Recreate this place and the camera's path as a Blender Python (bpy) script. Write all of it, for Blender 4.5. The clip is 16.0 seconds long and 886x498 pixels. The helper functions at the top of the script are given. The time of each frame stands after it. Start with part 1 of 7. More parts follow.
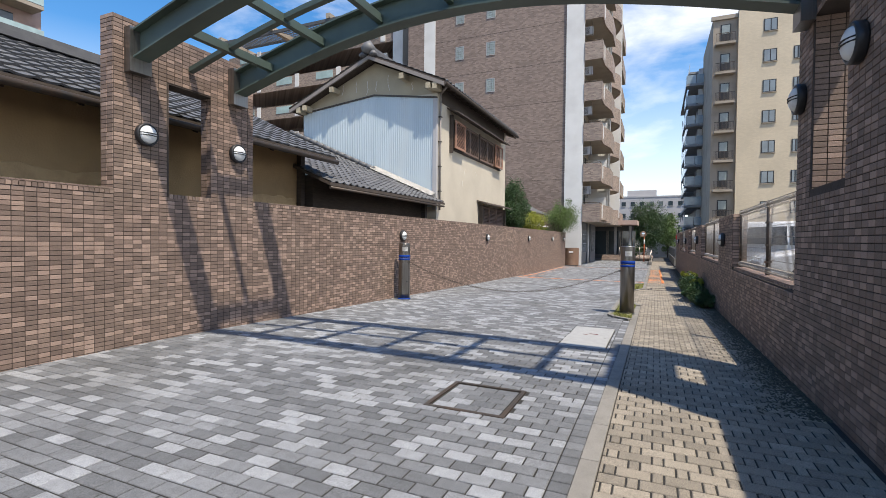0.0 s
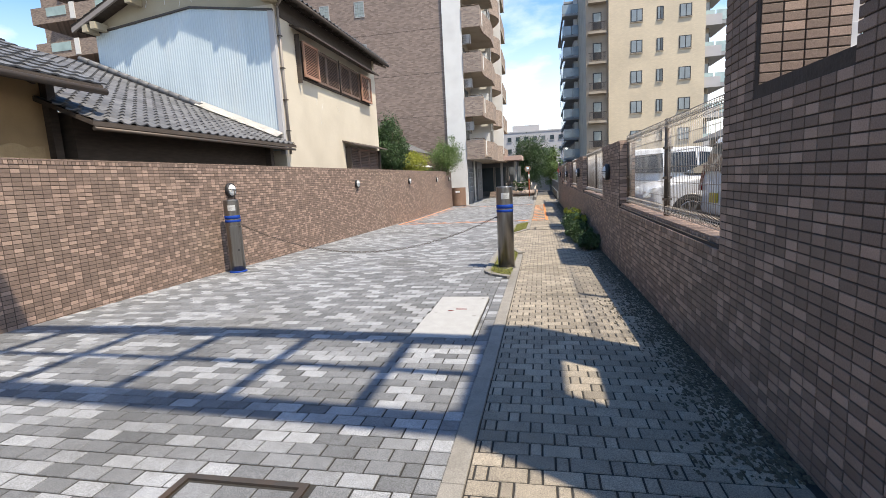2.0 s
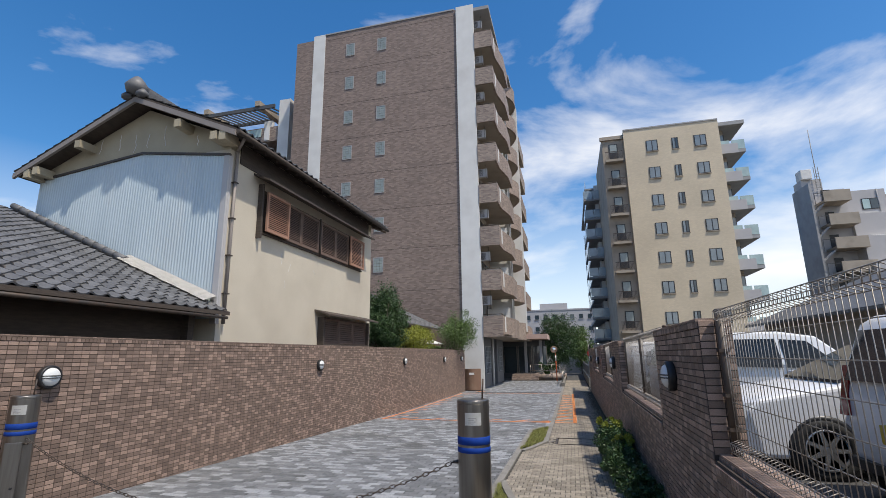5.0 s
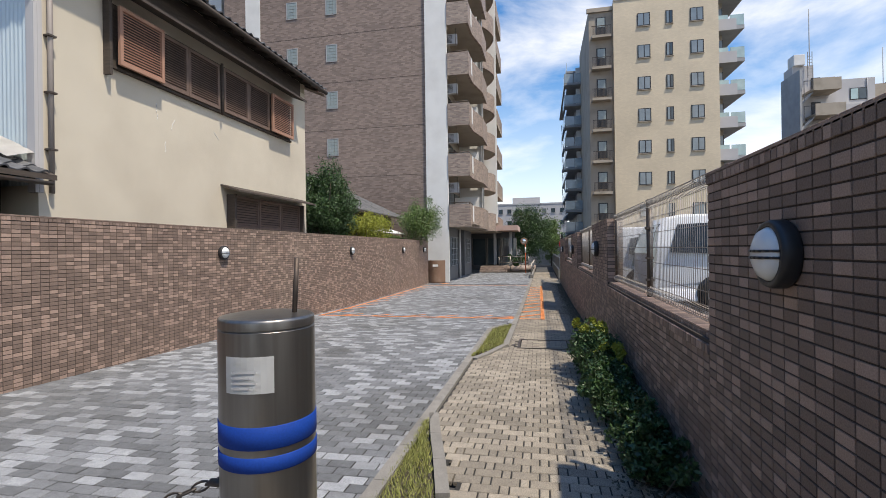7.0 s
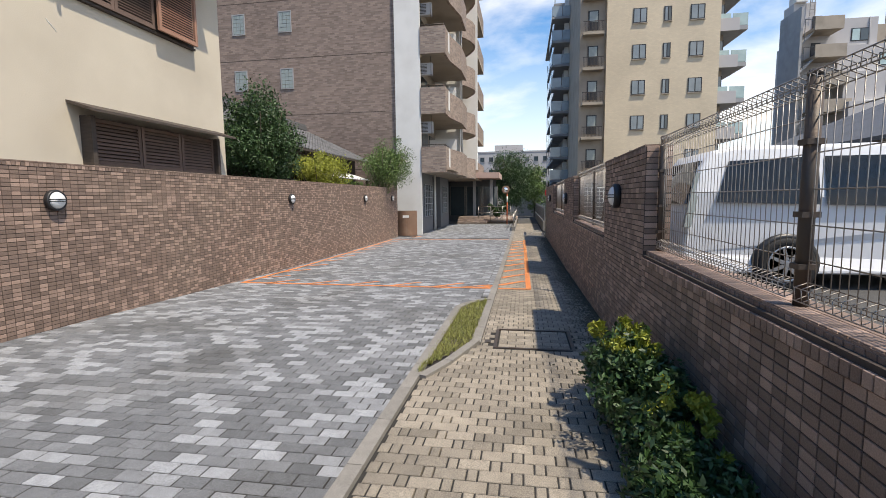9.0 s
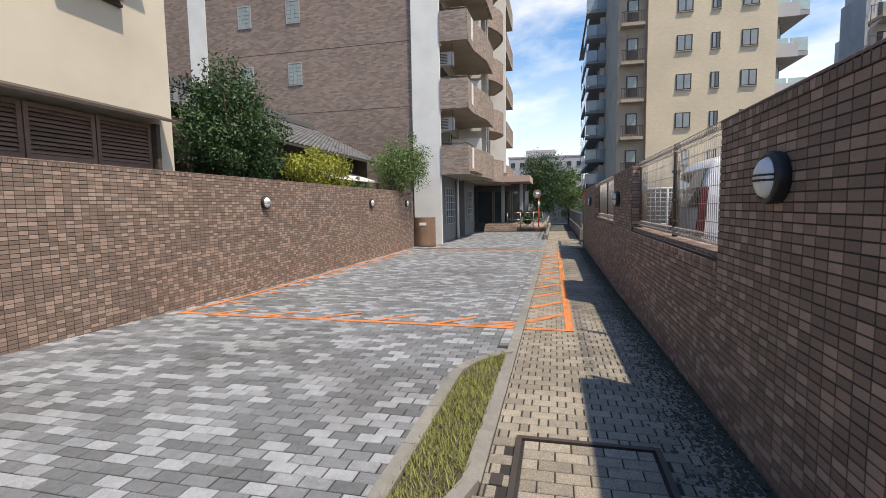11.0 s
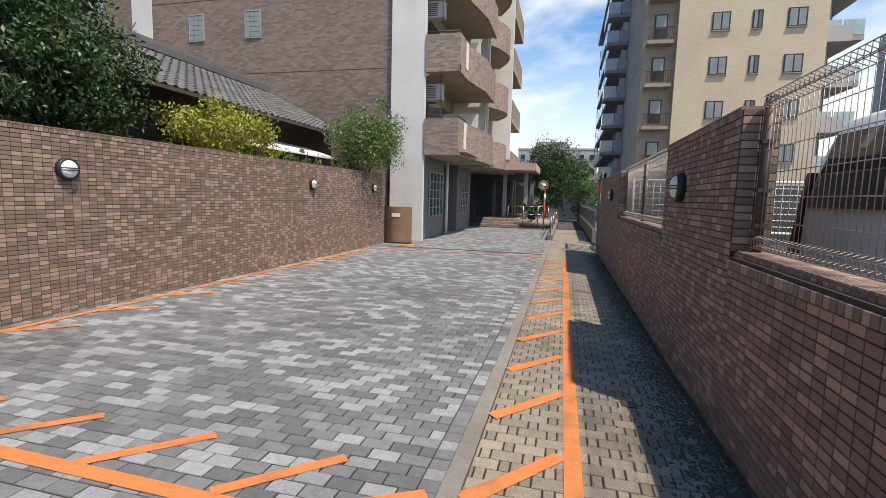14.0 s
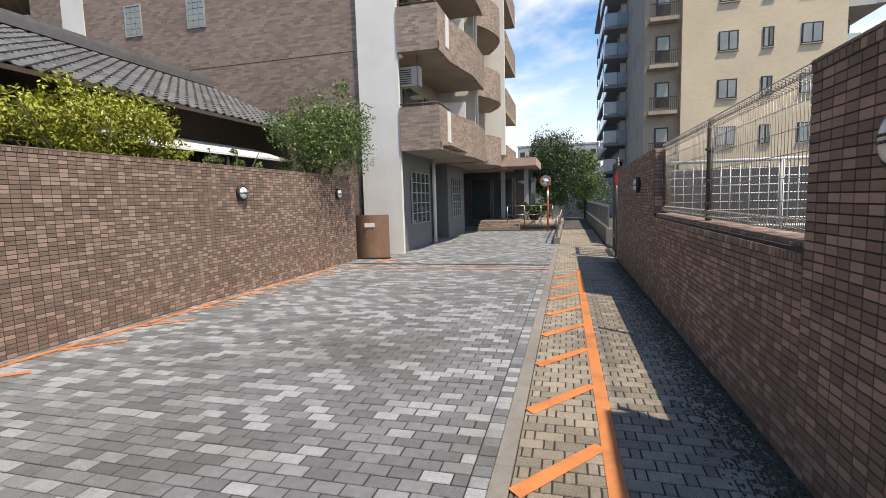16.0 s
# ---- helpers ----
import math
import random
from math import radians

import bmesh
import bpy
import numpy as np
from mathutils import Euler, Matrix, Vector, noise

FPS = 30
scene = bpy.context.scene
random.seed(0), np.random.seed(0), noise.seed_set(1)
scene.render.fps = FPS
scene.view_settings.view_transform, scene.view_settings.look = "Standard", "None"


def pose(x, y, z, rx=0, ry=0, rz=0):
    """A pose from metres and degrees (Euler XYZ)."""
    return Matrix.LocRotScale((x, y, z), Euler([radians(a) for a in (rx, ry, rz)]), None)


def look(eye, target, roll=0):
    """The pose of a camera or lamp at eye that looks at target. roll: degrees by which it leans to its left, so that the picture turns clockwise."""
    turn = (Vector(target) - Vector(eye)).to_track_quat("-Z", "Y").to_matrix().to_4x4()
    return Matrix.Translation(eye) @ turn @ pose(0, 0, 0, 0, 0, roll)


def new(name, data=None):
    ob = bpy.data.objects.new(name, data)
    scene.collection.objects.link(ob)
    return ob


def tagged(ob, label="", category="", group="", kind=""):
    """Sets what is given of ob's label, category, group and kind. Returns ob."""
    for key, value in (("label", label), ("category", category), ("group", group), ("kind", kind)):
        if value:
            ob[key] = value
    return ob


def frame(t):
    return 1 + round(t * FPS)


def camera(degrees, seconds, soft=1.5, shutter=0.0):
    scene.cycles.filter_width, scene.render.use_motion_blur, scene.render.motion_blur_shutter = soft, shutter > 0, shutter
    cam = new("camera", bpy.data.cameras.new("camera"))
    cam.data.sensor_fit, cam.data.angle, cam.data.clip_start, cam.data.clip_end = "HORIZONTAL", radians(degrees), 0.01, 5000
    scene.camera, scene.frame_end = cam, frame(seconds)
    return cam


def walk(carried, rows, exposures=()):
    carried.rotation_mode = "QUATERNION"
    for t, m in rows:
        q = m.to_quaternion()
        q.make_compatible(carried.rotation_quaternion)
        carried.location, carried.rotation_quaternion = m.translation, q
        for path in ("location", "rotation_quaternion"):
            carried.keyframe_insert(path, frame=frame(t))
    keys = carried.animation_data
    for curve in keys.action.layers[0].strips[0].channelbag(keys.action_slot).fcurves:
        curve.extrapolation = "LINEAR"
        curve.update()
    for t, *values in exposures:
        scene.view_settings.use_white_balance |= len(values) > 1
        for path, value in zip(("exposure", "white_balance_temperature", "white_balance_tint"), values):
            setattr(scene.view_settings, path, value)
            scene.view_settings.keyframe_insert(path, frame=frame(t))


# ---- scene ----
cam = camera(86.1, 16.0, soft=0.75)
PATH = [
    (0, (0.0, 0.683, 1.358), (-0.818, 2.508, 1.316), 0.6),
    (0.5, (0.034, 1.075, 1.303), (-0.65, 2.948, 1.156), -0.8),
    (1, (0.042, 1.587, 1.342), (-0.58, 3.475, 1.118), -2.2),
    (1.5, (0.074, 2.195, 1.403), (-0.413, 4.118, 1.149), -2.7),
    (2, (0.086, 2.864, 1.418), (-0.323, 4.8, 1.129), -3.0),
    (2.5, (0.147, 3.512, 1.467), (-0.193, 5.459, 1.164), -3.1),
    (3, (0.196, 4.174, 1.545), (-0.072, 6.151, 1.406), -3.4),
    (3.5, (0.179, 4.702, 1.604), (-0.145, 6.669, 1.754), -2.6),
    (4, (0.267, 5.285, 1.611), (-0.13, 7.201, 2.024), -2.5),
    (4.2, (0.29, 5.528, 1.617), (-0.151, 7.425, 2.07), -2.4),
    (6.3, (0.347, 8.298, 1.543), (-0.166, 10.211, 1.826), -0.8),
    (6.5, (0.324, 8.598, 1.483), (-0.176, 10.524, 1.68), -0.8),
    (7, (0.292, 9.328, 1.437), (-0.116, 11.286, 1.438), -0.8),
    (7.5, (0.246, 10.062, 1.426), (-0.113, 12.025, 1.296), -1.2),
    (8, (0.243, 10.758, 1.404), (-0.086, 12.725, 1.25), -0.4),
    (8.5, (0.256, 11.512, 1.403), (-0.054, 13.479, 1.223), -0.4),
    (9, (0.181, 12.222, 1.403), (-0.151, 14.183, 1.191), -0.6),
    (9.5, (0.134, 12.954, 1.391), (-0.232, 14.912, 1.206), -1.0),
    (9.7, (0.101, 13.246, 1.359), (-0.279, 15.202, 1.185), -0.9),
    (11.8, (0.112, 16.084, 1.259), (-0.379, 18.013, 1.071), -0.8),
    (12, (0.108, 16.384, 1.241), (-0.382, 18.313, 1.046), -0.6),
    (12.5, (0.169, 17.077, 1.228), (-0.301, 19.008, 1.006), -0.3),
    (13, (0.149, 17.754, 1.224), (-0.357, 19.677, 1.01), 0.1),
    (13.5, (0.18, 18.448, 1.21), (-0.322, 20.369, 0.976), 1.5),
    (14, (0.164, 19.17, 1.227), (-0.324, 21.096, 1.007), 1.6),
    (14.5, (0.126, 19.855, 1.24), (-0.374, 21.78, 1.03), 1.3),
    (15, (0.088, 20.546, 1.236), (-0.471, 22.456, 1.044), -0.4),
    (15.5, (0.032, 21.283, 1.219), (-0.541, 23.19, 1.035), -1.1),
    (16, (0.024, 22.013, 1.2), (-0.486, 23.936, 0.995), -1.6),
]
walk(cam, [(t, look(eye, target, roll)) for t, eye, target, roll in PATH],
     exposures=[(0, 0.2, 6700, 10), (0.5, 0.17, 6800, 10), (1.5, 0.45, 6900, 10), (2.5, 0.58, 6950, 10), (3.0, 0.42, 6900, 10), (3.5, 0.03, 6700, 10), (4.0, -0.15, 6500, 10), (4.4, -0.2, 6500, 10), (6.3, -0.2, 6500, 10), (7.0, 0.03, 6700, 10), (8.0, 0.18, 6800, 10), (9.5, 0.12, 6900, 10), (12.0, 0.15, 6950, 10), (14.0, 0.1, 7000, 10), (16.0, 0.2, 7100, 10)])

# ---- light ----
SUN = Vector((0.43, -0.27, 1.0)).normalized()
world = bpy.data.worlds.new("sky")
scene.world = world
world.use_nodes = True


def link_nodes(tree, a, b):
    tree.links.new(a, b)


def build_sky():
    t = world.node_tree
    t.nodes.clear()
    out = t.nodes.new("ShaderNodeOutputWorld")
    bg = t.nodes.new("ShaderNodeBackground")
    sky = t.nodes.new("ShaderNodeTexSky")
    sky.sky_type = "NISHITA"
    sky.sun_disc = False
    sky.sun_elevation = math.asin(SUN.z)
    sky.sun_rotation = math.atan2(SUN.x, SUN.y)
    sky.air_density, sky.dust_density, sky.ozone_density = 1.0, 0.6, 2.5
    co = t.nodes.new("ShaderNodeTexCoord")
    mp = t.nodes.new("ShaderNodeMapping")
    mp.inputs["Scale"].default_value = (1.3, 1.3, 3.2)
    mp.inputs["Location"].default_value = (0.62, 0.1, 0.35)
    no = t.nodes.new("ShaderNodeTexNoise")
    no.inputs["Scale"].default_value = 1.7
    no.inputs["Detail"].default_value = 9
    no.inputs["Roughness"].default_value = 0.55
    no.inputs["Distortion"].default_value = 0.35
    ramp = t.nodes.new("ShaderNodeValToRGB")
    ramp.color_ramp.elements[0].position, ramp.color_ramp.elements[1].position = 0.40, 0.64
    mix = t.nodes.new("ShaderNodeMixRGB")
    mix.inputs[2].default_value = (13.2, 13.0, 12.8, 1)
    L = t.links.new
    L(co.outputs["Generated"], mp.inputs[0])
    L(mp.outputs[0], no.inputs["Vector"])
    sx = t.nodes.new("ShaderNodeSeparateXYZ")
    L(co.outputs["Generated"], sx.inputs[0])
    lean = t.nodes.new("ShaderNodeMath")
    lean.operation = "MULTIPLY_ADD"
    lean.inputs[1].default_value = 0.13
    L(sx.outputs[0], lean.inputs[0])
    L(no.outputs[0], lean.inputs[2])
    low = t.nodes.new("ShaderNodeMath")
    low.operation = "MULTIPLY_ADD"
    low.inputs[1].default_value = -0.26
    L(sx.outputs[2], low.inputs[0])
    L(lean.outputs[0], low.inputs[2])
    L(low.outputs[0], ramp.inputs[0])
    L(ramp.outputs[0], mix.inputs[0])
    rich = t.nodes.new("ShaderNodeHueSaturation")
    rich.inputs["Saturation"].default_value = 1.34
    rich.inputs["Value"].default_value = 1.9
    L(sky.outputs[0], rich.inputs["Color"])
    L(rich.outputs[0], mix.inputs[1])
    # bright summer haze towards the horizon
    haze = t.nodes.new("ShaderNodeMapRange")
    haze.inputs[1].default_value, haze.inputs[2].default_value = 0.02, 0.34
    haze.inputs[3].default_value, haze.inputs[4].default_value = 0.75, 0.0
    L(sx.outputs[2], haze.inputs[0])
    veil = t.nodes.new("ShaderNodeMixRGB")
    veil.inputs[2].default_value = (11.6, 12.0, 12.3, 1)
    L(haze.outputs[0], veil.inputs[0])
    L(mix.outputs[0], veil.inputs[1])
    L(veil.outputs[0], bg.inputs[0])
    bg.inputs[1].default_value = 0.1
    L(bg.outputs[0], out.inputs[0])


build_sky()
sun_data = bpy.data.lights.new("sun", "SUN")
sun_data.energy, sun_data.angle, sun_data.color = 5.0, radians(1.0), (1.0, 0.92, 0.80)
sun_lamp = new("sun", sun_data)
sun_lamp.matrix_world = look(SUN * 60, (0, 0, 0))

# ---- materials ----


def material(name, base, rough=0.8, metal=0.0, second=None, scale=6.0, detail=4.0, amount=0.5, stain=None, stain_scale=0.7,
             bump=0.0, bump_scale=60.0, vary=0.0, island=False, spec=0.5, grit=0.0, light=0.0, stretch=(1, 1, 1)):
    """A surface with two scales of variation, fine relief, and a tone of its own for each piece."""
    m = bpy.data.materials.new(name)
    m.use_nodes = True
    t = m.node_tree
    N, L = t.nodes.new, t.links.new
    b = t.nodes["Principled BSDF"]
    b.inputs["Roughness"].default_value = rough
    b.inputs["Metallic"].default_value = metal
    b.inputs["Specular IOR Level"].default_value = spec
    co = N("ShaderNodeNewGeometry")
    mp = N("ShaderNodeMapping")
    mp.inputs["Scale"].default_value = stretch
    L(co.outputs["Position"], mp.inputs[0])
    pos = mp.outputs[0]
    second = second or tuple(c * 0.7 for c in base)
    n1 = N("ShaderNodeTexNoise")
    n1.inputs["Scale"].default_value, n1.inputs["Detail"].default_value = scale, detail
    L(pos, n1.inputs["Vector"])
    r1 = N("ShaderNodeMapRange")
    r1.inputs[1].default_value, r1.inputs[2].default_value = 0.35, 0.7
    r1.inputs[4].default_value = amount
    L(n1.outputs[0], r1.inputs[0])
    mix = N("ShaderNodeMixRGB")
    mix.inputs[1].default_value, mix.inputs[2].default_value = (*base, 1), (*second, 1)
    L(r1.outputs[0], mix.inputs[0])
    col = mix.outputs[0]
    if stain:
        n2 = N("ShaderNodeTexNoise")
        n2.inputs["Scale"].default_value, n2.inputs["Detail"].default_value = stain_scale, 6
        L(pos, n2.inputs["Vector"])
        r2 = N("ShaderNodeMapRange")
        r2.inputs[1].default_value, r2.inputs[2].default_value = 0.5, 0.72
        r2.inputs[4].default_value = 0.6
        L(n2.outputs[0], r2.inputs[0])
        m2 = N("ShaderNodeMixRGB")
        m2.inputs[2].default_value = (*stain, 1)
        L(r2.outputs[0], m2.inputs[0])
        L(col, m2.inputs[1])
        col = m2.outputs[0]
    if grit:
        n4 = N("ShaderNodeTexNoise")
        n4.inputs["Scale"].default_value, n4.inputs["Detail"].default_value = 170, 4
        L(pos, n4.inputs["Vector"])
        r4 = N("ShaderNodeMapRange")
        r4.inputs[1].default_value, r4.inputs[2].default_value = 0.3, 0.7
        r4.inputs[3].default_value, r4.inputs[4].default_value = 1 - grit, 1 + grit
        L(n4.outputs[0], r4.inputs[0])
        h4 = N("ShaderNodeHueSaturation")
        L(r4.outputs[0], h4.inputs["Value"])
        L(col, h4.inputs["Color"])
        col = h4.outputs[0]
    if vary:
        if island:
            src = co.outputs["Random Per Island"]
        else:
            src = N("ShaderNodeObjectInfo").outputs["Random"]
        r3 = N("ShaderNodeMapRange")
        r3.inputs[3].default_value, r3.inputs[4].default_value = 1 - vary, 1 + vary
        L(src, r3.inputs[0])
        if light:
            cr = N("ShaderNodeMapRange")
            cr.inputs[1].default_value, cr.inputs[2].default_value = 0.62, 0.84
            cr.inputs[3].default_value, cr.inputs[4].default_value = 1.0, light
            L(src, cr.inputs[0])
            mu = N("ShaderNodeMath")
            mu.operation = "MULTIPLY"
            L(r3.outputs[0], mu.inputs[0])
            L(cr.outputs[0], mu.inputs[1])
            r3 = mu
        hs = N("ShaderNodeHueSaturation")
        L(r3.outputs[0], hs.inputs["Value"])
        L(col, hs.inputs["Color"])
        col = hs.outputs[0]
    L(col, b.inputs["Base Color"])
    if bump:
        n3 = N("ShaderNodeTexNoise")
        n3.inputs["Scale"].default_value, n3.inputs["Detail"].default_value = bump_scale, 5
        L(pos, n3.inputs["Vector"])
        bp = N("ShaderNodeBump")
        bp.inputs["Strength"].default_value, bp.inputs["Distance"].default_value = bump, 0.01
        L(n3.outputs[0], bp.inputs["Height"])
        L(bp.outputs[0], b.inputs["Normal"])
    return m


def tile_facade(name, a, b_, mortar, width, height, joint=0.006):
    """Small facade tiles seen from far away: a brick pattern of real size on walls that face along y or along x."""
    m = bpy.data.materials.new(name)
    m.use_nodes = True
    t = m.node_tree
    N, L = t.nodes.new, t.links.new
    p = t.nodes["Principled BSDF"]
    p.inputs["Roughness"].default_value = 0.6
    g = N("ShaderNodeNewGeometry")
    sep = N("ShaderNodeSeparateXYZ")
    L(g.outputs["Position"], sep.inputs[0])
    add = N("ShaderNodeMath")
    L(sep.outputs[0], add.inputs[0])
    L(sep.outputs[1], add.inputs[1])
    com = N("ShaderNodeCombineXYZ")
    L(add.outputs[0], com.inputs[0])
    L(sep.outputs[2], com.inputs[1])
    br = N("ShaderNodeTexBrick")
    br.inputs["Color1"].default_value, br.inputs["Color2"].default_value = (*a, 1), (*b_, 1)
    br.inputs["Mortar"].default_value = (*mortar, 1)
    br.inputs["Scale"].default_value = 1.0
    br.inputs["Brick Width"].default_value, br.inputs["Row Height"].default_value = width, height
    br.inputs["Mortar Size"].default_value = joint
    L(com.outputs[0], br.inputs["Vector"])
    no = N("ShaderNodeTexNoise")
    no.inputs["Scale"].default_value, no.inputs["Detail"].default_value = 0.35, 5
    L(g.outputs["Position"], no.inputs["Vector"])
    mr = N("ShaderNodeMapRange")
    mr.inputs[3].default_value, mr.inputs[4].default_value = 0.8, 1.2
    L(no.outputs[0], mr.inputs[0])
    hs = N("ShaderNodeHueSaturation")
    L(mr.outputs[0], hs.inputs["Value"])
    L(br.outputs[0], hs.inputs["Color"])
    L(hs.outputs[0], p.inputs["Base Color"])
    return m


def glass_material(name, tint=(0.05, 0.07, 0.08), rough=0.04):
    """A dark pane that mirrors the sky."""
    return material(name, tint, rough=rough, second=tuple(c * 0.6 for c in tint), scale=1.2, amount=0.6, spec=0.9)


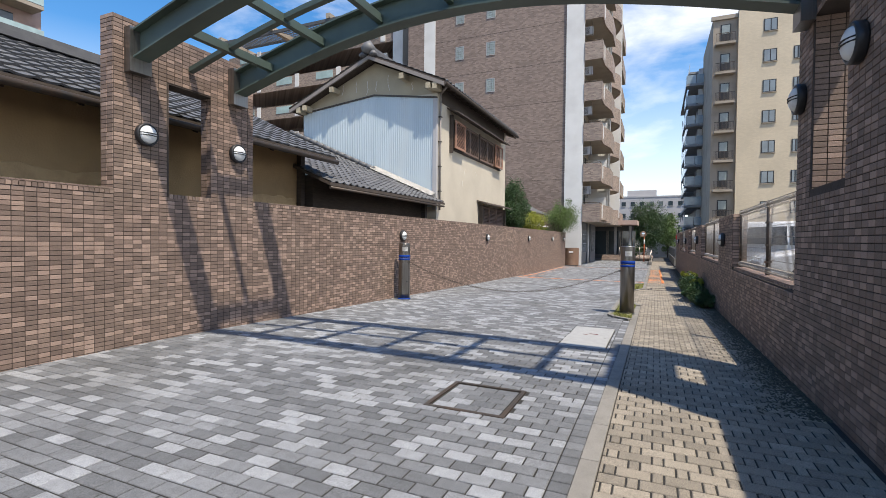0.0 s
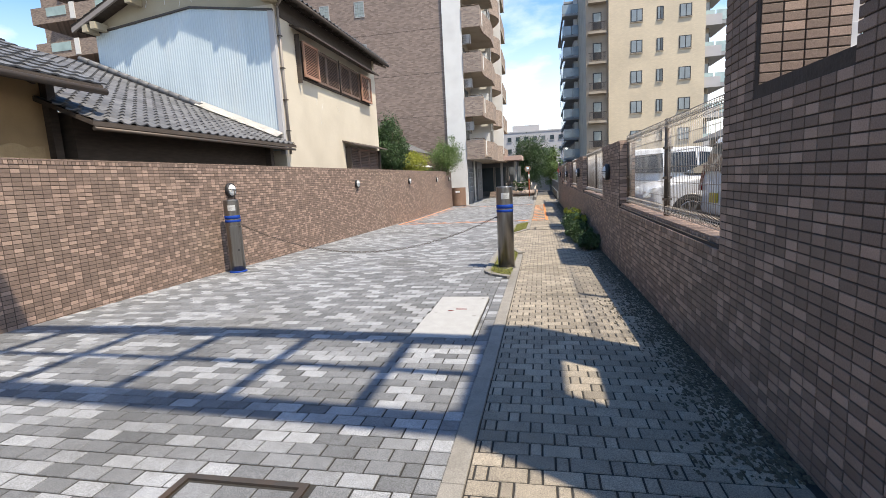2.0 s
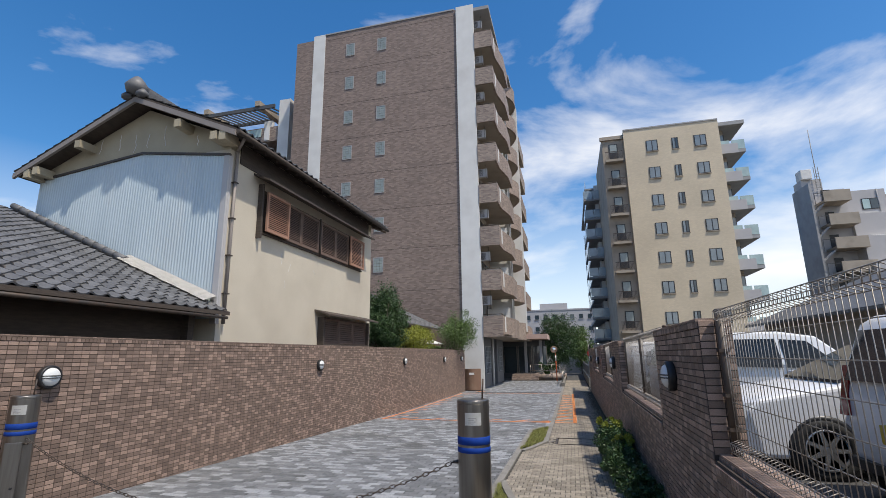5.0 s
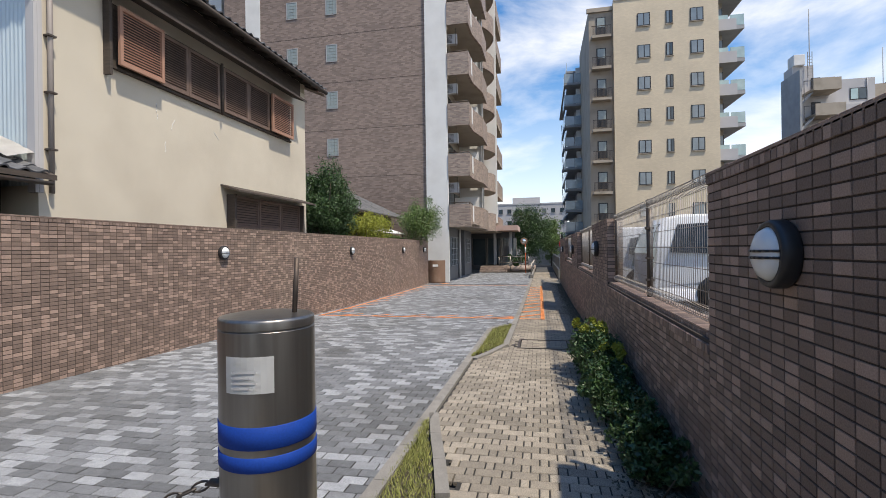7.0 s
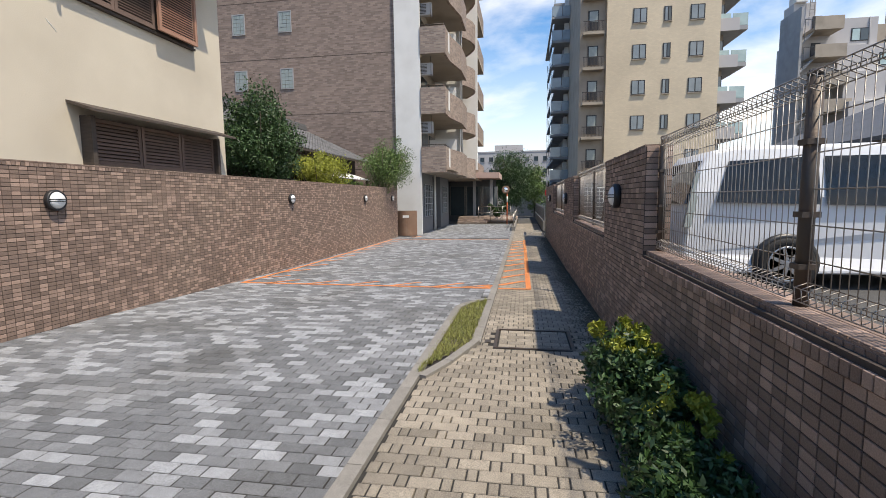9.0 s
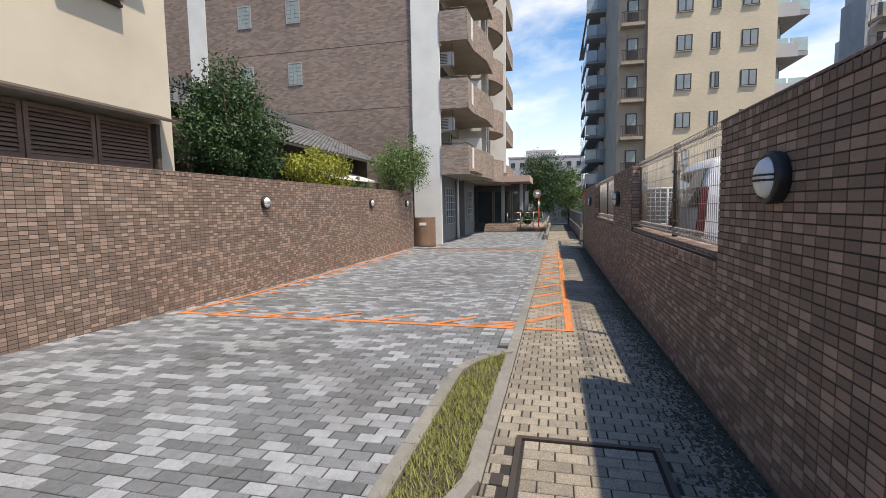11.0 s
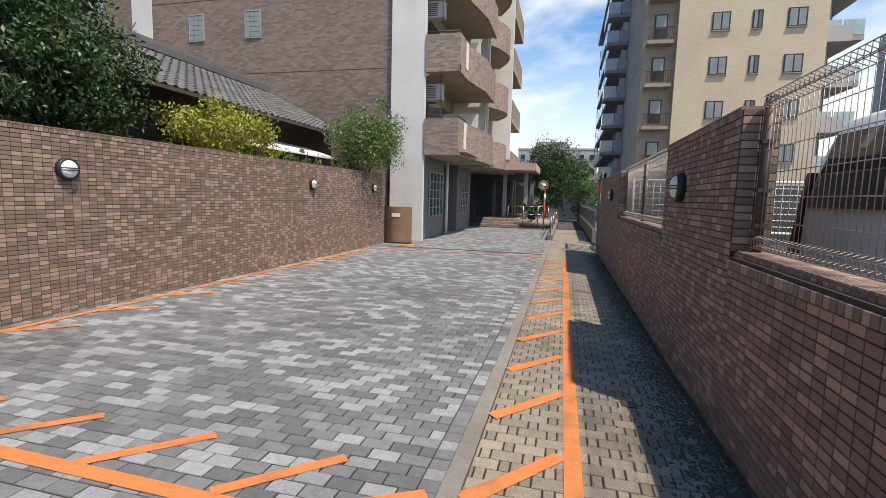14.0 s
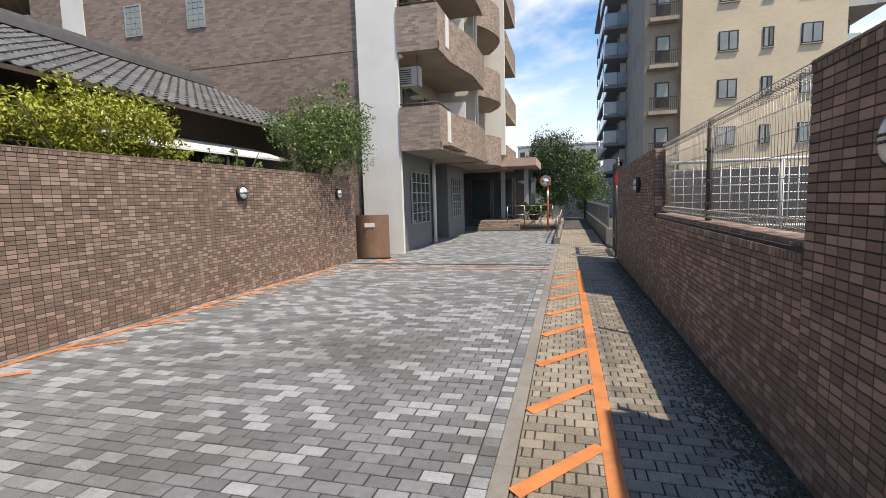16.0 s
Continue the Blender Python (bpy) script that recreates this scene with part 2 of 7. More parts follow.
M = dict(
    earth=material("packed_soil", (0.07, 0.055, 0.04), 0.95, second=(0.035, 0.03, 0.02), scale=20, bump=0.6, grit=0.3),
    ground=material("asphalt", (0.075, 0.073, 0.07), 0.9, second=(0.05, 0.05, 0.05), scale=3, stain=(0.1, 0.095, 0.085), bump=0.5, bump_scale=180, grit=0.35),
    joint=material("sandy_joint", (0.03, 0.028, 0.025), 0.95, second=(0.016, 0.015, 0.013), scale=9, bump=0.4, grit=0.3),
    paver=material("grey_paver", (0.185, 0.192, 0.2), 0.8, second=(0.115, 0.118, 0.122), scale=16, stain=(0.10, 0.098, 0.092), stain_scale=0.5, bump=0.5, bump_scale=170, vary=0.34, light=1.38, grit=0.42),
    paver_i=material("grey_pavers", (0.185, 0.192, 0.2), 0.8, second=(0.115, 0.118, 0.122), scale=16, stain=(0.10, 0.098, 0.092), stain_scale=0.5, bump=0.5, bump_scale=170, vary=0.34, light=1.38, island=True, grit=0.42),
    tan=material("tan_paver", (0.285, 0.248, 0.195), 0.85, second=(0.18, 0.157, 0.127), scale=10, stain=(0.125, 0.108, 0.082), stain_scale=0.9, bump=0.5, bump_scale=170, vary=0.24, grit=0.45),
    tan_i=material("tan_pavers", (0.285, 0.248, 0.195), 0.85, second=(0.18, 0.157, 0.127), scale=10, stain=(0.125, 0.108, 0.082), stain_scale=0.9, bump=0.5, bump_scale=170, vary=0.24, island=True, grit=0.45),
    kerb=material("kerb_concrete", (0.24, 0.225, 0.2), 0.9, second=(0.16, 0.15, 0.13), scale=10, stain=(0.14, 0.13, 0.11), bump=0.4, grit=0.25, vary=0.08),
    brick=material("brown_wall_tile", (0.225, 0.158, 0.123), 0.7, second=(0.175, 0.12, 0.092), scale=7, stain=(0.23, 0.17, 0.13), stain_scale=0.8, bump=0.25, bump_scale=160, vary=0.24, light=1.38, grit=0.2),
    brick_i=material("brown_wall_tiles", (0.225, 0.158, 0.123), 0.7, second=(0.175, 0.12, 0.092), scale=7, stain=(0.23, 0.17, 0.13), stain_scale=0.8, bump=0.25, bump_scale=160, vary=0.24, light=1.38, island=True, grit=0.2),
    mortar=material("dark_mortar", (0.065, 0.05, 0.04), 0.95, second=(0.04, 0.03, 0.025), scale=14, bump=0.3),
    steel=material("brushed_steel", (0.25, 0.235, 0.215), 0.33, 0.9, second=(0.2, 0.187, 0.17), scale=2, stretch=(30, 30, 1.5), stain=(0.17, 0.15, 0.13), stain_scale=1.2, bump=0.02),
    blue=material("blue_band", (0.006, 0.045, 0.27), 0.7, second=(0.006, 0.035, 0.22), scale=9, spec=0.25, grit=0.1),
    black=material("black_plastic", (0.018, 0.018, 0.02), 0.45, second=(0.03, 0.03, 0.03), scale=9),
    iron=material("dark_iron", (0.07, 0.062, 0.055), 0.55, 0.4, second=(0.12, 0.07, 0.04), scale=8, bump=0.15),
    lampglass=material("milky_lamp_glass", (0.75, 0.76, 0.74), 0.25, second=(0.55, 0.57, 0.57), scale=5, amount=0.4),
    green=material("green_painted_steel", (0.085, 0.12, 0.10), 0.5, second=(0.06, 0.085, 0.07), scale=4, stain=(0.05, 0.06, 0.05), bump=0.08),
    white=material("white_plaster", (0.72, 0.71, 0.68), 0.85, second=(0.62, 0.61, 0.58), scale=1.5, stain=(0.55, 0.53, 0.5), stain_scale=0.5, bump=0.15),
    cream=material("cream_plaster", (0.58, 0.52, 0.415), 0.92, second=(0.51, 0.45, 0.355), scale=1.4, stain=(0.42, 0.365, 0.285), stain_scale=0.45, bump=0.25, bump_scale=90, grit=0.06),
    ochre=material("earthen_plaster", (0.42, 0.29, 0.15), 0.95, second=(0.30, 0.205, 0.11), scale=2.5, stain=(0.22, 0.15, 0.085), stain_scale=0.9, bump=0.6, bump_scale=40, grit=0.15),
    ochre2=material("pale_gable_plaster", (0.43, 0.37, 0.26), 0.95, second=(0.36, 0.31, 0.22), scale=2.0, stain=(0.30, 0.255, 0.18), bump=0.35, grit=0.08),
    tin=material("pale_blue_tin", (0.52, 0.60, 0.63), 0.55, second=(0.40, 0.48, 0.51), scale=2, stain=(0.52, 0.55, 0.54), stain_scale=1.2, stretch=(1, 1, 0.25), bump=0.1),
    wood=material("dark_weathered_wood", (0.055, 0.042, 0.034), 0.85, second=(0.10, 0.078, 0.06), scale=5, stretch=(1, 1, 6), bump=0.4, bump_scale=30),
    wood2=material("brown_shutter_wood_in_shade", (0.16, 0.105, 0.08), 0.75, second=(0.10, 0.07, 0.054), scale=6, bump=0.3, vary=0.15),
    copper=material("reddish_shutter_wood", (0.36, 0.20, 0.135), 0.75, second=(0.27, 0.145, 0.10), scale=6, bump=0.3, vary=0.15),
    # glass with a bright reflection put into its tint
    pale_pane=glass_material("pane_with_painted_reflection", (0.22, 0.26, 0.28), 0.12),
    pipe=material("greyish_brown_pipe", (0.26, 0.225, 0.2), 0.6, second=(0.2, 0.175, 0.155), scale=4),
    signred=material("red_sign_face", (0.5, 0.03, 0.03), 0.5),
    palegrey=material("pale_grey_render", (0.46, 0.445, 0.44), 0.85, second=(0.4, 0.385, 0.38), scale=0.6, stain=(0.42, 0.4, 0.39), stain_scale=0.3, bump=0.1),
    rooftile=material("grey_roof_tile", (0.105, 0.105, 0.108), 0.55, second=(0.16, 0.158, 0.155), scale=7, stain=(0.065, 0.063, 0.06), stain_scale=1.1, bump=0.2, vary=0.25, island=True),
    clay=material("exposed_straw_clay", (0.50, 0.36, 0.20), 0.95, second=(0.40, 0.28, 0.15), scale=7, stain=(0.3, 0.2, 0.11), stain_scale=2.5, bump=0.9, bump_scale=30, grit=0.25),
    moss=material("dark_moss_and_silt", (0.075, 0.068, 0.045), 0.95, second=(0.045, 0.042, 0.03), scale=30, vary=0.4, island=True, grit=0.3),
    mortarwhite=material("lime_mortar", (0.68, 0.66, 0.62), 0.9, second=(0.5, 0.48, 0.44), scale=6, bump=0.5),
    facade=tile_facade("brown_facade_tile", (0.30, 0.222, 0.178), (0.17, 0.122, 0.097), (0.22, 0.175, 0.145), 0.24, 0.08),
    facade2=tile_facade("pink_facade_tile", (0.37, 0.285, 0.225), (0.19, 0.138, 0.112), (0.27, 0.225, 0.19), 0.22, 0.075, 0.008),
    creamfacade=tile_facade("cream_facade_tile", (0.62, 0.52, 0.37), (0.57, 0.475, 0.34), (0.55, 0.465, 0.335), 0.25, 0.1),
    beige=material("beige_render", (0.38, 0.325, 0.26), 0.85, second=(0.32, 0.275, 0.22), scale=1.0, stain=(0.22, 0.19, 0.15), bump=0.1),
    grey=material("grey_concrete", (0.36, 0.36, 0.36), 0.9, second=(0.28, 0.28, 0.28), scale=1.2, stain=(0.24, 0.235, 0.23), stain_scale=0.3, bump=0.2),
    darkgrey=material("dark_grey_paint", (0.085, 0.09, 0.095), 0.6, second=(0.065, 0.07, 0.075), scale=2, bump=0.05),
    midgrey=material("mid_grey_paint", (0.16, 0.165, 0.175), 0.55, second=(0.13, 0.135, 0.14), scale=2, bump=0.05),
    pane=glass_material("window_pane"),
    greenglass=glass_material("green_glass_balustrade", (0.40, 0.53, 0.52), 0.15),
    blueglass=glass_material("blue_glass_balustrade", (0.38, 0.46, 0.50), 0.12),
    blockglass=material("glass_block", (0.30, 0.335, 0.31), 0.25, second=(0.2, 0.23, 0.215), scale=3, spec=0.7),
    orange=material("orange_tape", (0.92, 0.40, 0.15), 0.7, second=(0.82, 0.33, 0.12), scale=14, stain=(0.42, 0.2, 0.1), stain_scale=3, grit=0.1),
    cover=material("pale_concrete_cover", (0.36, 0.36, 0.35), 0.85, second=(0.28, 0.28, 0.27), scale=8, bump=0.2, grit=0.12),
    leaf=material("dark_leaf", (0.035, 0.075, 0.022), 0.5, second=(0.06, 0.11, 0.03), scale=5, vary=0.45, island=True),
    leaf2=material("yellow_green_leaf", (0.30, 0.31, 0.035), 0.55, second=(0.15, 0.20, 0.03), scale=4, vary=0.35, island=True),
    leaf3=material("mid_green_leaf", (0.11, 0.17, 0.04), 0.5, second=(0.06, 0.11, 0.03), scale=5, vary=0.4, island=True),
    bark=material("bark", (0.09, 0.07, 0.05), 0.95, second=(0.05, 0.04, 0.03), scale=18, bump=0.6),
    grass=material("dry_grass", (0.24, 0.24, 0.07), 0.9, second=(0.15, 0.18, 0.045), scale=9, vary=0.4, island=True),
    carwhite=material("white_car_paint", (0.76, 0.76, 0.76), 0.25, second=(0.79, 0.79, 0.79), scale=0.8, amount=0.4, spec=0.6),
    carblack=material("black_car_trim", (0.02, 0.02, 0.021), 0.4),
    carglass=glass_material("dark_car_glass", (0.025, 0.03, 0.035), 0.03),
    rubber=material("tyre_rubber", (0.02, 0.02, 0.02), 0.85, bump=0.2),
    alloy=material("alloy_wheel", (0.55, 0.55, 0.56), 0.3, 0.8),
    redlens=material("red_lens", (0.22, 0.012, 0.015), 0.2),
    paper=material("paper_notice", (0.75, 0.75, 0.73), 0.7, second=(0.68, 0.68, 0.66), scale=12),
    rust=material("brown_board", (0.23, 0.14, 0.09), 0.7, second=(0.17, 0.10, 0.07), scale=3, stain=(0.3, 0.22, 0.16), stain_scale=2.5, bump=0.15),
    redpole=material("orange_red_paint", (0.55, 0.12, 0.04), 0.5),
    pinkband=material("pinkish_eave", (0.5, 0.36, 0.31), 0.8, scale=1.5),
    chrome=material("galvanised_wire", (0.36, 0.34, 0.31), 0.5, 0.7, second=(0.25, 0.2, 0.16), scale=6),
)

# ---- building helpers ----


def box(bm, x0, x1, y0, y1, z0, z1, bevel=0.0):
    v = [bm.verts.new((x, y, z)) for z in (z0, z1) for x, y in ((x0, y0), (x1, y0), (x1, y1), (x0, y1))]
    faces = [bm.faces.new([v[i] for i in f]) for f in ((3, 2, 1, 0), (4, 5, 6, 7), (0, 1, 5, 4), (1, 2, 6, 5), (2, 3, 7, 6), (3, 0, 4, 7))]
    if bevel:
        edges = list({e for f in faces for e in f.edges})
        bmesh.ops.bevel(bm, geom=edges, offset=bevel, segments=2, affect="EDGES", profile=0.6)
    return bm


def boxes(*args):
    bm = bmesh.new()
    for a in args:
        box(bm, *a)
    return bm


def tube(bm, a, b, r, seg=10, r2=None):
    a, b = Vector(a), Vector(b)
    q = (b - a).to_track_quat("Z", "Y").to_matrix()
    r2 = r if r2 is None else r2
    lo = [bm.verts.new(a + q @ Vector((r * math.cos(k * math.tau / seg), r * math.sin(k * math.tau / seg), 0))) for k in range(seg)]
    hi = [bm.verts.new(b + q @ Vector((r2 * math.cos(k * math.tau / seg), r2 * math.sin(k * math.tau / seg), 0))) for k in range(seg)]
    for k in range(seg):
        f = bm.faces.new((lo[k], lo[(k + 1) % seg], hi[(k + 1) % seg], hi[k]))
        f.smooth = True
    bm.faces.new(lo[::-1])
    bm.faces.new(hi)
    return bm


def lathe(bm, profile, axis_m, seg=24):
    """Turns (r, h) pairs round the local z axis of axis_m."""
    rings = []
    for r, h in profile:
        rings.append([bm.verts.new(axis_m @ Vector((max(r, 1e-4) * math.cos(k * math.tau / seg), max(r, 1e-4) * math.sin(k * math.tau / seg), h))) for k in range(seg)])
    for a, b in zip(rings, rings[1:]):
        for k in range(seg):
            f = bm.faces.new((a[k], a[(k + 1) % seg], b[(k + 1) % seg], b[k]))
            f.smooth = True
    bm.faces.new(rings[0][::-1])
    bm.faces.new(rings[-1])
    return bm


def prism(bm, outline, z0, z1, m=None):
    """An outline (x, y), counter-clockwise, raised from z0 to z1."""
    m = m or Matrix()
    lo = [bm.verts.new(m @ Vector((x, y, z0))) for x, y in outline]
    hi = [bm.verts.new(m @ Vector((x, y, z1))) for x, y in outline]
    n = len(outline)
    for k in range(n):
        bm.faces.new((lo[k], lo[(k + 1) % n], hi[(k + 1) % n], hi[k]))
    bm.faces.new(lo[::-1])
    bm.faces.new(hi)
    return bm


def to_mesh(name, bm, mat):
    me = bpy.data.meshes.new(name)
    bm.normal_update()
    bm.to_mesh(me)
    bm.free()
    me.materials.append(mat)
    return me


def part(name, bm, mat, parent, label=""):
    ob = new(name, to_mesh(name, bm, mat))
    ob.parent = parent
    if parent is not None:
        ob.matrix_parent_inverse = parent.matrix_basis.inverted()
    if label:
        ob["label"] = label
    return ob


def thing(name, at, label, category, group="", kind=""):
    ob = new(name)
    ob.matrix_basis = at if isinstance(at, Matrix) else Matrix.Translation(at)
    ob.empty_display_size = 0.2
    return tagged(ob, label, category, group, kind)


def solid(name, bm, mat, label, category, group="", kind=""):
    return tagged(new(name, to_mesh(name, bm, mat)), label, category, group, kind)


def raw_mesh(name, verts, faces, mat):
    me = bpy.data.meshes.new(name)
    me.from_pydata(verts, [], faces)
    me.materials.append(mat)
    return me


def gz(y):
    """The height of the street at y."""
    if y < 5:
        return 0.04
    if y < 24:
        return 0.04 - 0.02 * (y - 5)
    return max(-0.34 - 0.006 * (y - 24), -0.41)

# ---- ground and street ----
XL, XR = -5.72, 1.23          # faces of the two walls
KERB0, KERB1 = -0.39, -0.28   # the long kerb between drive and footpath
Y0, Y1 = -9.0, 47.0


def strip_mesh(x0, x1, y0, y1, lift, step=1.0, thick=0.0):
    """A strip that follows the fall of the street."""
    bm = bmesh.new()
    n = max(1, int((y1 - y0) / step))
    rows = []
    for k in range(n + 1):
        y = y0 + (y1 - y0) * k / n
        rows.append([bm.verts.new((x, y, gz(y) + lift)) for x in (x0, x1)])
    for a, b in zip(rows, rows[1:]):
        bm.faces.new((a[0], a[1], b[1], b[0]))
    if thick:
        bmesh.ops.solidify(bm, geom=bm.faces[:], thickness=thick)
    return bm


def build_ground():
    bm = bmesh.new()
    ys = [-600, -40, -9, 5, 10, 15, 20, 24, 30, 36, 60, 120, 700]
    xs = [-600, -60, -12, -5.9, 1.3, 12, 60, 600]
    grid = [[bm.verts.new((x, y, gz(y) - 0.05)) for x in xs] for y in ys]
    for a, b in zip(grid, grid[1:]):
        for k in range(len(xs) - 1):
            bm.faces.new((a[k], a[k + 1], b[k + 1], b[k]))
    tagged(new("ground", to_mesh("ground", bm, M["ground"])), "dark grey asphalt ground around the lane", "ground", kind="structure")


build_ground()
drive = tagged(new("road", to_mesh("road", strip_mesh(XL - 0.05, KERB0, Y0, Y1, -0.0065), M["joint"])),
               "driveway of mottled grey concrete pavers with dark joints", "driveway", kind="structure")
footpath = tagged(new("pavement", to_mesh("pavement", strip_mesh(KERB1, XR, Y0, Y1, -0.0065), M["joint"])),
                  "footpath of tan concrete pavers beside the wall", "footpath", kind="structure")


def island_left(y):
    """x of the left edge of the planted islands and of the widened footpath between them."""
    if y < 9.7 or y > 19.9:
        return KERB0
    if y < 10.2:
        return KERB0 - 0.43 * math.sin((y - 9.7) / 0.5 * math.pi / 2)
    if y < 19.1:
        return -0.82
    return -0.82 + (KERB0 + 0.82) * (1 - math.cos((y - 19.1) / 0.8 * math.pi / 2))


def in_island(x, y):
    if not island_left(y) < x < KERB1:
        return False
    if y < 12.2 or y > 17.3:
        return True
    if y < 14.0:
        return x < KERB1 - 0.42 * (y - 12.2) / 1.4
    if y > 16.3:
        return x < KERB1 - 0.45 * (17.3 - y)
    return False


def block(bmv, bmf, x0, x1, y0, y1, top, depth=0.03, ch=0.004, slope=0.0):
    """A chamfered paver as raw vertices and faces; its top follows the fall."""
    n = len(bmv)
    for z, c in ((-depth, 0.0), (-ch, 0.0), (0.0, ch)):
        for x, y in ((x0 + c, y0 + c), (x1 - c, y0 + c), (x1 - c, y1 - c), (x0 + c, y1 - c)):
            bmv.append((x, y, top + z + slope * (y - y0)))
    for r in (0, 4):
        for k in range(4):
            bmf.append((n + r + k, n + r + (k + 1) % 4, n + r + 4 + (k + 1) % 4, n + r + 4 + k))
    bmf.append((n + 8, n + 9, n + 10, n + 11))


HOLES = [(-1.66, -1.0, 4.03, 4.72), (-1.14, -0.545, 6.9, 8.45)]   # covers in the drive


def drive_blocks():
    pw, ph, j = 0.187, 0.111, 0.005
    near, vs, fs = [], [], []
    rng = random.Random(4)
    row, y = 0, -2.6
    while y < 46:
        x = KERB0 - 0.115 + (row % 2) * pw / 2
        first = True
        while x > XL:
            lo, hi = max(x - pw, XL), min(x, KERB0 - 0.115 if not 9.55 <= y <= 20.05 else 9.0)
            cx, cy = (lo + hi) / 2, y + ph / 2
            ok = True
            for a, b, c, d in HOLES:
                if c + 0.02 < cy < d - 0.02:
                    if a <= lo and hi <= b:
                        ok = False
                    elif lo < a < hi:
                        hi = a
                    elif lo < b < hi:
                        lo = b
            if 9.55 <= cy <= 20.05:
                hi = min(hi, island_left(cy) + 0.01)
            ok = ok and not (cx > -4.4 and cy > 40.5 and cx < -0.6 and cy > 45.5)
            if ok and hi - lo > 0.03:
                args = (lo + j, hi - j, y + j, y + ph - j, gz(cy) + rng.uniform(-0.0025, 0.0025))
                if 22.6 < cy < 24.9 and -3.1 < cx < -0.9 and len(near) < 300:
                    near.append(args)
                else:
                    block(vs, fs, *args)
            x -= pw
        # the dark border course along the kerb
        if 9.55 > y or y > 20.05:
            block(vs, fs, KERB0 - 0.112, KERB0 - j, y + j, y + ph - j, gz(y) + rng.uniform(-0.002, 0.002))
        y += ph
        row += 1
    return near, vs, fs


def path_blocks():
    """Alternating long and small pavers, row by row."""
    long_, small, ph, j = 0.19, 0.064, 0.113, 0.0052
    near, vs, fs = [], [], []
    rng = random.Random(5)
    row, y = 0, -2.6
    while y < 46:
        x = -0.95 - (0.127 if row % 2 else 0)
        k = 0
        while x < XR - 0.05:
            w = long_ if k % 2 == 0 else small
            lo, hi = x, min(x + w, XR - 0.05)
            cx, cy = (lo + hi) / 2, y + ph / 2
            edge = KERB1 if not 12.2 < cy < 17.3 else island_left(cy) + 0.11
            lo = max(lo, edge)
            cx = (lo + hi) / 2
            inside = PATH_HOLE[0] < cx < PATH_HOLE[1] and PATH_HOLE[2] < cy < PATH_HOLE[3]
            if hi - lo > 0.02 and not inside and not in_island(cx, cy):
                args = (lo + j, hi - j, y + j, y + ph - j, gz(cy) + rng.uniform(-0.002, 0.002))
                if 22.4 < cy < 25.2 and len(near) < 290:
                    near.append(args)
                else:
                    block(vs, fs, *args)
            x += w
            k += 1
        y += ph
        row += 1
    return near, vs, fs


def lay(parent, name, joined_name, data, mat, mat_i):
    near, vs, fs = data
    rest = new(joined_name, raw_mesh(joined_name, vs, fs, mat_i))
    rest.parent = parent
    tagged(rest, kind="stuff")
    shared = {}
    for x0, x1, y0, y1, top in near:
        key = (round(x1 - x0, 3), round(y1 - y0, 3))
        if key not in shared:
            v, f = [], []
            block(v, f, 0, key[0], 0, key[1], 0)
            shared[key] = raw_mesh(name, v, f, mat)
        ob = new(name, shared[key])
        ob.location = (x0, y0, top)
        ob.parent = parent


# the long kerb, stone by stone
kerb = thing("kerb", (KERB0, 0, 0.04), "weathered concrete kerb stones between drive and footpath", "kerb", kind="structure")
y = -3.0
while y < 46:
    if not 12.1 < y + 0.3 < 17.3:
        part("kerb_stone", box(bmesh.new(), KERB0, KERB1, y + 0.003, y + 0.597, gz(y + 0.3) - 0.06, gz(y + 0.3) + 0.012, 0.006), M["kerb"], kerb)
    y += 0.6


def kerb_run(points, width=0.1, top=0.03):
    """Kerb stones along a line of plan points."""
    for (xa, ya), (xb, yb) in zip(points, points[1:]):
        a, b = Vector((xa, ya, 0)), Vector((xb, yb, 0))
        d = (b - a).normalized()
        n = Vector((-d.y, d.x, 0)) * width / 2
        pts = [a - n + d * 0.003, b - n - d * 0.003, b + n - d * 0.003, a + n + d * 0.003]
        bm = bmesh.new()
        prism(bm, [(p.x, p.y) for p in pts], -0.08, 0)
        for v in bm.verts:
            v.co.z += gz(v.co.y) + top
        part("kerb_stone", bm, M["kerb"], kerb)


edge = [(island_left(y) + 0.05, y) for y in (9.74, 9.82, 9.95, 10.2, 10.5, 11.1, 11.7, 12.3, 12.9, 13.5, 14.1, 14.7, 15.3, 15.9, 16.5, 17.1, 17.7, 18.3, 18.9, 19.2, 19.45, 19.65, 19.8, 19.88)]
kerb_run(edge)
kerb_run([(-0.33, 12.2), (-0.46, 12.7), (-0.60, 13.2), (-0.73, 13.7)], 0.09)
kerb_run([(-0.70, 16.2), (-0.53, 16.65), (-0.33, 17.4)], 0.09)


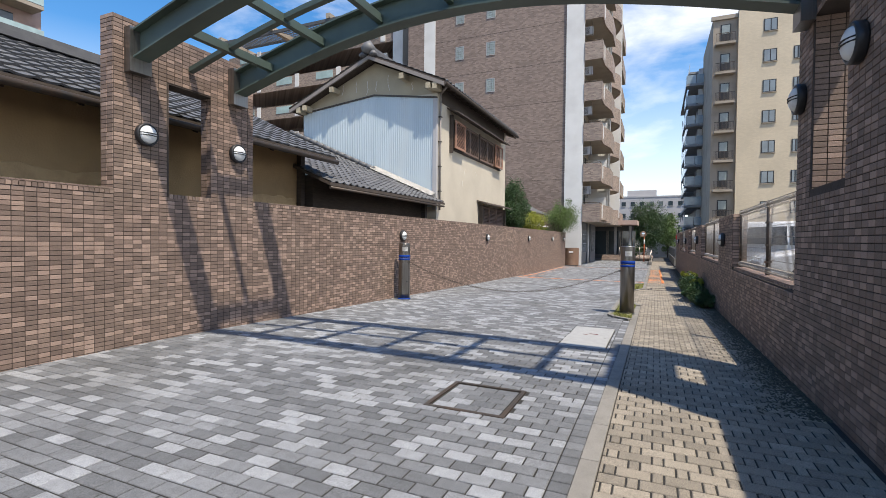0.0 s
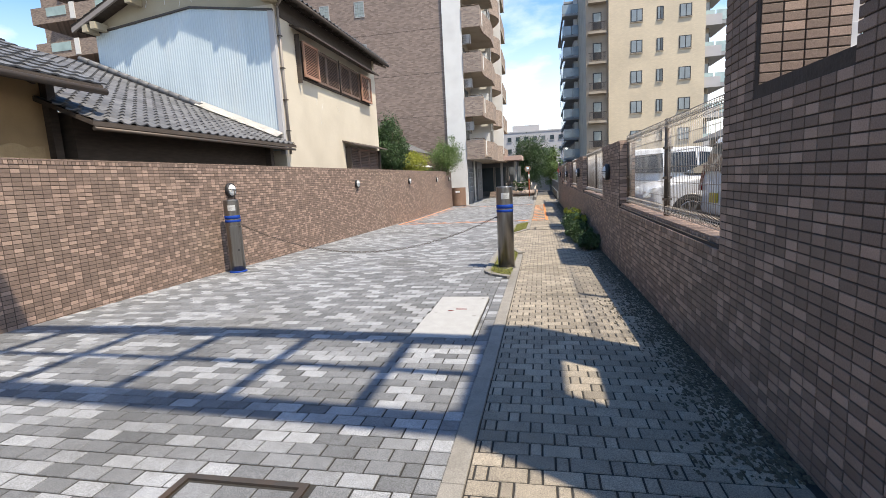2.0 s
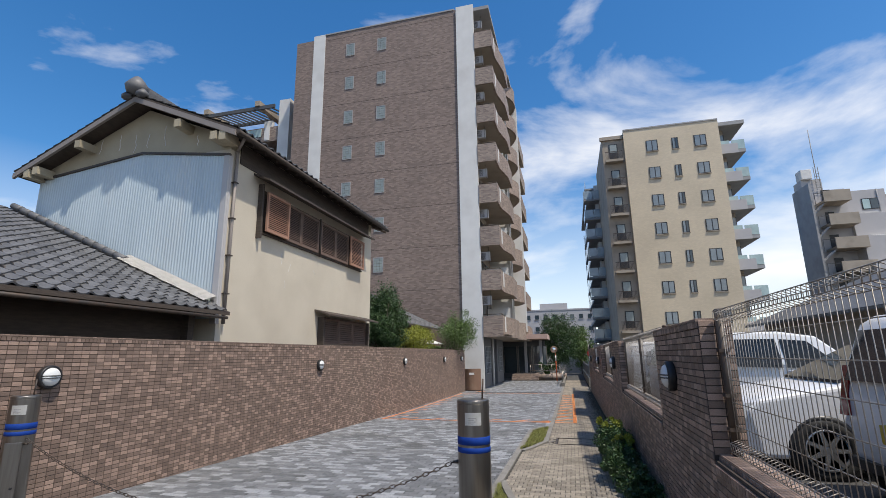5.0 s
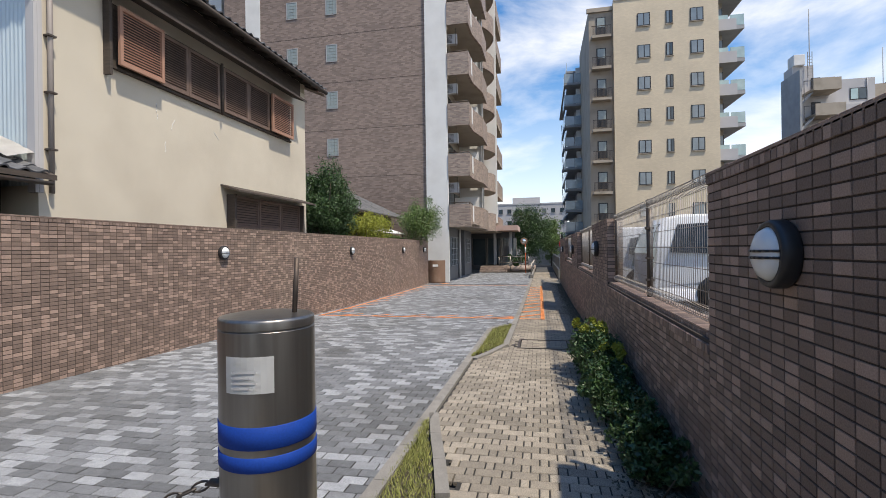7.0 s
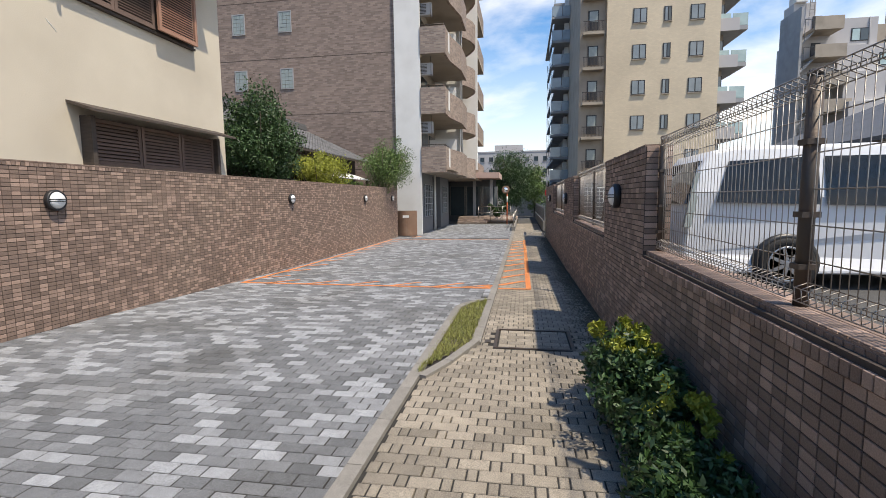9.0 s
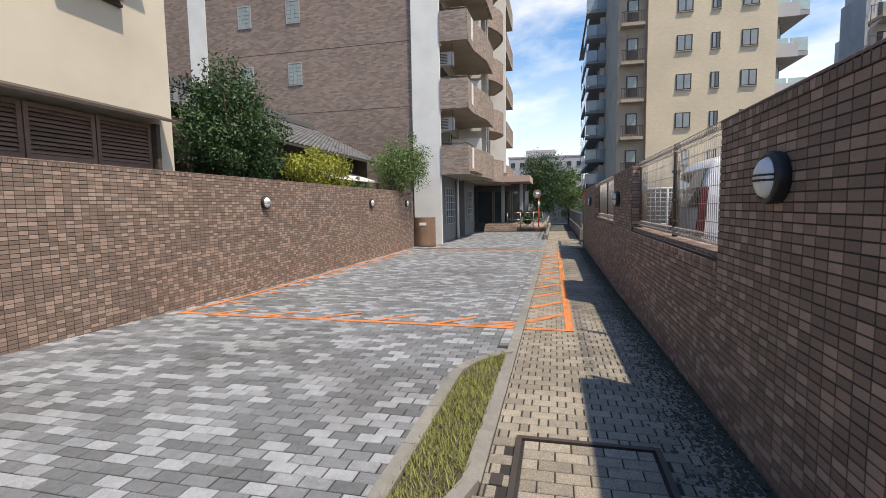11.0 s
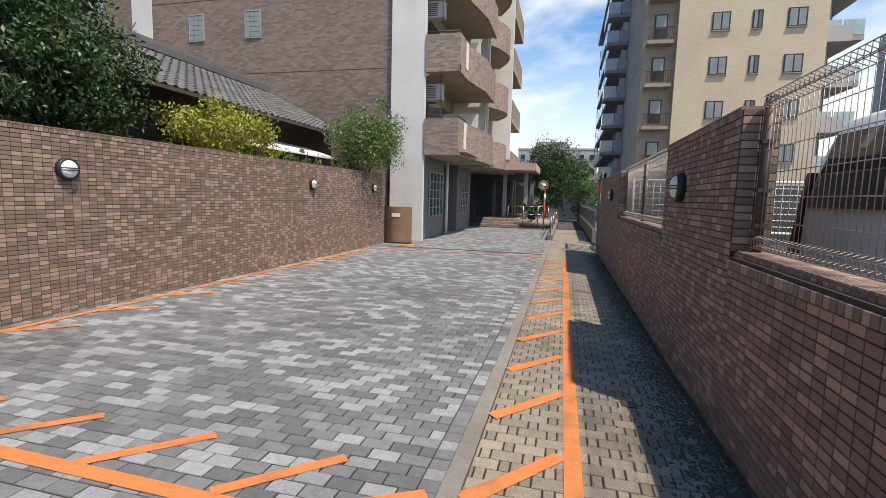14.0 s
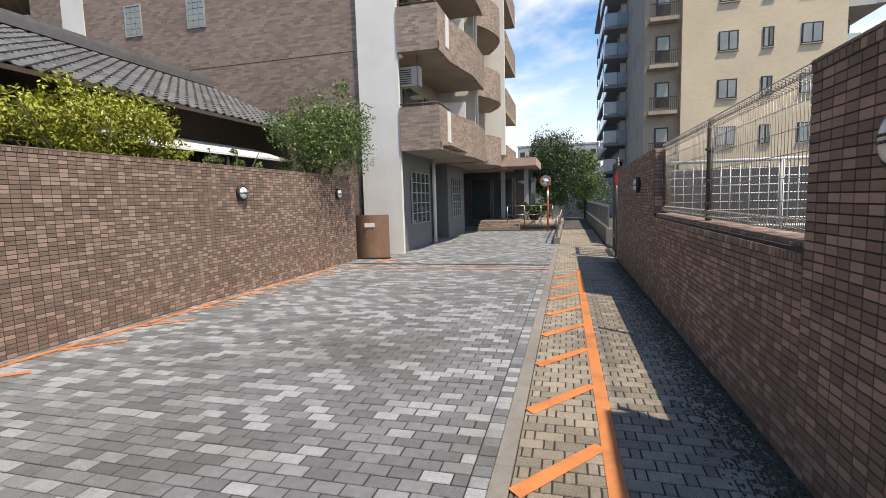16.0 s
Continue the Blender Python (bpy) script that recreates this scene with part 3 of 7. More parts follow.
def grass_patch(y0, y1, name, seed):
    rng = random.Random(seed)
    bm = bmesh.new()
    n = 24
    rows = []
    soil = bmesh.new()
    ys = [y0 + (y1 - y0) * k / n for k in range(n + 1)]
    for y in ys:
        lo = island_left(y) + 0.08
        hi = KERB1 - 0.1
        if 12.2 < y < 14.1:
            hi = KERB1 - 0.1 - 0.42 * (y - 12.2) / 1.4
        if 16.2 < y < 17.3:
            hi = KERB1 - 0.1 - 0.45 * (17.3 - y)
        hi = max(hi, lo + 0.01)
        rows.append((lo, hi, y))
    vv = [[soil.verts.new((x, y, gz(y) + 0.005)) for x in (lo, hi)] for lo, hi, y in rows]
    for a, b in zip(vv, vv[1:]):
        soil.faces.new((a[0], a[1], b[1], b[0]))
    bed = solid(name, soil, M["earth"], "grassy planting bed inside a concrete kerb", "planting bed", kind="structure")
    vs, fs = [], []
    for _ in range(9000):
        lo, hi, y = rng.choice(rows)
        y += rng.uniform(-0.5, 0.5) * (y1 - y0) / n
        if noise.noise(Vector((lo * 3, y * 2.2, 1.0 + seed))) + rng.uniform(-0.3, 0.5) < -0.1:
            continue
        x = rng.uniform(lo, hi)
        a, h, w = rng.uniform(0, math.tau), rng.uniform(0.02, 0.06), 0.0035
        dx, dy = math.cos(a), math.sin(a)
        lean = rng.uniform(0.005, 0.05)
        i = len(vs)
        z = gz(y) + 0.003
        vs += [(x - dx * w, y - dy * w, z), (x + dx * w, y + dy * w, z), (x - dy * lean, y + dx * lean, z + h)]
        fs.append((i, i + 1, i + 2))
    g = new("grass", raw_mesh("grass", vs, fs, M["grass"]))
    g.parent = bed
    tagged(g, kind="stuff")


grass_patch(9.9, 13.4, "planting_bed", 1)
grass_patch(16.35, 19.75, "planting_bed", 2)

# ---- walls ----


def tile_wall_raw(face, pos, a0, a1, z0, z1, tw=0.107, th=0.05, j=0.0037, proud=0.006, skip=None, low=None):
    """Stack-bonded tiles as (plane, rectangle) tuples. face: '+x', '-x', '+y', '-y'."""
    out = []
    na, nz = max(1, round((a1 - a0) / tw)), max(1, round((z1 - z0) / th))
    for k in range(na):
        for r in range(nz):
            a, z = a0 + (a1 - a0) * k / na, z1 - (z1 - z0) * (r + 1) / nz
            b, t = a + (a1 - a0) / na, z + (z1 - z0) / nz
            if skip and skip((a + b) / 2, (z + t) / 2):
                continue
            if low and t < low((a + b) / 2):
                continue
            out.append((face, pos, a + j, b - j, z + j, t - j, proud))
    return out


def tile_raw(vs, fs, face, pos, a0, a1, z0, z1, proud):
    n = len(vs)
    s = 1 if face[0] == "+" else -1
    for d, c in ((-0.004, 0.0), (proud - 0.0015, 0.0), (proud, 0.0015)):
        for a, z in ((a0 + c, z0 + c), (a1 - c, z0 + c), (a1 - c, z1 - c), (a0 + c, z1 - c)):
            vs.append((pos + s * d, a, z) if face[1] == "x" else (a, pos + s * d, z))
    flip = (face in ("-x", "+y"))
    for r in (0, 4):
        for k in range(4):
            q = (n + r + k, n + r + (k + 1) % 4, n + r + 4 + (k + 1) % 4, n + r + 4 + k)
            fs.append(q[::-1] if flip else q)
    q = (n + 8, n + 9, n + 10, n + 11)
    fs.append(q[::-1] if flip else q)


def tiles_on(parent, tiles, near):
    """Tiles in the stretch near(a, z) become parts of their own, up to 300; the rest is joined."""
    vs, fs, count, shared = [], [], 0, {}
    for face, pos, a0, a1, z0, z1, proud in tiles:
        if near and count < 290 and near((a0 + a1) / 2, (z0 + z1) / 2):
            key = (face, round(a1 - a0, 3), round(z1 - z0, 3))
            if key not in shared:
                v, f = [], []
                tile_raw(v, f, face, 0, 0, key[1], 0, key[2], proud)
                shared[key] = raw_mesh("wall_tile", v, f, M["brick"])
            ob = new("wall_tile", shared[key])
            ob.location = (pos, a0, z0) if face[1] == "x" else (a0, pos, z0)
            ob.parent = parent
            count += 1
        else:
            tile_raw(vs, fs, face, pos, a0, a1, z0, z1, proud)
    if vs:
        rest = new("tile_facing", raw_mesh("tile_facing", vs, fs, M["brick_i"]))
        rest.parent = parent
        tagged(rest, kind="stuff")


LT = 1.90   # top of the wall along the drive
RT = 1.84   # top of the piers of the wall along the footpath
RS = 0.92   # sill of its openings
LEFT_END = 34.20

left_core = boxes((XL - 0.22, XL, Y0, 4.13, -0.6, LT - 0.012), (XL - 0.22, XL, 6.2, LEFT_END, -0.6, LT - 0.012),
                  (XL - 0.23, XL, 4.13, 6.2, -0.6, LT - 0.012),
                  (XL - 0.23, XL, 4.13, 4.81, LT - 0.012, 3.92), (XL - 0.23, XL, 5.47, 6.2, LT - 0.012, 3.92), (XL - 0.23, XL, 4.81, 5.47, 3.3, 3.92))
park = solid("car_park", boxes((XR + 0.22, 24.0, Y0, 8.0, -0.3, 0.46), (XR + 0.22, 24.0, 8.0, 16.0, -0.4, 0.24), (XR + 0.22, 24.0, 16.0, 21.3, -0.5, 0.2), (XR + 0.22, 24.0, 21.3, 34.2, -0.6, 0.14)), M["ground"], "raised asphalt car park behind the wall", "car park", kind="structure")
wall_left = solid("wall_west", left_core, M["mortar"], "brown tiled boundary wall with a gate pier", "wall", kind="structure")

OPEN = [(6.25, 10.36), (12.3, 16.63), (18.67, 22.64), (24.9, 29.45)]
RIGHT_END = 34.7
cores = [(XR, XR + 0.22, Y0, 4.2, -0.6, RT - 0.012), (XR, XR + 0.42, 4.2, 6.25, -0.6, RT - 0.012),
         (XR, XR + 0.42, 4.2, 4.93, RT - 0.012, 3.92), (XR, XR + 0.42, 5.78, 6.25, RT - 0.012, 3.92), (XR, XR + 0.42, 4.93, 5.78, 3.32, 3.92)]
prev = 6.25
for a, b in OPEN:
    if a > prev:
        cores.append((XR, XR + 0.22, prev, a, -0.6, RT - 0.012))
    cores.append((XR, XR + 0.22, a, b, -0.6, RS - 0.03))
    prev = b
cores.append((XR, XR + 0.22, prev, RIGHT_END, -0.6, RT - 0.012))
wall_right = solid("wall_east", boxes(*cores), M["mortar"], "brown tiled wall with fenced openings along a car park", "wall", kind="structure")

# ---- buildings ----


def cap_tops():
    bm = boxes((XL - 0.225, XL + 0.012, Y0, 4.125, LT - 0.012, LT + 0.004), (XL - 0.225, XL + 0.012, 6.205, LEFT_END, LT - 0.012, LT + 0.004))
    part("coping", bm, M["brick_i"], wall_left)
    bs = [(XR - 0.012, XR + 0.225, Y0, 4.195, RT - 0.012, RT + 0.004)]
    q = 6.255
    for a, b in OPEN + [(RIGHT_END, RIGHT_END)]:
        if a > q + 0.1:
            bs.append((XR - 0.012, XR + 0.225, q, a, RT - 0.012, RT + 0.004))
        if b > a:
            bs.append((XR + 0.028, XR + 0.24, a + 0.002, b - 0.002, RS - 0.03, RS + 0.002))
        q = b
    part("coping", boxes(*bs), M["brick_i"], wall_right)
    for wall, runs in ((wall_right, [(x0, x1, ya, yb, z) for x0, x1, ya, yb, _, z in bs]),
                       (wall_left, [(XL - 0.225, XL + 0.012, Y0, 4.125, LT + 0.004), (XL - 0.225, XL + 0.012, 6.205, LEFT_END, LT + 0.004)])):
        vs, fs = [], []
        for x0, x1, ya, yb, z in runs:
            n = max(1, round((yb - ya) / 0.054))
            for k in range(n):
                for a, b in ((x0, (x0 + x1) / 2), ((x0 + x1) / 2, x1)):
                    block(vs, fs, a + 0.003, b - 0.003, ya + (yb - ya) * k / n + 0.003, ya + (yb - ya) * (k + 1) / n - 0.003, z + 0.007, 0.009, 0.0015)
        caps = new("coping_tiles", raw_mesh("coping_tiles", vs, fs, M["brick_i"]))
        caps.parent = wall
        tagged(caps, kind="stuff")


cap_tops()


def tiled_roof(parent, corner, along, up, n_along, n_up, tile_w, tile_l, wave=1.0, seed=1):
    """Rows of pantiles from the eave corner; along and up are unit vectors in the roof's plane."""
    along, up = Vector(along).normalized(), Vector(up).normalized()
    nrm = along.cross(up).normalized()
    if nrm.z < 0:
        nrm = -nrm
    rng = random.Random(seed)
    vs, fs = [], []
    prof = tuple((a, h * wave) for a, h in ((0.0, 0.0), (0.12, -0.012), (0.35, -0.022), (0.55, -0.012), (0.70, 0.012), (0.83, 0.026), (0.95, 0.016), (1.04, 0.0)))
    c = Vector(corner)
    for r in range(n_up):
        for k in range(n_along):
            o = c + along * (k * tile_w) + up * (r * tile_l) + nrm * rng.uniform(-0.003, 0.003)
            n = len(vs)
            for u, lift in ((0.0, 0.034), (1.12, 0.004)):
                for s, h in prof:
                    vs.append(tuple(o + along * (s * tile_w) + up * (u * tile_l) + nrm * (h + lift)))
            for s, h in prof:
                vs.append(tuple(o + along * (s * tile_w) + nrm * (h + 0.034 - 0.026)))
            m = len(prof)
            for q in range(m - 1):
                fs.append((n + q, n + q + 1, n + m + q + 1, n + m + q))
                fs.append((n + 2 * m + q, n + 2 * m + q + 1, n + q + 1, n + q))
    ob = new("roof_tiles", raw_mesh("roof_tiles", vs, fs, M["rooftile"]))
    ob.parent = parent
    ob.matrix_parent_inverse = parent.matrix_basis.inverted()
    tagged(ob, "overlapping dark grey clay pantiles", kind="stuff")
    return ob


def slab(bm, a, b, c, d, t):
    """A flat board through four corners, t thick downwards."""
    lo = [bm.verts.new(Vector(p) - Vector((0, 0, t))) for p in (a, b, c, d)]
    hi = [bm.verts.new(Vector(p)) for p in (a, b, c, d)]
    bm.faces.new(lo[::-1])
    bm.faces.new(hi)
    for k in range(4):
        bm.faces.new((lo[k], lo[(k + 1) % 4], hi[(k + 1) % 4], hi[k]))
    return bm


def storehouse():
    """The earthen storehouse behind the wall, with a roof that falls to the lane."""
    h = thing("storehouse", (-8, 3, -0.05), "old earthen-walled storehouse with a grey tiled roof", "house")
    part(
        "wall", boxes((-10.6, -7.2, -8.9, 9.0, -0.1, 3.45)), M["ochre"], h, "ochre clay plaster wall, cracked and flaking")
    e0, e1 = Vector((-6.4, -9.3, 3.1)), Vector((-6.4, 9.2, 3.1))
    t0, t1 = Vector((-9.0, -9.3, 4.32)), Vector((-9.0, 9.2, 4.32))
    bm = bmesh.new()
    slab(bm, e0, e1, t1, t0, 0.08)
    slab(bm, t0, t1, Vector((-11.6, 9.2, 3.1)), Vector((-11.6, -9.3, 3.1)), 0.08)
    part("roof_deck", bm, M["wood"], h, "dark weathered eave boards")
    up = (t0 - e0)
    tiled_roof(h, e0 + Vector((0, 6.3, 0)), (0, 1, 0), up, 49, 12, 0.25, 0.245, wave=0.35, seed=3)
    bm = bmesh.new()
    for z, w in ((4.32, 0.16), (4.41, 0.11)):
        box(bm, -9.0 - w, -9.0 + w, -9.3, 9.25, z, z + 0.09)
    part("ridge", bm, M["rooftile"], h, "stacked ridge tiles")
    for k in range(14):
        y = -2.2 + k * 0.8
        bm = bmesh.new()
        slab(bm, (-6.5, y, 3.03), (-6.5, y + 0.06, 3.03), (-7.3, y + 0.06, 3.46), (-7.3, y, 3.46), 0.07)
        part("rafter", bm, M["wood"], h)
    rng = random.Random(17)
    for ya, yb in ((-2.0, 5.6), (7.0, 8.8)):
        bm = bmesh.new()
        n = int((yb - ya) / 0.12)
        cols = []
        for k in range(n + 1):
            y = ya + (yb - ya) * k / n
            top = 2.2 + 0.12 * noise.noise(Vector((y * 0.9, 3.0, 0))) + rng.uniform(-0.025, 0.025)
            cols.append([bm.verts.new((x, y, z)) for x, z in ((-7.19, 1.6), (-7.19, top), (-7.21, top + 0.02))])
        for c, d in zip(cols, cols[1:]):
            bm.faces.new((c[0], d[0], d[1], c[1]))
            bm.faces.new((c[1], d[1], d[2], c[2]))
        bmesh.ops.recalc_face_normals(bm, faces=bm.faces[:])
        part("exposed_clay", bm, M["clay"], h, "cracked pale clay where plaster has fallen")
    part("post", boxes((-7.2, -7.08, 8.87, 9.0, 0, 3.3)), M["wood"], h)
    bm = bmesh.new()
    tube(bm, (-6.36, -9, 3.0), (-6.36, 9.2, 3.0), 0.05, 8)
    part("gutter", bm, M["iron"], h)


storehouse()


def lean_to():
    """The lower wing between the storehouse and the tall house."""
    h = thing("low_wing", (-8, 11.5, -0.1), "low wing with dark wood front and grey tiled roof", "house")
    # the clay takes the dark wood colour too, in place of its shadow
    part("wall", boxes((-11.5, -6.95, 9.1, 14.45, -0.2, 2.75)), M["wood"], h, "dark brown timber wall, with shadowed clay coloured as dark")
    e0, e1 = Vector((-6.2, 8.75, 2.52)), Vector((-6.2, 14.62, 2.52))
    t0, t1 = Vector((-12.5, 8.75, 5.2)), Vector((-12.5, 14.52, 5.2))
    bm = bmesh.new()
    slab(bm, e0, e1, t1, t0, 0.07)
    part("roof_deck", bm, M["wood"], h)
    tiled_roof(h, e0, (0, 1, 0), t0 - e0, 23, 28, 0.25, 0.245, seed=5)
    # lime mortar flashing where the roof meets the gable
    bm = bmesh.new()
    rng = random.Random(2)
    n = 16
    last = None
    for k in range(n):
        u = k / (n - 1) * 2.3
        p = Vector((-6.5 - u, 14.36 + rng.uniform(-0.04, 0.04), 2.63 + (u + 0.15) * 0.43))
        w = 0.14 + rng.uniform(-0.03, 0.05)
        q = [bm.verts.new(p + Vector((0, -w, 0.035))), bm.verts.new(p + Vector((0, 0.0, 0.1))), bm.verts.new(p + Vector((0, 0.2, 0.16)))]
        if last:
            for i in range(2):
                bm.faces.new((last[i], last[i + 1], q[i + 1], q[i]))
        last = q
    bmesh.ops.solidify(bm, geom=bm.faces[:], thickness=0.05)
    part("flashing", bm, M["mortarwhite"], h, "crumbling white lime mortar flashing")
    bm = bmesh.new()
    for k in range(12):
        u = 2.35 + k * 0.3
        p, q = Vector((-6.35 - u, 14.36, 2.68 + u * 0.43)), Vector((-6.35 - u - 0.31, 14.36, 2.68 + (u + 0.31) * 0.43))
        part("ridge_tile", tube(bmesh.new(), p, q, 0.08, 10, 0.072), M["rooftile"], h, "half-round ridge tile")
    tube(bm, (-6.2, 8.75, 2.41), (-6.2, 14.55, 2.40), 0.03, 8)
    part("gutter", bm, M["iron"], h)
    part("post", boxes((-6.75, -6.6, 14.0, 14.15, -0.2, 2.5)), M["wood"], h)


lean_to()


def louvre_shutter(parent, x, y0, y1, z0, z1, n, mat=None):
    mat = mat or M["wood2"]
    bm = bmesh.new()
    box(bm, x, x + 0.05, y0, y0 + 0.06, z0, z1)
    box(bm, x, x + 0.05, y1 - 0.06, y1, z0, z1)
    box(bm, x, x + 0.05, y0 + 0.06, y1 - 0.06, z0, z0 + 0.06)
    box(bm, x, x + 0.05, y0 + 0.06, y1 - 0.06, z1 - 0.06, z1)
    s = part("shutter", bm, mat, parent, "louvred brown wooden shutter")
    step = (z1 - z0 - 0.12) / n
    for k in range(n):
        z = z0 + 0.06 + k * step
        bm = bmesh.new()
        slab(bm, (x + 0.01, y0 + 0.06, z + step * 0.95), (x + 0.01, y1 - 0.06, z + step * 0.95), (x + 0.045, y1 - 0.06, z + step * 0.3), (x + 0.045, y0 + 0.06, z + step * 0.3), 0.01)
        part("slat", bm, mat, s)


def tall_house():
    h = thing("tall_house", (-9, 18.5, -0.2), "two-storey house with cream plaster and pale blue tin gable", "house")
    F, G, E = -6.5, 14.6, 22.2      # front, gable, far end
    BX = -11.88
    AX, AZ = -8.85, 7.45
    SL = 0.435                      # fall of the roof
    part("wall", boxes((BX, F, G, E, -0.4, 6.05)), M["cream"], h, "cream plaster front with pale cracks")
    bm = bmesh.new()
    prism(bm, [(BX, 6.05), (F, 6.05), (F, 6.33), (AX, AZ - 0.12), (BX, 6.07)], -E, -G, Matrix(((1, 0, 0, 0), (0, 0, -1, 0), (0, 1, 0, 0), (0, 0, 0, 1))))
    part("gable", bm, M["ochre2"], h, "ochre plaster gable with vertical cracks")
    # corrugated tin over the gable wall
    vs, fs = [], []
    n = 330
    for k in range(n + 1):
        u = k / n
        x = BX - 0.02 + (F - BX + 0.02) * u
        top = 5.88 + (0.33 - abs(x - AX) * (0.33 / (AX - BX) if x < AX else 0.33 / (F - AX) * 1.0))
        yy = G - 0.02 - 0.0045 * math.sin(k * math.pi / 2.2)
        vs += [(x, yy, 2.4), (x, yy, top)]
        if k:
            i = 2 * k
            fs.append((i - 2, i, i + 1, i - 1))
    tin = new("tin_sheet", raw_mesh("tin_sheet", vs, fs, M["tin"]))
    tin.parent, tin.matrix_parent_inverse = h, h.matrix_basis.inverted()
    tin["label"] = "corrugated pale blue metal cladding, weathered"
    bm = bmesh.new()
    slab(bm, (BX - 0.03, G - 0.06, 5.93), (BX - 0.03, G, 5.93), (AX, G, 6.26), (AX, G - 0.06, 6.26), 0.05)
    slab(bm, (AX, G - 0.06, 6.26), (AX, G, 6.26), (F + 0.02, G, 5.93), (F + 0.02, G - 0.06, 5.93), 0.05)
    part("tin_trim", bm, M["iron"], h, "dark trim along the cladding")
    part("corner_trim", boxes((F - 0.12, F + 0.015, G - 0.05, G - 0.001, 2.3, 5.9), (F + 0.003, F + 0.02, G - 0.001, G + 0.06, 2.3, 5.9)), M["palegrey"], h, "pale metal corner strip")
    # roof
    ov = 0.42
    y0, y1 = G - 0.4, E + 0.5
    L0 = Vector((BX - 0.35, y0, AZ + 0.05 - SL * (AX - BX + 0.35)))
    R0 = Vector((F + ov, y0, AZ + 0.05 - SL * (F + ov - AX)))
    T0 = Vector((AX, y0, AZ + 0.05))
    dy = Vector((0, y1 - y0, 0))
    bm = bmesh.new()
    slab(bm, L0, L0 + dy, T0 + dy, T0, 0.1)
    slab(bm, T0, T0 + dy, R0 + dy, R0, 0.1)
    part("roof", bm, M["wood"], h, "dark timber roof deck with deep eaves")
    length = (T0 - R0).length
    tiled_roof(h, R0 + Vector((0.03, 0, 0.01)), (0, 1, 0), T0 - R0, int((y1 - y0) / 0.25), int(length / 0.245), 0.25, 0.245, seed=8)
    length = (T0 - L0).length
    tiled_roof(h, L0 + Vector((-0.03, 0, 0.01)), (0, 1, 0), T0 - L0, int((y1 - y0) / 0.25), int(length / 0.245), 0.25, 0.245, seed=9)
    bm = bmesh.new()
    for z, w in ((0.05, 0.16), (0.15, 0.13), (0.25, 0.09)):
        box(bm, AX - w, AX + w, y0 - 0.02, y1, AZ + z, AZ + z + 0.09)
    part("ridge", bm, M["rooftile"], h)
    bm = bmesh.new()
    lathe(bm, [(0.05, 0), (0.2, 0.05), (0.24, 0.2), (0.16, 0.32), (0.08, 0.42), (0.02, 0.46)], Matrix.Translation((AX, y0 - 0.02, AZ + 0.05)), 14)
    lathe(bm, [(0.04, 0), (0.13, 0.04), (0.14, 0.1), (0.05, 0.2)], Matrix.Translation((AX - 0.2, y0 - 0.03, AZ - 0.06)), 10)
    lathe(bm, [(0.04, 0), (0.13, 0.04), (0.14, 0.1), (0.05, 0.2)], Matrix.Translation((AX + 0.2, y0 - 0.03, AZ - 0.06)), 10)
    part("ridge_end_tile", bm, M["rooftile"], h, "ornate ridge end tile")
    # barge boards and purlin ends
    bm = bmesh.new()
    slab(bm, L0 + Vector((0, -0.03, -0.05)), L0 + Vector((0, 0.03, -0.05)), T0 + Vector((0, 0.03, -0.05)), T0 + Vector((0, -0.03, -0.05)), 0.12)
    slab(bm, T0 + Vector((0, -0.03, -0.05)), T0 + Vector((0, 0.03, -0.05)), R0 + Vector((0, 0.03, -0.05)), R0 + Vector((0, -0.03, -0.05)), 0.12)
    part("barge_board", bm, M["pipe"], h, "greyish brown barge board")
    for u in (0.2, 0.55):
        for A in (L0, R0):
            p = A.lerp(T0, u)
            part("purlin_end", boxes((p.x - 0.08, p.x + 0.08, y0 - 0.02, G, p.z - 0.42, p.z - 0.24)), M["ochre2"], h)
    for p in (L0, R0):
        q = p.lerp(T0, 0.12)
        part("purlin_end", boxes((q.x - 0.08, q.x + 0.08, y0 - 0.02, G, q.z - 0.36, q.z - 0.16)), M["ochre2"], h)
    # rafters under the front eave
    for k in range(19):
        y = G + 0.25 + k * 0.44
        bm = bmesh.new()
        a = R0.lerp(T0, 0.03) + Vector((0, y - y0, -0.1))
        b = R0.lerp(T0, 0.32) + Vector((0, y - y0, -0.1))
        slab(bm, a, a + Vector((0, 0.06, 0)), b + Vector((0, 0.06, 0)), b, 0.08)
        part("rafter", bm, M["wood"], h)
    # upper shutters in a projecting frame
    w = part("window", boxes((F + 0.002, F + 0.03, 15.7, 21.3, 4.44, 5.5), (F + 0.03, F + 0.07, 15.7, 21.3, 4.44, 4.48), (F, F + 0.13, 15.62, 15.67, 4.3, 5.6)), M["wood"], h, "long upper window behind louvred shutters")
    # outer shutters reddish; the recessed ones have their shade mixed into a darker wood
    for ya, yb, proud in ((15.76, 16.68, 0.14), (16.69, 17.38, 0.05), (17.39, 18.30, 0.05), (18.44, 19.32, 0.05), (19.33, 20.19, 0.05), (20.2, 21.22, 0.14)):
        louvre_shutter(w, F + proud, ya, yb, 4.49, 5.44, 18, M["copper"] if proud > 0.1 else M["wood2"])
    # dark strip above the canopy: the eave's shadow laid on as colour
    part("fascia", boxes((F + 0.003, F + 0.025, 14.9, 21.9, 5.83, 6.3)), M["wood"], h, "dark strip on the wall standing in for the eave's shadow")
    part("drain_pipe", tube(bmesh.new(), (F + 0.1, 18.37, 4.4), (F + 0.1, 18.37, 5.5), 0.03, 8), M["wood"], h)
    bm = bmesh.new()
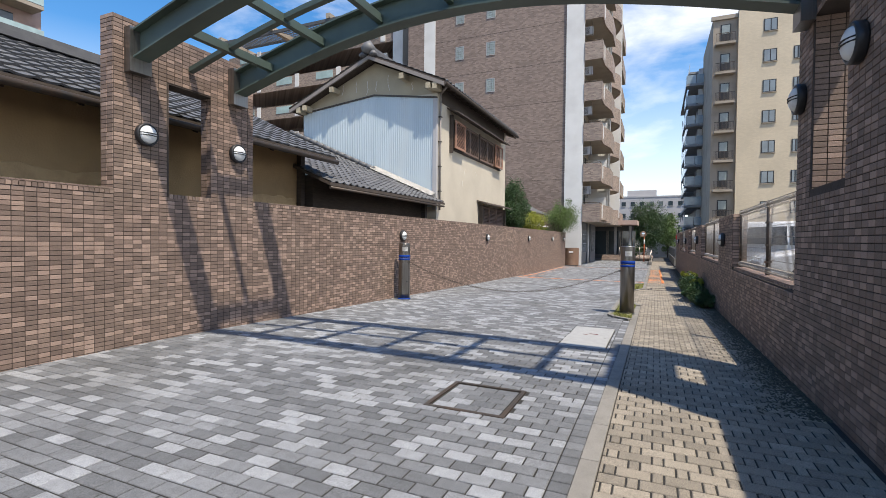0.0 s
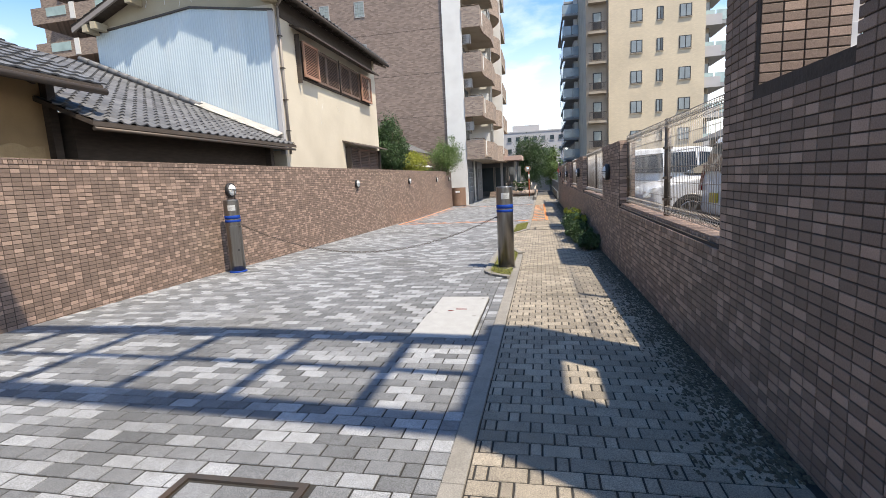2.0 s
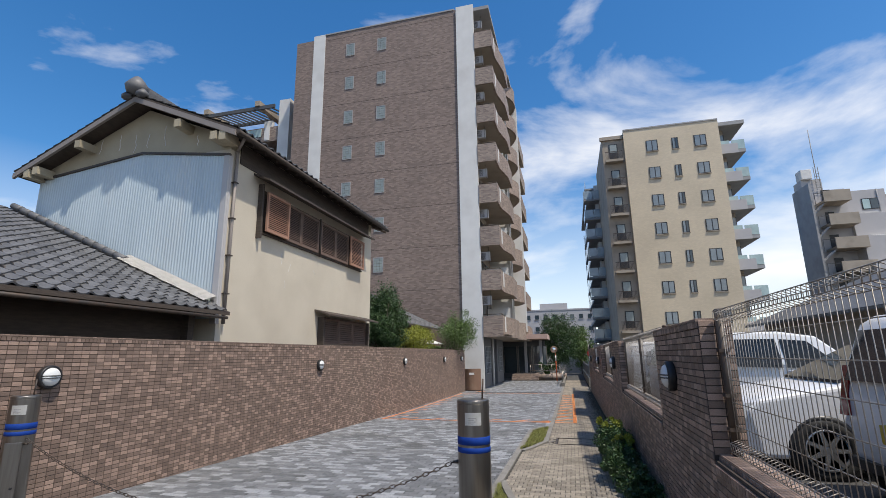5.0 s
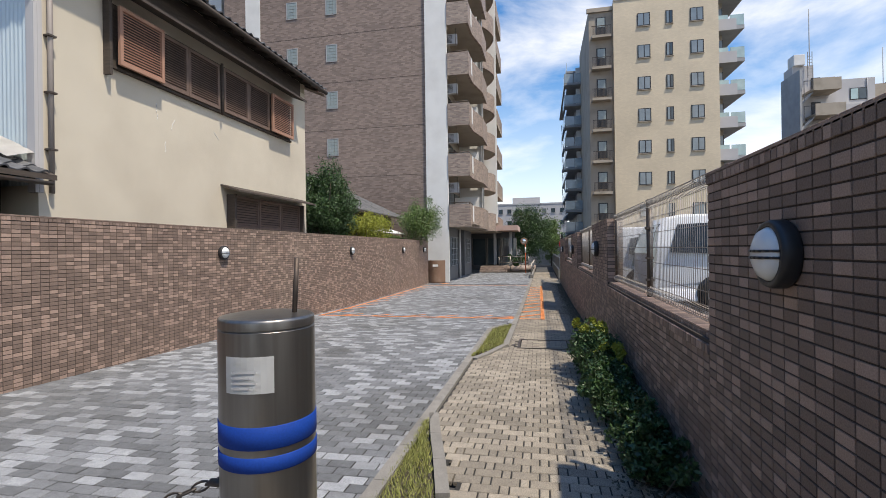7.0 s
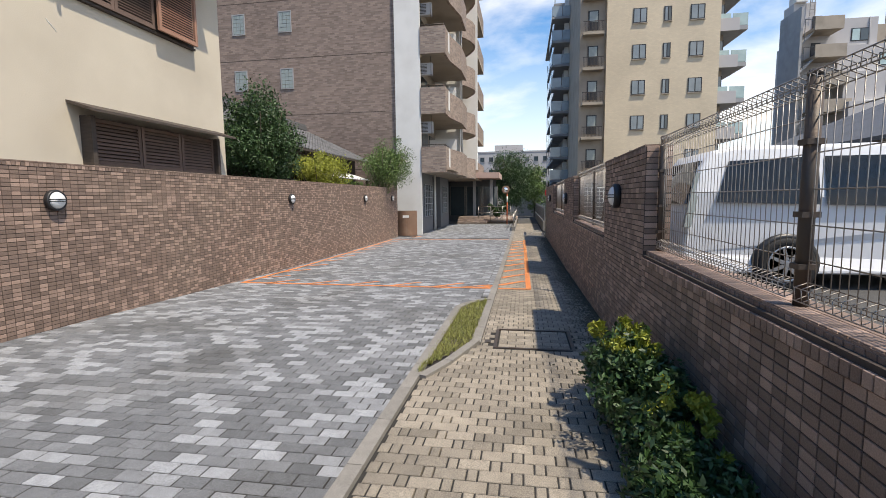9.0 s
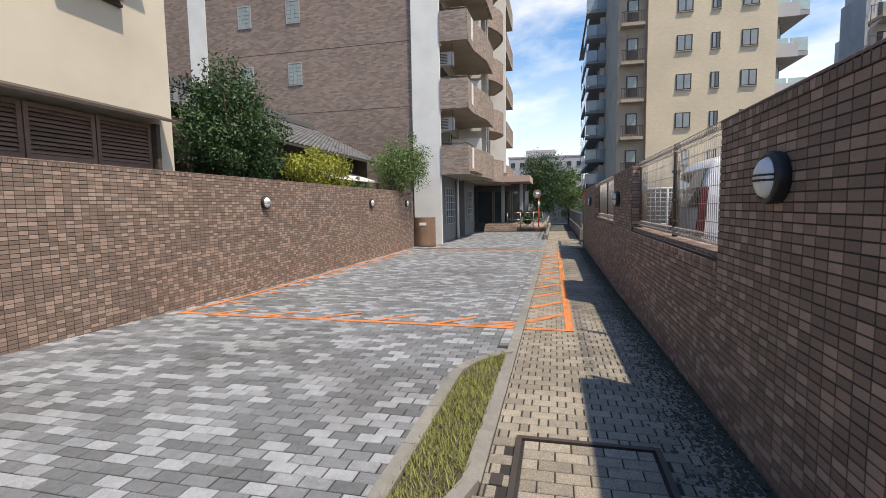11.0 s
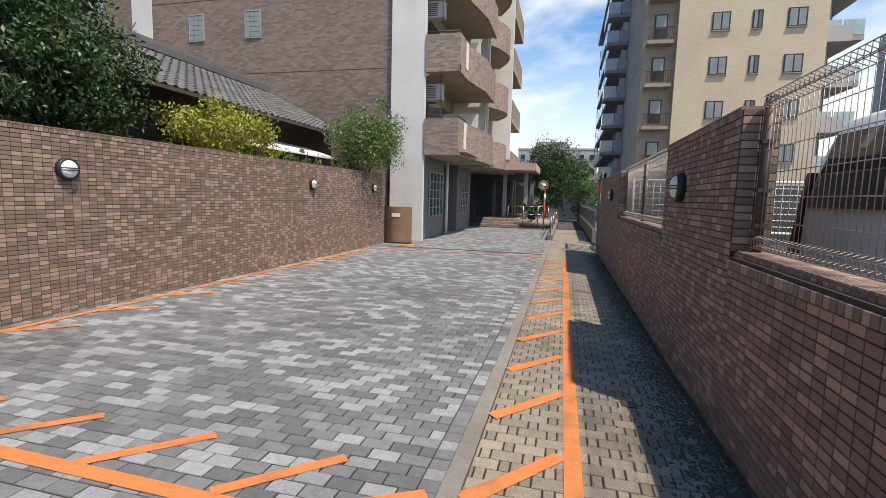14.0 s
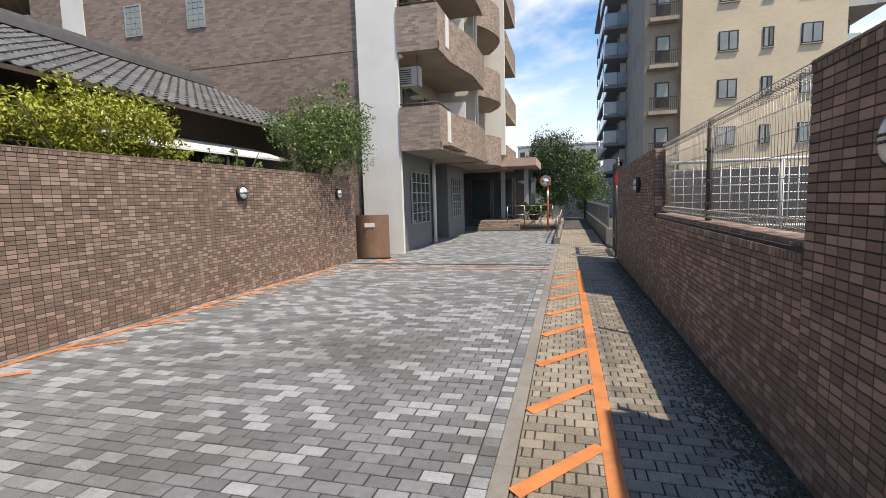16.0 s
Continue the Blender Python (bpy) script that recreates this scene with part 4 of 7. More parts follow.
    slab(bm, (F, 15.4, 5.8), (F + 0.45, 15.4, 5.62), (F + 0.45, 21.5, 5.62), (F, 21.5, 5.8), 0.05)
    part("awning", bm, M["wood"], h, "dark wooden window canopy")
    w = part("window", boxes((F, F + 0.2, 18.6, 21.72, 1.9, 1.98), (F, F + 0.2, 18.6, 18.68, 1.98, 2.72), (F, F + 0.2, 21.64, 21.72, 1.98, 2.72), (F, F + 0.04, 18.68, 21.64, 1.98, 2.72)), M["wood"], h, "lower window with dark shutters")
    for k in range(3):
        louvre_shutter(w, F + 0.06, 18.7 + k * 0.98, 18.7 + (k + 1) * 0.98 - 0.02, 1.99, 2.7, 10)
    bm = bmesh.new()
    slab(bm, (F, 18.4, 2.92), (F + 0.45, 18.4, 2.78), (F + 0.45, 21.95, 2.78), (F, 21.95, 2.92), 0.04)
    part("awning", bm, M["wood"], h)
    bm = bmesh.new()
    tube(bm, (F + 0.06, G + 0.14, 2.3), (F + 0.06, G + 0.14, 6.05), 0.035, 8)
    tube(bm, (F + 0.06, G + 0.14, 6.05), (F + 0.4, G - 0.1, 6.2), 0.035, 8)
    part("downpipe", bm, M["pipe"], h, "greyish brown downpipe")
    for z in (2.9, 3.7, 4.5, 5.3):
        part("pipe_bracket", boxes((F + 0.004, F + 0.11, G + 0.085, G + 0.195, z, z + 0.025)), M["iron"], h)
    # pale filled cracks in the plaster
    rng = random.Random(31)
    for plane, cx, cz, length in (("y", -10.1, 6.75, 0.35), ("y", -9.6, 6.8, 0.4), ("y", -9.15, 6.75, 0.45), ("y", -8.8, 6.72, 0.35), ("y", -8.3, 6.85, 0.5), ("y", -7.4, 6.5, 0.25),
                                  ("x", 16.65, 4.15, 0.3), ("x", 17.1, 3.95, 0.2), ("x", 18.2, 4.0, 0.14), ("x", 16.9, 3.5, 0.2)):
        bm = bmesh.new()
        c, prev = cx, None
        for k in range(6):
            c += rng.uniform(-0.035, 0.035)
            z = cz - length * k / 5
            q = (c, G + 0.001, z) if plane == "y" else (F - 0.001, c, z)
            if prev:
                tube(bm, prev, q, 0.008, 6)
            prev = q
        part("crack", bm, M["mortarwhite"], h)
    bm = bmesh.new()
    tube(bm, (R0.x + 0.04, y0, R0.z - 0.08), (R0.x + 0.04, y1, R0.z - 0.08), 0.055, 8)
    part("gutter", bm, M["wood"], h)


tall_house()


def back_house():
    """The low tiled roof behind the shrubs, in front of the apartment block."""
    h = thing("back_house", (-9, 29, -0.35), "low house with a grey tiled roof behind shrubs", "house")
    part("wall", boxes((-12.0, -7.9, 23.6, 34.6, -0.4, 3.3)), M["wood"], h, "dark timber wall in shade")
    e0, e1 = Vector((-6.95, 24.0, 3.1)), Vector((-6.95, 34.5, 3.1))
    t0, t1 = Vector((-10.4, 24.0, 4.75)), Vector((-10.4, 34.5, 4.75))
    bm = bmesh.new()
    slab(bm, e0, e1, t1, t0, 0.07)
    slab(bm, t0, t1, Vector((-13, 34.5, 3.4)), Vector((-13, 24.0, 3.4)), 0.07)
    part("roof_deck", bm, M["wood"], h)
    tiled_roof(h, e0, (0, 1, 0), t0 - e0, 42, 15, 0.25, 0.25, seed=12)
    bm = bmesh.new()
    for z, w in ((0.0, 0.15), (0.1, 0.11), (0.2, 0.08)):
        box(bm, -10.4 - w, -10.4 + w, 24, 34.5, 4.75 + z, 4.84 + z)
    part("ridge", bm, M["rooftile"], h)
    bm = bmesh.new()
    slab(bm, (-6.5, 28.0, 2.25), (-6.5, 32.5, 2.25), (-7.6, 32.5, 2.6), (-7.6, 28.0, 2.6), 0.04)
    part("awning", bm, M["paper"], h, "pale translucent lean-to awning")
    for y in (28.1, 30.2, 32.3):
        part("post", boxes((-6.6, -6.54, y, y + 0.06, -0.4, 2.22)), M["wood"], h)


back_house()


def apartment_block():
    """The brown tiled block on the corner, with balconies along the lane."""
    h = thing("apartment_block", (-10, 44, -0.4), "tall brown tiled apartment block with brick balconies", "building")
    S, TOP = 35.9, 26.4
    fl = 2.86
    base = 2.95
    W, E = -18.6, -4.55
    # south face: tiled fields with white vertical bands
    part("wall", boxes((-16.1, -5.58, S, S + 14.9, base - 0.2, TOP - 0.1)), M["facade"], h, "brown tiled end wall")
    part("wall", boxes((W, -17.1, S, S + 14.9, 0, TOP - 0.35)), M["facade"], h)
    part("lower_wall", boxes((-17.1, -5.72, S, S + 0.4, -0.4, base - 0.2)), M["facade"], h)
    part("white_band", boxes((-17.1, -16.1, S - 0.03, S + 14.8, -0.4, TOP)), M["white"], h, "white plaster band")
    part("white_band", boxes((-5.58, -4.31, S - 0.14, S - 0.003, -0.42, TOP), (-5.578, -4.6, S - 0.003, S + 0.5, -0.42, TOP)), M["white"], h, "white plaster corner pillar")
    bs = []
    for k in range(9):
        z = base + k * fl - 0.02
        bs.append((-16.1, -5.72, S - 0.004, S, z, z + 0.025))
    part("joint_lines", boxes(*bs), M["mortar"], h)
    part("parapet", boxes((-16.1, -5.72, S - 0.05, S + 0.2, TOP - 0.1, TOP)), M["grey"], h)
    # small windows of glass blocks, two a storey
    for k in range(8):
        z = 24.1 - k * 2.83
        for x in (-11.72, -14.3):
            w = part("window", boxes((x, x + 0.72, S - 0.04, S - 0.006, z, z + 0.05), (x, x + 0.72, S - 0.04, S - 0.006, z + 1.0, z + 1.05), (x, x + 0.05, S - 0.04, S - 0.006, z + 0.05, z + 1.0), (x + 0.67, x + 0.72, S - 0.04, S - 0.006, z + 0.05, z + 1.0)), M["grey"], h, "small glass block window")
            part("pane", boxes(*[(x + 0.06 + i * 0.205, x + 0.06 + i * 0.205 + 0.19, S - 0.03, S - 0.006, z + 0.065 + j * 0.187, z + 0.065 + j * 0.187 + 0.172) for i in range(3) for j in range(5)]), M["blockglass"], w)
    # east side: recessed wall, white ribs and balconies
    part("side_wall", boxes((E - 1.1, E - 0.1, S + 0.5, 52.5, base - 0.2, TOP - 0.4)), M["beige"], h, "beige rendered side wall")
    part("rib", boxes((E - 0.1, -3.1, 41.6, 41.85, base + 0.5, TOP - 0.6)), M["white"], h, "white vertical fin")
    part("rib", boxes((E - 0.1, -2.55, 46.9, 47.15, base + 0.5, TOP - 2.6)), M["white"], h)
    bm = bmesh.new()
    tube(bm, (-3.0, 41.5, 3.0), (-3.0, 41.5, TOP - 1), 0.06, 8)
    part("downpipe", bm, M["white"], h)
    for k in range(8):
        z = base + k * fl
        # first bay: splayed front
        out = [(-4.29, S - 0.17), (-3.05, S - 0.17), (-3.05, S + 1.3), (-2.7, S + 3.2), (-2.7, S + 5.6), (E - 0.1, S + 5.6), (E - 0.1, S + 0.5), (-4.29, S + 0.5)]
        bal = part("balcony", prism(bmesh.new(), out, z - 0.22, z), M["beige"], h, "balcony with brick parapet")
        bm = bmesh.new()
        for i in range(len(out) - 1):
            if i >= 4:
                continue
            (xa, ya), (xb, yb) = out[i], out[i + 1]
            if i == 1:
                ya += 0.14
            d = Vector((xb - xa, yb - ya, 0)).normalized()
            n = Vector((-d.y, d.x, 0)) * 0.14
            xa, ya, xb, yb = xa - n.x * 0.15, ya - n.y * 0.15, xb - n.x * 0.15, yb - n.y * 0.15
            prism(bm, [(xa, ya), (xb, yb), (xb + n.x, yb + n.y), (xa + n.x, ya + n.y)], z - 0.25, z + 1.02)
        bmesh.ops.remove_doubles(bm, verts=bm.verts[:], dist=0.03)
        part("parapet", bm, M["facade2"], bal, "pinkish brown tiled parapet")
        part("panel", boxes((-3.055, -3.02, S + 0.7, S + 1.1, z + 0.05, z + 1.0)), M["white"], bal)
        bm = bmesh.new()
        tube(bm, (-4.28, S - 0.1, z + 1.12), (-3.12, S - 0.1, z + 1.12), 0.025, 6)
        tube(bm, (-3.12, S - 0.1, z + 1.12), (-3.12, S + 1.3, z + 1.12), 0.025, 6)
        for yy in (-0.1, 0.1, 0.6, 1.25):
            tube(bm, (-3.12, S + yy, z + 1.0), (-3.12, S + yy, z + 1.12), 0.02, 6)
        part("handrail", bm, M["iron"], bal)
        # window and door behind
        part("window", boxes((E - 0.1, E - 0.05, S + 1.2, S + 3.2, z + 0.1, z + 2.05)), M["pane"], h, "dark balcony window")
        part("window", boxes((E - 0.1, E - 0.05, S + 3.6, S + 5.2, z + 0.1, z + 2.05)), M["pane"], h)
        # second bay: bowed front
        bm = bmesh.new()
        arc = [(E - 0.1, 42.0)] + [(-3.3 + 0.85 * math.sin(math.pi * u / 8), 42.0 + 4.7 * u / 8) for u in range(9)] + [(E - 0.1, 46.7)]
        bal = part("balcony", prism(bm, arc, z - 0.22, z), M["beige"], h, "bowed balcony with brick parapet")
        bm = bmesh.new()
        for (xa, ya), (xb, yb) in zip(arc[1:-2], arc[2:-1]):
            d = Vector((xb - xa, yb - ya, 0)).normalized()
            n = Vector((-d.y, d.x, 0)) * 0.14
            xa, ya, xb, yb = xa - n.x * 0.15, ya - n.y * 0.15, xb - n.x * 0.15, yb - n.y * 0.15
            prism(bm, [(xa, ya), (xb, yb), (xb + n.x, yb + n.y), (xa + n.x, ya + n.y)], z - 0.25, z + 1.02)
        bmesh.ops.remove_doubles(bm, verts=bm.verts[:], dist=0.03)
        part("parapet", bm, M["facade2"], bal)
        part("window", boxes((E - 0.1, E - 0.05, 42.4, 46.2, z + 0.1, z + 2.05)), M["pane"], h)
        if k < 7:
            bal = part("balcony", boxes((E - 0.1, -2.5, 47.2, 51.8, z - 0.22, z)), M["beige"], h)
            part("parapet", boxes((-2.64, -2.5, 47.2, 51.8, z, z + 1.02), (E, -2.64, 51.66, 51.8, z, z + 1.02)), M["facade2"], bal)
        # air conditioner on each lower balcony
        ac = part("air_conditioner", box(bmesh.new(), E + 0.05, E + 0.75, S + 0.35, S + 0.65, z + 1.75, z + 2.33, 0.02), M["palegrey"], h, "white air conditioner unit hung under the slab")
        bm = bmesh.new()
        for i in range(7):
            box(bm, E + 0.12, E + 0.5, S + 0.342, S + 0.35, z + 1.82 + i * 0.066, z + 1.85 + i * 0.066)
        part("fan_grille", bm, M["iron"], ac)
        bm = bmesh.new()
        for x in (E + 0.1, E + 0.7):
            tube(bm, (x, S + 0.33, z + 1.72), (x, S + 0.33, z + 2.64), 0.014, 6)
            tube(bm, (x, S + 0.33, z + 1.72), (x, S + 0.68, z + 1.72), 0.014, 6)
        part("hanger", bm, M["steel"], ac, "steel hanging frame")
        part("partition", boxes((E, -3.0, S + 3.3, S + 3.34, z + 0.02, z + 1.75)), M["white"], h, "white balcony partition")
    part("roof_slab", boxes((E - 1.1, -3.2, S - 0.05, 41.6, TOP - 0.5, TOP - 0.25), (E - 1.1, -2.6, 41.6, 47, TOP - 2.6, TOP - 2.4)), M["grey"], h)
    # the rear wing, seen over the house
    part("rear_wing", boxes((-45.0, -20.2, 42.0, 52.0, -0.4, 22.3)), M["facade2"], h, "rear wing with deep balconies")
    for k in range(7):
        z = 2.14 + k * 2.86
        bal = part("balcony", boxes((-41.5, -21.2, 38.0, 42.0, z - 0.2, z), (-41.5, -21.2, 38.0, 38.15, z, z + 1.1)), M["facade2"], h, "brick fronted balcony")
        for x in (-37.5, -32.5, -27.5, -22.6):
            part("panel", boxes((x, x + 0.5, 37.95, 38.0, z - 0.1, z + 1.2)), M["white"], bal)
        for x in (-40.5, -35.5, -30.5, -25.5):
            part("window", boxes((x, x + 3.2, 41.93, 41.998, z + 0.1, z + 2.1)), M["pane"], h)
            part("glass", boxes((x + 0.6, x + 2.6, 37.96, 37.99, z + 0.3, z + 1.0)), M["greenglass"], bal)
        part("air_conditioner", box(bmesh.new(), -23.0, -22.2, 38.4, 38.7, z + 1.3, z + 1.9, 0.02), M["white"], h)
    part("white_band", boxes((-21.2, -20.2, 37.8, 42.2, -0.4, 22.6)), M["white"], h)
    louvre = part("roof_louvre", boxes((-41.8, -21.2, 37.1, 37.25, 21.6, 21.9), (-41.8, -21.2, 40.4, 40.5, 22.3, 22.6)), M["darkgrey"], h, "dark slatted roof canopy")
    for i in range(44):
        bm = bmesh.new()
        x = -41.7 + i * 0.46
        slab(bm, (x, 37.2, 21.9), (x + 0.12, 37.2, 21.9), (x + 0.12, 40.45, 22.6), (x, 40.45, 22.6), 0.1)
        part("slat", bm, M["darkgrey"], louvre)
    for x in (-42.0, -35.0, -28.0, -23.0):
        part("roof_beam", boxes((x, x + 0.45, 37.0, 41.9, 21.9, 22.35)), M["beige"], h)


apartment_block()
bpy.data.objects["apartment_block"].location.x -= 0.55


def entrance():
    """The ground storey of the apartment block: piers, shutters, steps."""
    z = -0.41
    e = thing("entrance_front", (-4.7, 40, z), "dark grey ground storey with gridded windows", "building front")
    part("wall", boxes((-5.6, -4.62, 36.05, 39.3, z, 2.75)), M["midgrey"], e, "mid grey painted wall")
    for k, (y0, y1) in enumerate(((36.9, 38.9), (42.6, 44.2))):
        fr = part("window", boxes((-4.62, -4.58, y0, y1, 0.45, 2.15)), M["pane"], e, "dark gridded window")
        bs = []
        for i in range(6):
            zz = 0.45 + i * 0.34
            bs.append((-4.60, -4.55, y0, y1, zz - 0.014, zz + 0.014))
        for i in range(5):
            yy = y0 + (y1 - y0) * i / 4
            bs.append((-4.60, -4.548, yy - 0.014, yy + 0.014, 0.43, 2.17))
        part("grille", boxes(*bs), M["grey"], fr, "pale grey glazing bars")
    part("wall", boxes((-5.6, -4.62, 41.9, 45.2, z, 2.83)), M["midgrey"], e)
    part("recess", boxes((-7.6, -7.4, 39.3, 41.9, z, 2.83), (-7.4, -5.6, 39.2, 39.3, z, 2.83), (-7.4, -5.6, 41.9, 42.0, z, 2.83)), M["darkgrey"], e, "shadowed garage entry")
    bm = bmesh.new()
    tube(bm, (-4.5, 39.35, z), (-4.5, 39.35, 2.83), 0.07, 10)
    part("column", bm, M["white"], e, "slim white steel column")
    part("soffit", boxes((-7.6, -3.0, 36.0, 52.0, 2.83, 2.84)), M["beige"], e)
    part("lobby_wall", boxes((-6.0, -1.6, 50.2, 50.5, z, 2.83)), M["darkgrey"], e, "dark lobby front")
    for x in (-5.2, -3.9, -2.6):
        d = part("door", boxes((x, x + 1.1, 50.14, 50.2, z + 0.45, 2.3)), M["pane"], e, "dark glass lobby door")
        part("frame", boxes((x - 0.06, x, 50.1, 50.2, z + 0.45, 2.36), (x + 1.1, x + 1.16, 50.1, 50.2, z + 0.45, 2.36)), M["steel"], d)
    for x in (-2.0, -3.3):
        part("column", boxes((x, x + 0.22, 49.25, 49.02, z, 2.83)), M["grey"], e)
    part("canopy", boxes((-4.6, -1.2, 47.0, 51.6, 2.85, 3.25)), M["pinkband"], e, "pinkish entrance canopy")


entrance()
bpy.data.objects["entrance_front"].location.x -= 0.35

st = thing("entrance_steps", (-3.4, 46.6, -0.41), "brown tiled steps up to the lobby", "steps", kind="structure")
for k in range(3):
    part("step", boxes((-4.5, -2.4, 46.2 + k * 0.32, 50.1, -0.41 + k * 0.15, -0.26 + k * 0.15)), M["facade2"], st)


def office_block():
    """The cream block down the lane, with a beige side and green glass balconies."""
    h = thing("cream_block", (12, 60, -0.5), "cream tiled eight-storey block with small windows", "building")
    S = 58.0
    part("wall", boxes((8.95, 18.3, S, S + 12, -0.5, 25.6)), M["creamfacade"], h, "cream tiled wall")
    part("side_wall", boxes((6.7, 8.95, S + 0.5, S + 12, -0.5, 25.2)), M["beige"], h, "beige side wall")
    for k in range(8):
        z = 22.9 - k * 3.06
        for x, w, hh in ((11.15, 1.15, 1.25), (13.7, 0.62, 1.25), (15.85, 1.15, 1.25)):
            fr = part("window", boxes((x, x + w, S - 0.06, S - 0.004, z, z + hh)), M["black"], h, "small dark framed window")
            # the pale tint of these panes stands in for reflected light
            part("pane", boxes((x + 0.07, x + w * 0.5 - 0.04, S - 0.08, S - 0.06, z + 0.07, z + hh - 0.07)), M["pale_pane"], fr, "pane tinted pale for its reflection")
            part("pane", boxes((x + w * 0.5 + 0.05, x + w - 0.1, S - 0.08, S - 0.06, z + 0.09, z + hh - 0.09)), M["pale_pane"] if w > 1 else M["pane"], fr)
            part("sill", boxes((x - 0.04, x + w + 0.04, S - 0.12, S - 0.004, z - 0.06, z)), M["beige"], fr)
        # recessed bay with little balconies on the beige side
        fr = part("window", boxes((7.4, 8.3, S + 0.44, S + 0.496, z - 0.2, z + 1.5)), M["black"], h)
        part("pane", boxes((7.5, 8.2, S + 0.41, S + 0.44, z + 0.5, z + 1.4)), M["blockglass"], fr)
        bal = part("balcony", boxes((6.9, 8.7, S - 0.25, S + 0.496, z - 0.75, z - 0.5)), M["beige"], h, "shallow balcony")
        part("railing", boxes(*[(6.95 + i * 0.12, 6.98 + i * 0.12, S - 0.22, S - 0.19, z - 0.5, z + 0.35) for i in range(15)], (6.9, 8.7, S - 0.23, S - 0.18, z + 0.35, z + 0.4)), M["iron"], bal)
        # balconies on the far side with green glass
        if k < 8:
            bal = part("balcony", boxes((18.3, 20.7, S + 0.6, S + 6.0, z - 0.9, z - 0.55)), M["grey"], h, "balcony with green glass")
            part("parapet", boxes((18.32, 20.0, S + 0.52, S + 0.6, z - 0.95, z + 0.1)), M["palegrey"], bal, "pale concrete balcony front")
            part("glass", boxes((18.35, 19.3, S + 0.6, S + 0.66, z + 0.12, z + 0.5)), M["greenglass"], bal)
            part("glass", boxes((19.5, 20.7, S + 0.66, S + 0.72, z - 0.5, z + 0.5), (20.64, 20.7, S + 0.72, S + 6.0, z - 0.5, z + 0.5)), M["greenglass"], bal)
            part("balcony_door", boxes((18.45, 19.15, S + 1.72, S + 1.79, z + 0.0, z + 1.6)), M["pale_pane"], bal)
            part("door_frame", boxes((18.38, 18.45, S + 1.7, S + 1.79, z - 0.5, z + 1.66), (19.15, 19.2, S + 1.7, S + 1.79, z - 0.5, z + 1.66)), M["black"], bal)
            part("door", boxes((18.5, 19.3, S + 6.0, S + 6.1, z - 0.5, z + 1.5)), M["pane"], h)
    part("rear_wall", boxes((18.3, 19.2, S + 1.8, S + 9, -0.5, 25.4)), M["beige"], h)
    part("parapet", boxes((8.95, 18.3, S - 0.06, S + 0.2, 25.6, 25.75), (18.3, 20.9, S + 0.5, S + 5, 25.1, 25.5)), M["grey"], h)
    part("side_parapet", boxes((6.5, 8.95, S + 0.3, S + 0.6, 24.9, 25.3)), M["beige"], h)


office_block()
bpy.data.objects["cream_block"].location += Vector((-1.55, 0, -0.25))


def glass_block():
    """The bluish block with glass balconies behind it."""
    h = thing("glass_balcony_block", (5, 72, -0.5), "dark block with bluish glass balconies", "building")
    part("wall", boxes((4.9, 12, 70, 92, -0.5, 23.0)), M["darkgrey"], h, "dark grey wall")
    for k in range(9):
        z = 0.6 + k * 2.55
        for y0, top in ((70, 9), (76, 9), (82, 8)):
            if k >= top:
                continue
            bal = part("balcony", boxes((3.6, 4.9, y0, y0 + 5.4, z, z + 0.25)), M["grey"], h, "balcony with bluish glass front")
            part("glass", boxes((3.6, 3.66, y0, y0 + 5.4, z + 0.3, z + 1.35), (3.66, 4.4, y0, y0 + 0.06, z + 0.3, z + 1.35)), M["blueglass"], bal)
            part("post", boxes((3.62, 3.72, y0 + 5.42, y0 + 5.55, z, z + 2.5)), M["midgrey"], bal)
            if k % 3 != 1:
                part("screen", boxes((4.45, 4.9, y0 + 0.02, y0 + 0.1, z + 0.25, z + 2.2)), M["grey"], bal)
    for k in range(9):
        z = 0.6 + k * 2.55
        bal = part("balcony", boxes((3.2, 6.6, 68.4, 70.0, z, z + 0.25)), M["grey"], h, "end balcony with bluish glass")
        for x in (3.22, 4.34, 5.46):
            part("glass", boxes((x, x + 1.06, 68.4, 68.46, z + 0.3, z + 1.35)), M["blueglass"], bal)
        part("glass", boxes((3.2, 3.26, 68.5, 69.9, z + 0.3, z + 1.35)), M["blueglass"], bal)
        part("screen", boxes((4.6, 5.1, 69.2, 69.3, z + 0.25, z + 2.3)), M["white"], bal)
    part("railing", boxes((3.6, 3.65, 70, 87, 23.2, 24.3)), M["blueglass"], h)
    part("roof_slab", boxes((3.5, 12, 69.9, 92, 22.95, 23.2)), M["grey"], h)


glass_block()


def far_block(name, x0, x1, y0, y1, z1, mat, label, rows, cols, win=(1.1, 1.2), pent=None, side=None):
    h = thing(name, ((x0 + x1) / 2, (y0 + y1) / 2, -0.5), label, "building")
    part("wall", boxes((x0, x1, y0, y1, -0.5, z1)), mat, h)
    part("parapet", boxes((x0 - 0.1, x1 + 0.1, y0 - 0.1, y0 + 0.15, z1, z1 + 0.35)), mat, h)
    for r in range(rows):
        for c in range(cols):
            x = x0 + (x1 - x0) * (c + 0.5) / cols - win[0] / 2
            z = z1 - 2.2 - r * 3.0
            if z > 0:
                w = part("window", boxes((x, x + win[0], y0 - 0.06, y0 - 0.004, z, z + win[1])), M["pane"], h)
                part("sill", boxes((x - 0.1, x + win[0] + 0.1, y0 - 0.15, y0 - 0.004, z - 0.1, z)), M["grey"], w)
    if pent:
        part("rooftop_room", boxes(pent), mat, h)
    return h


far_block("distant_flats", -11.0, 6.5, 132, 142, 12.5, M["palegrey"], "pale distant block of flats", 3, 8, (1.0, 1.1), (-7, 0, 134, 140, 12.5, 14.5))


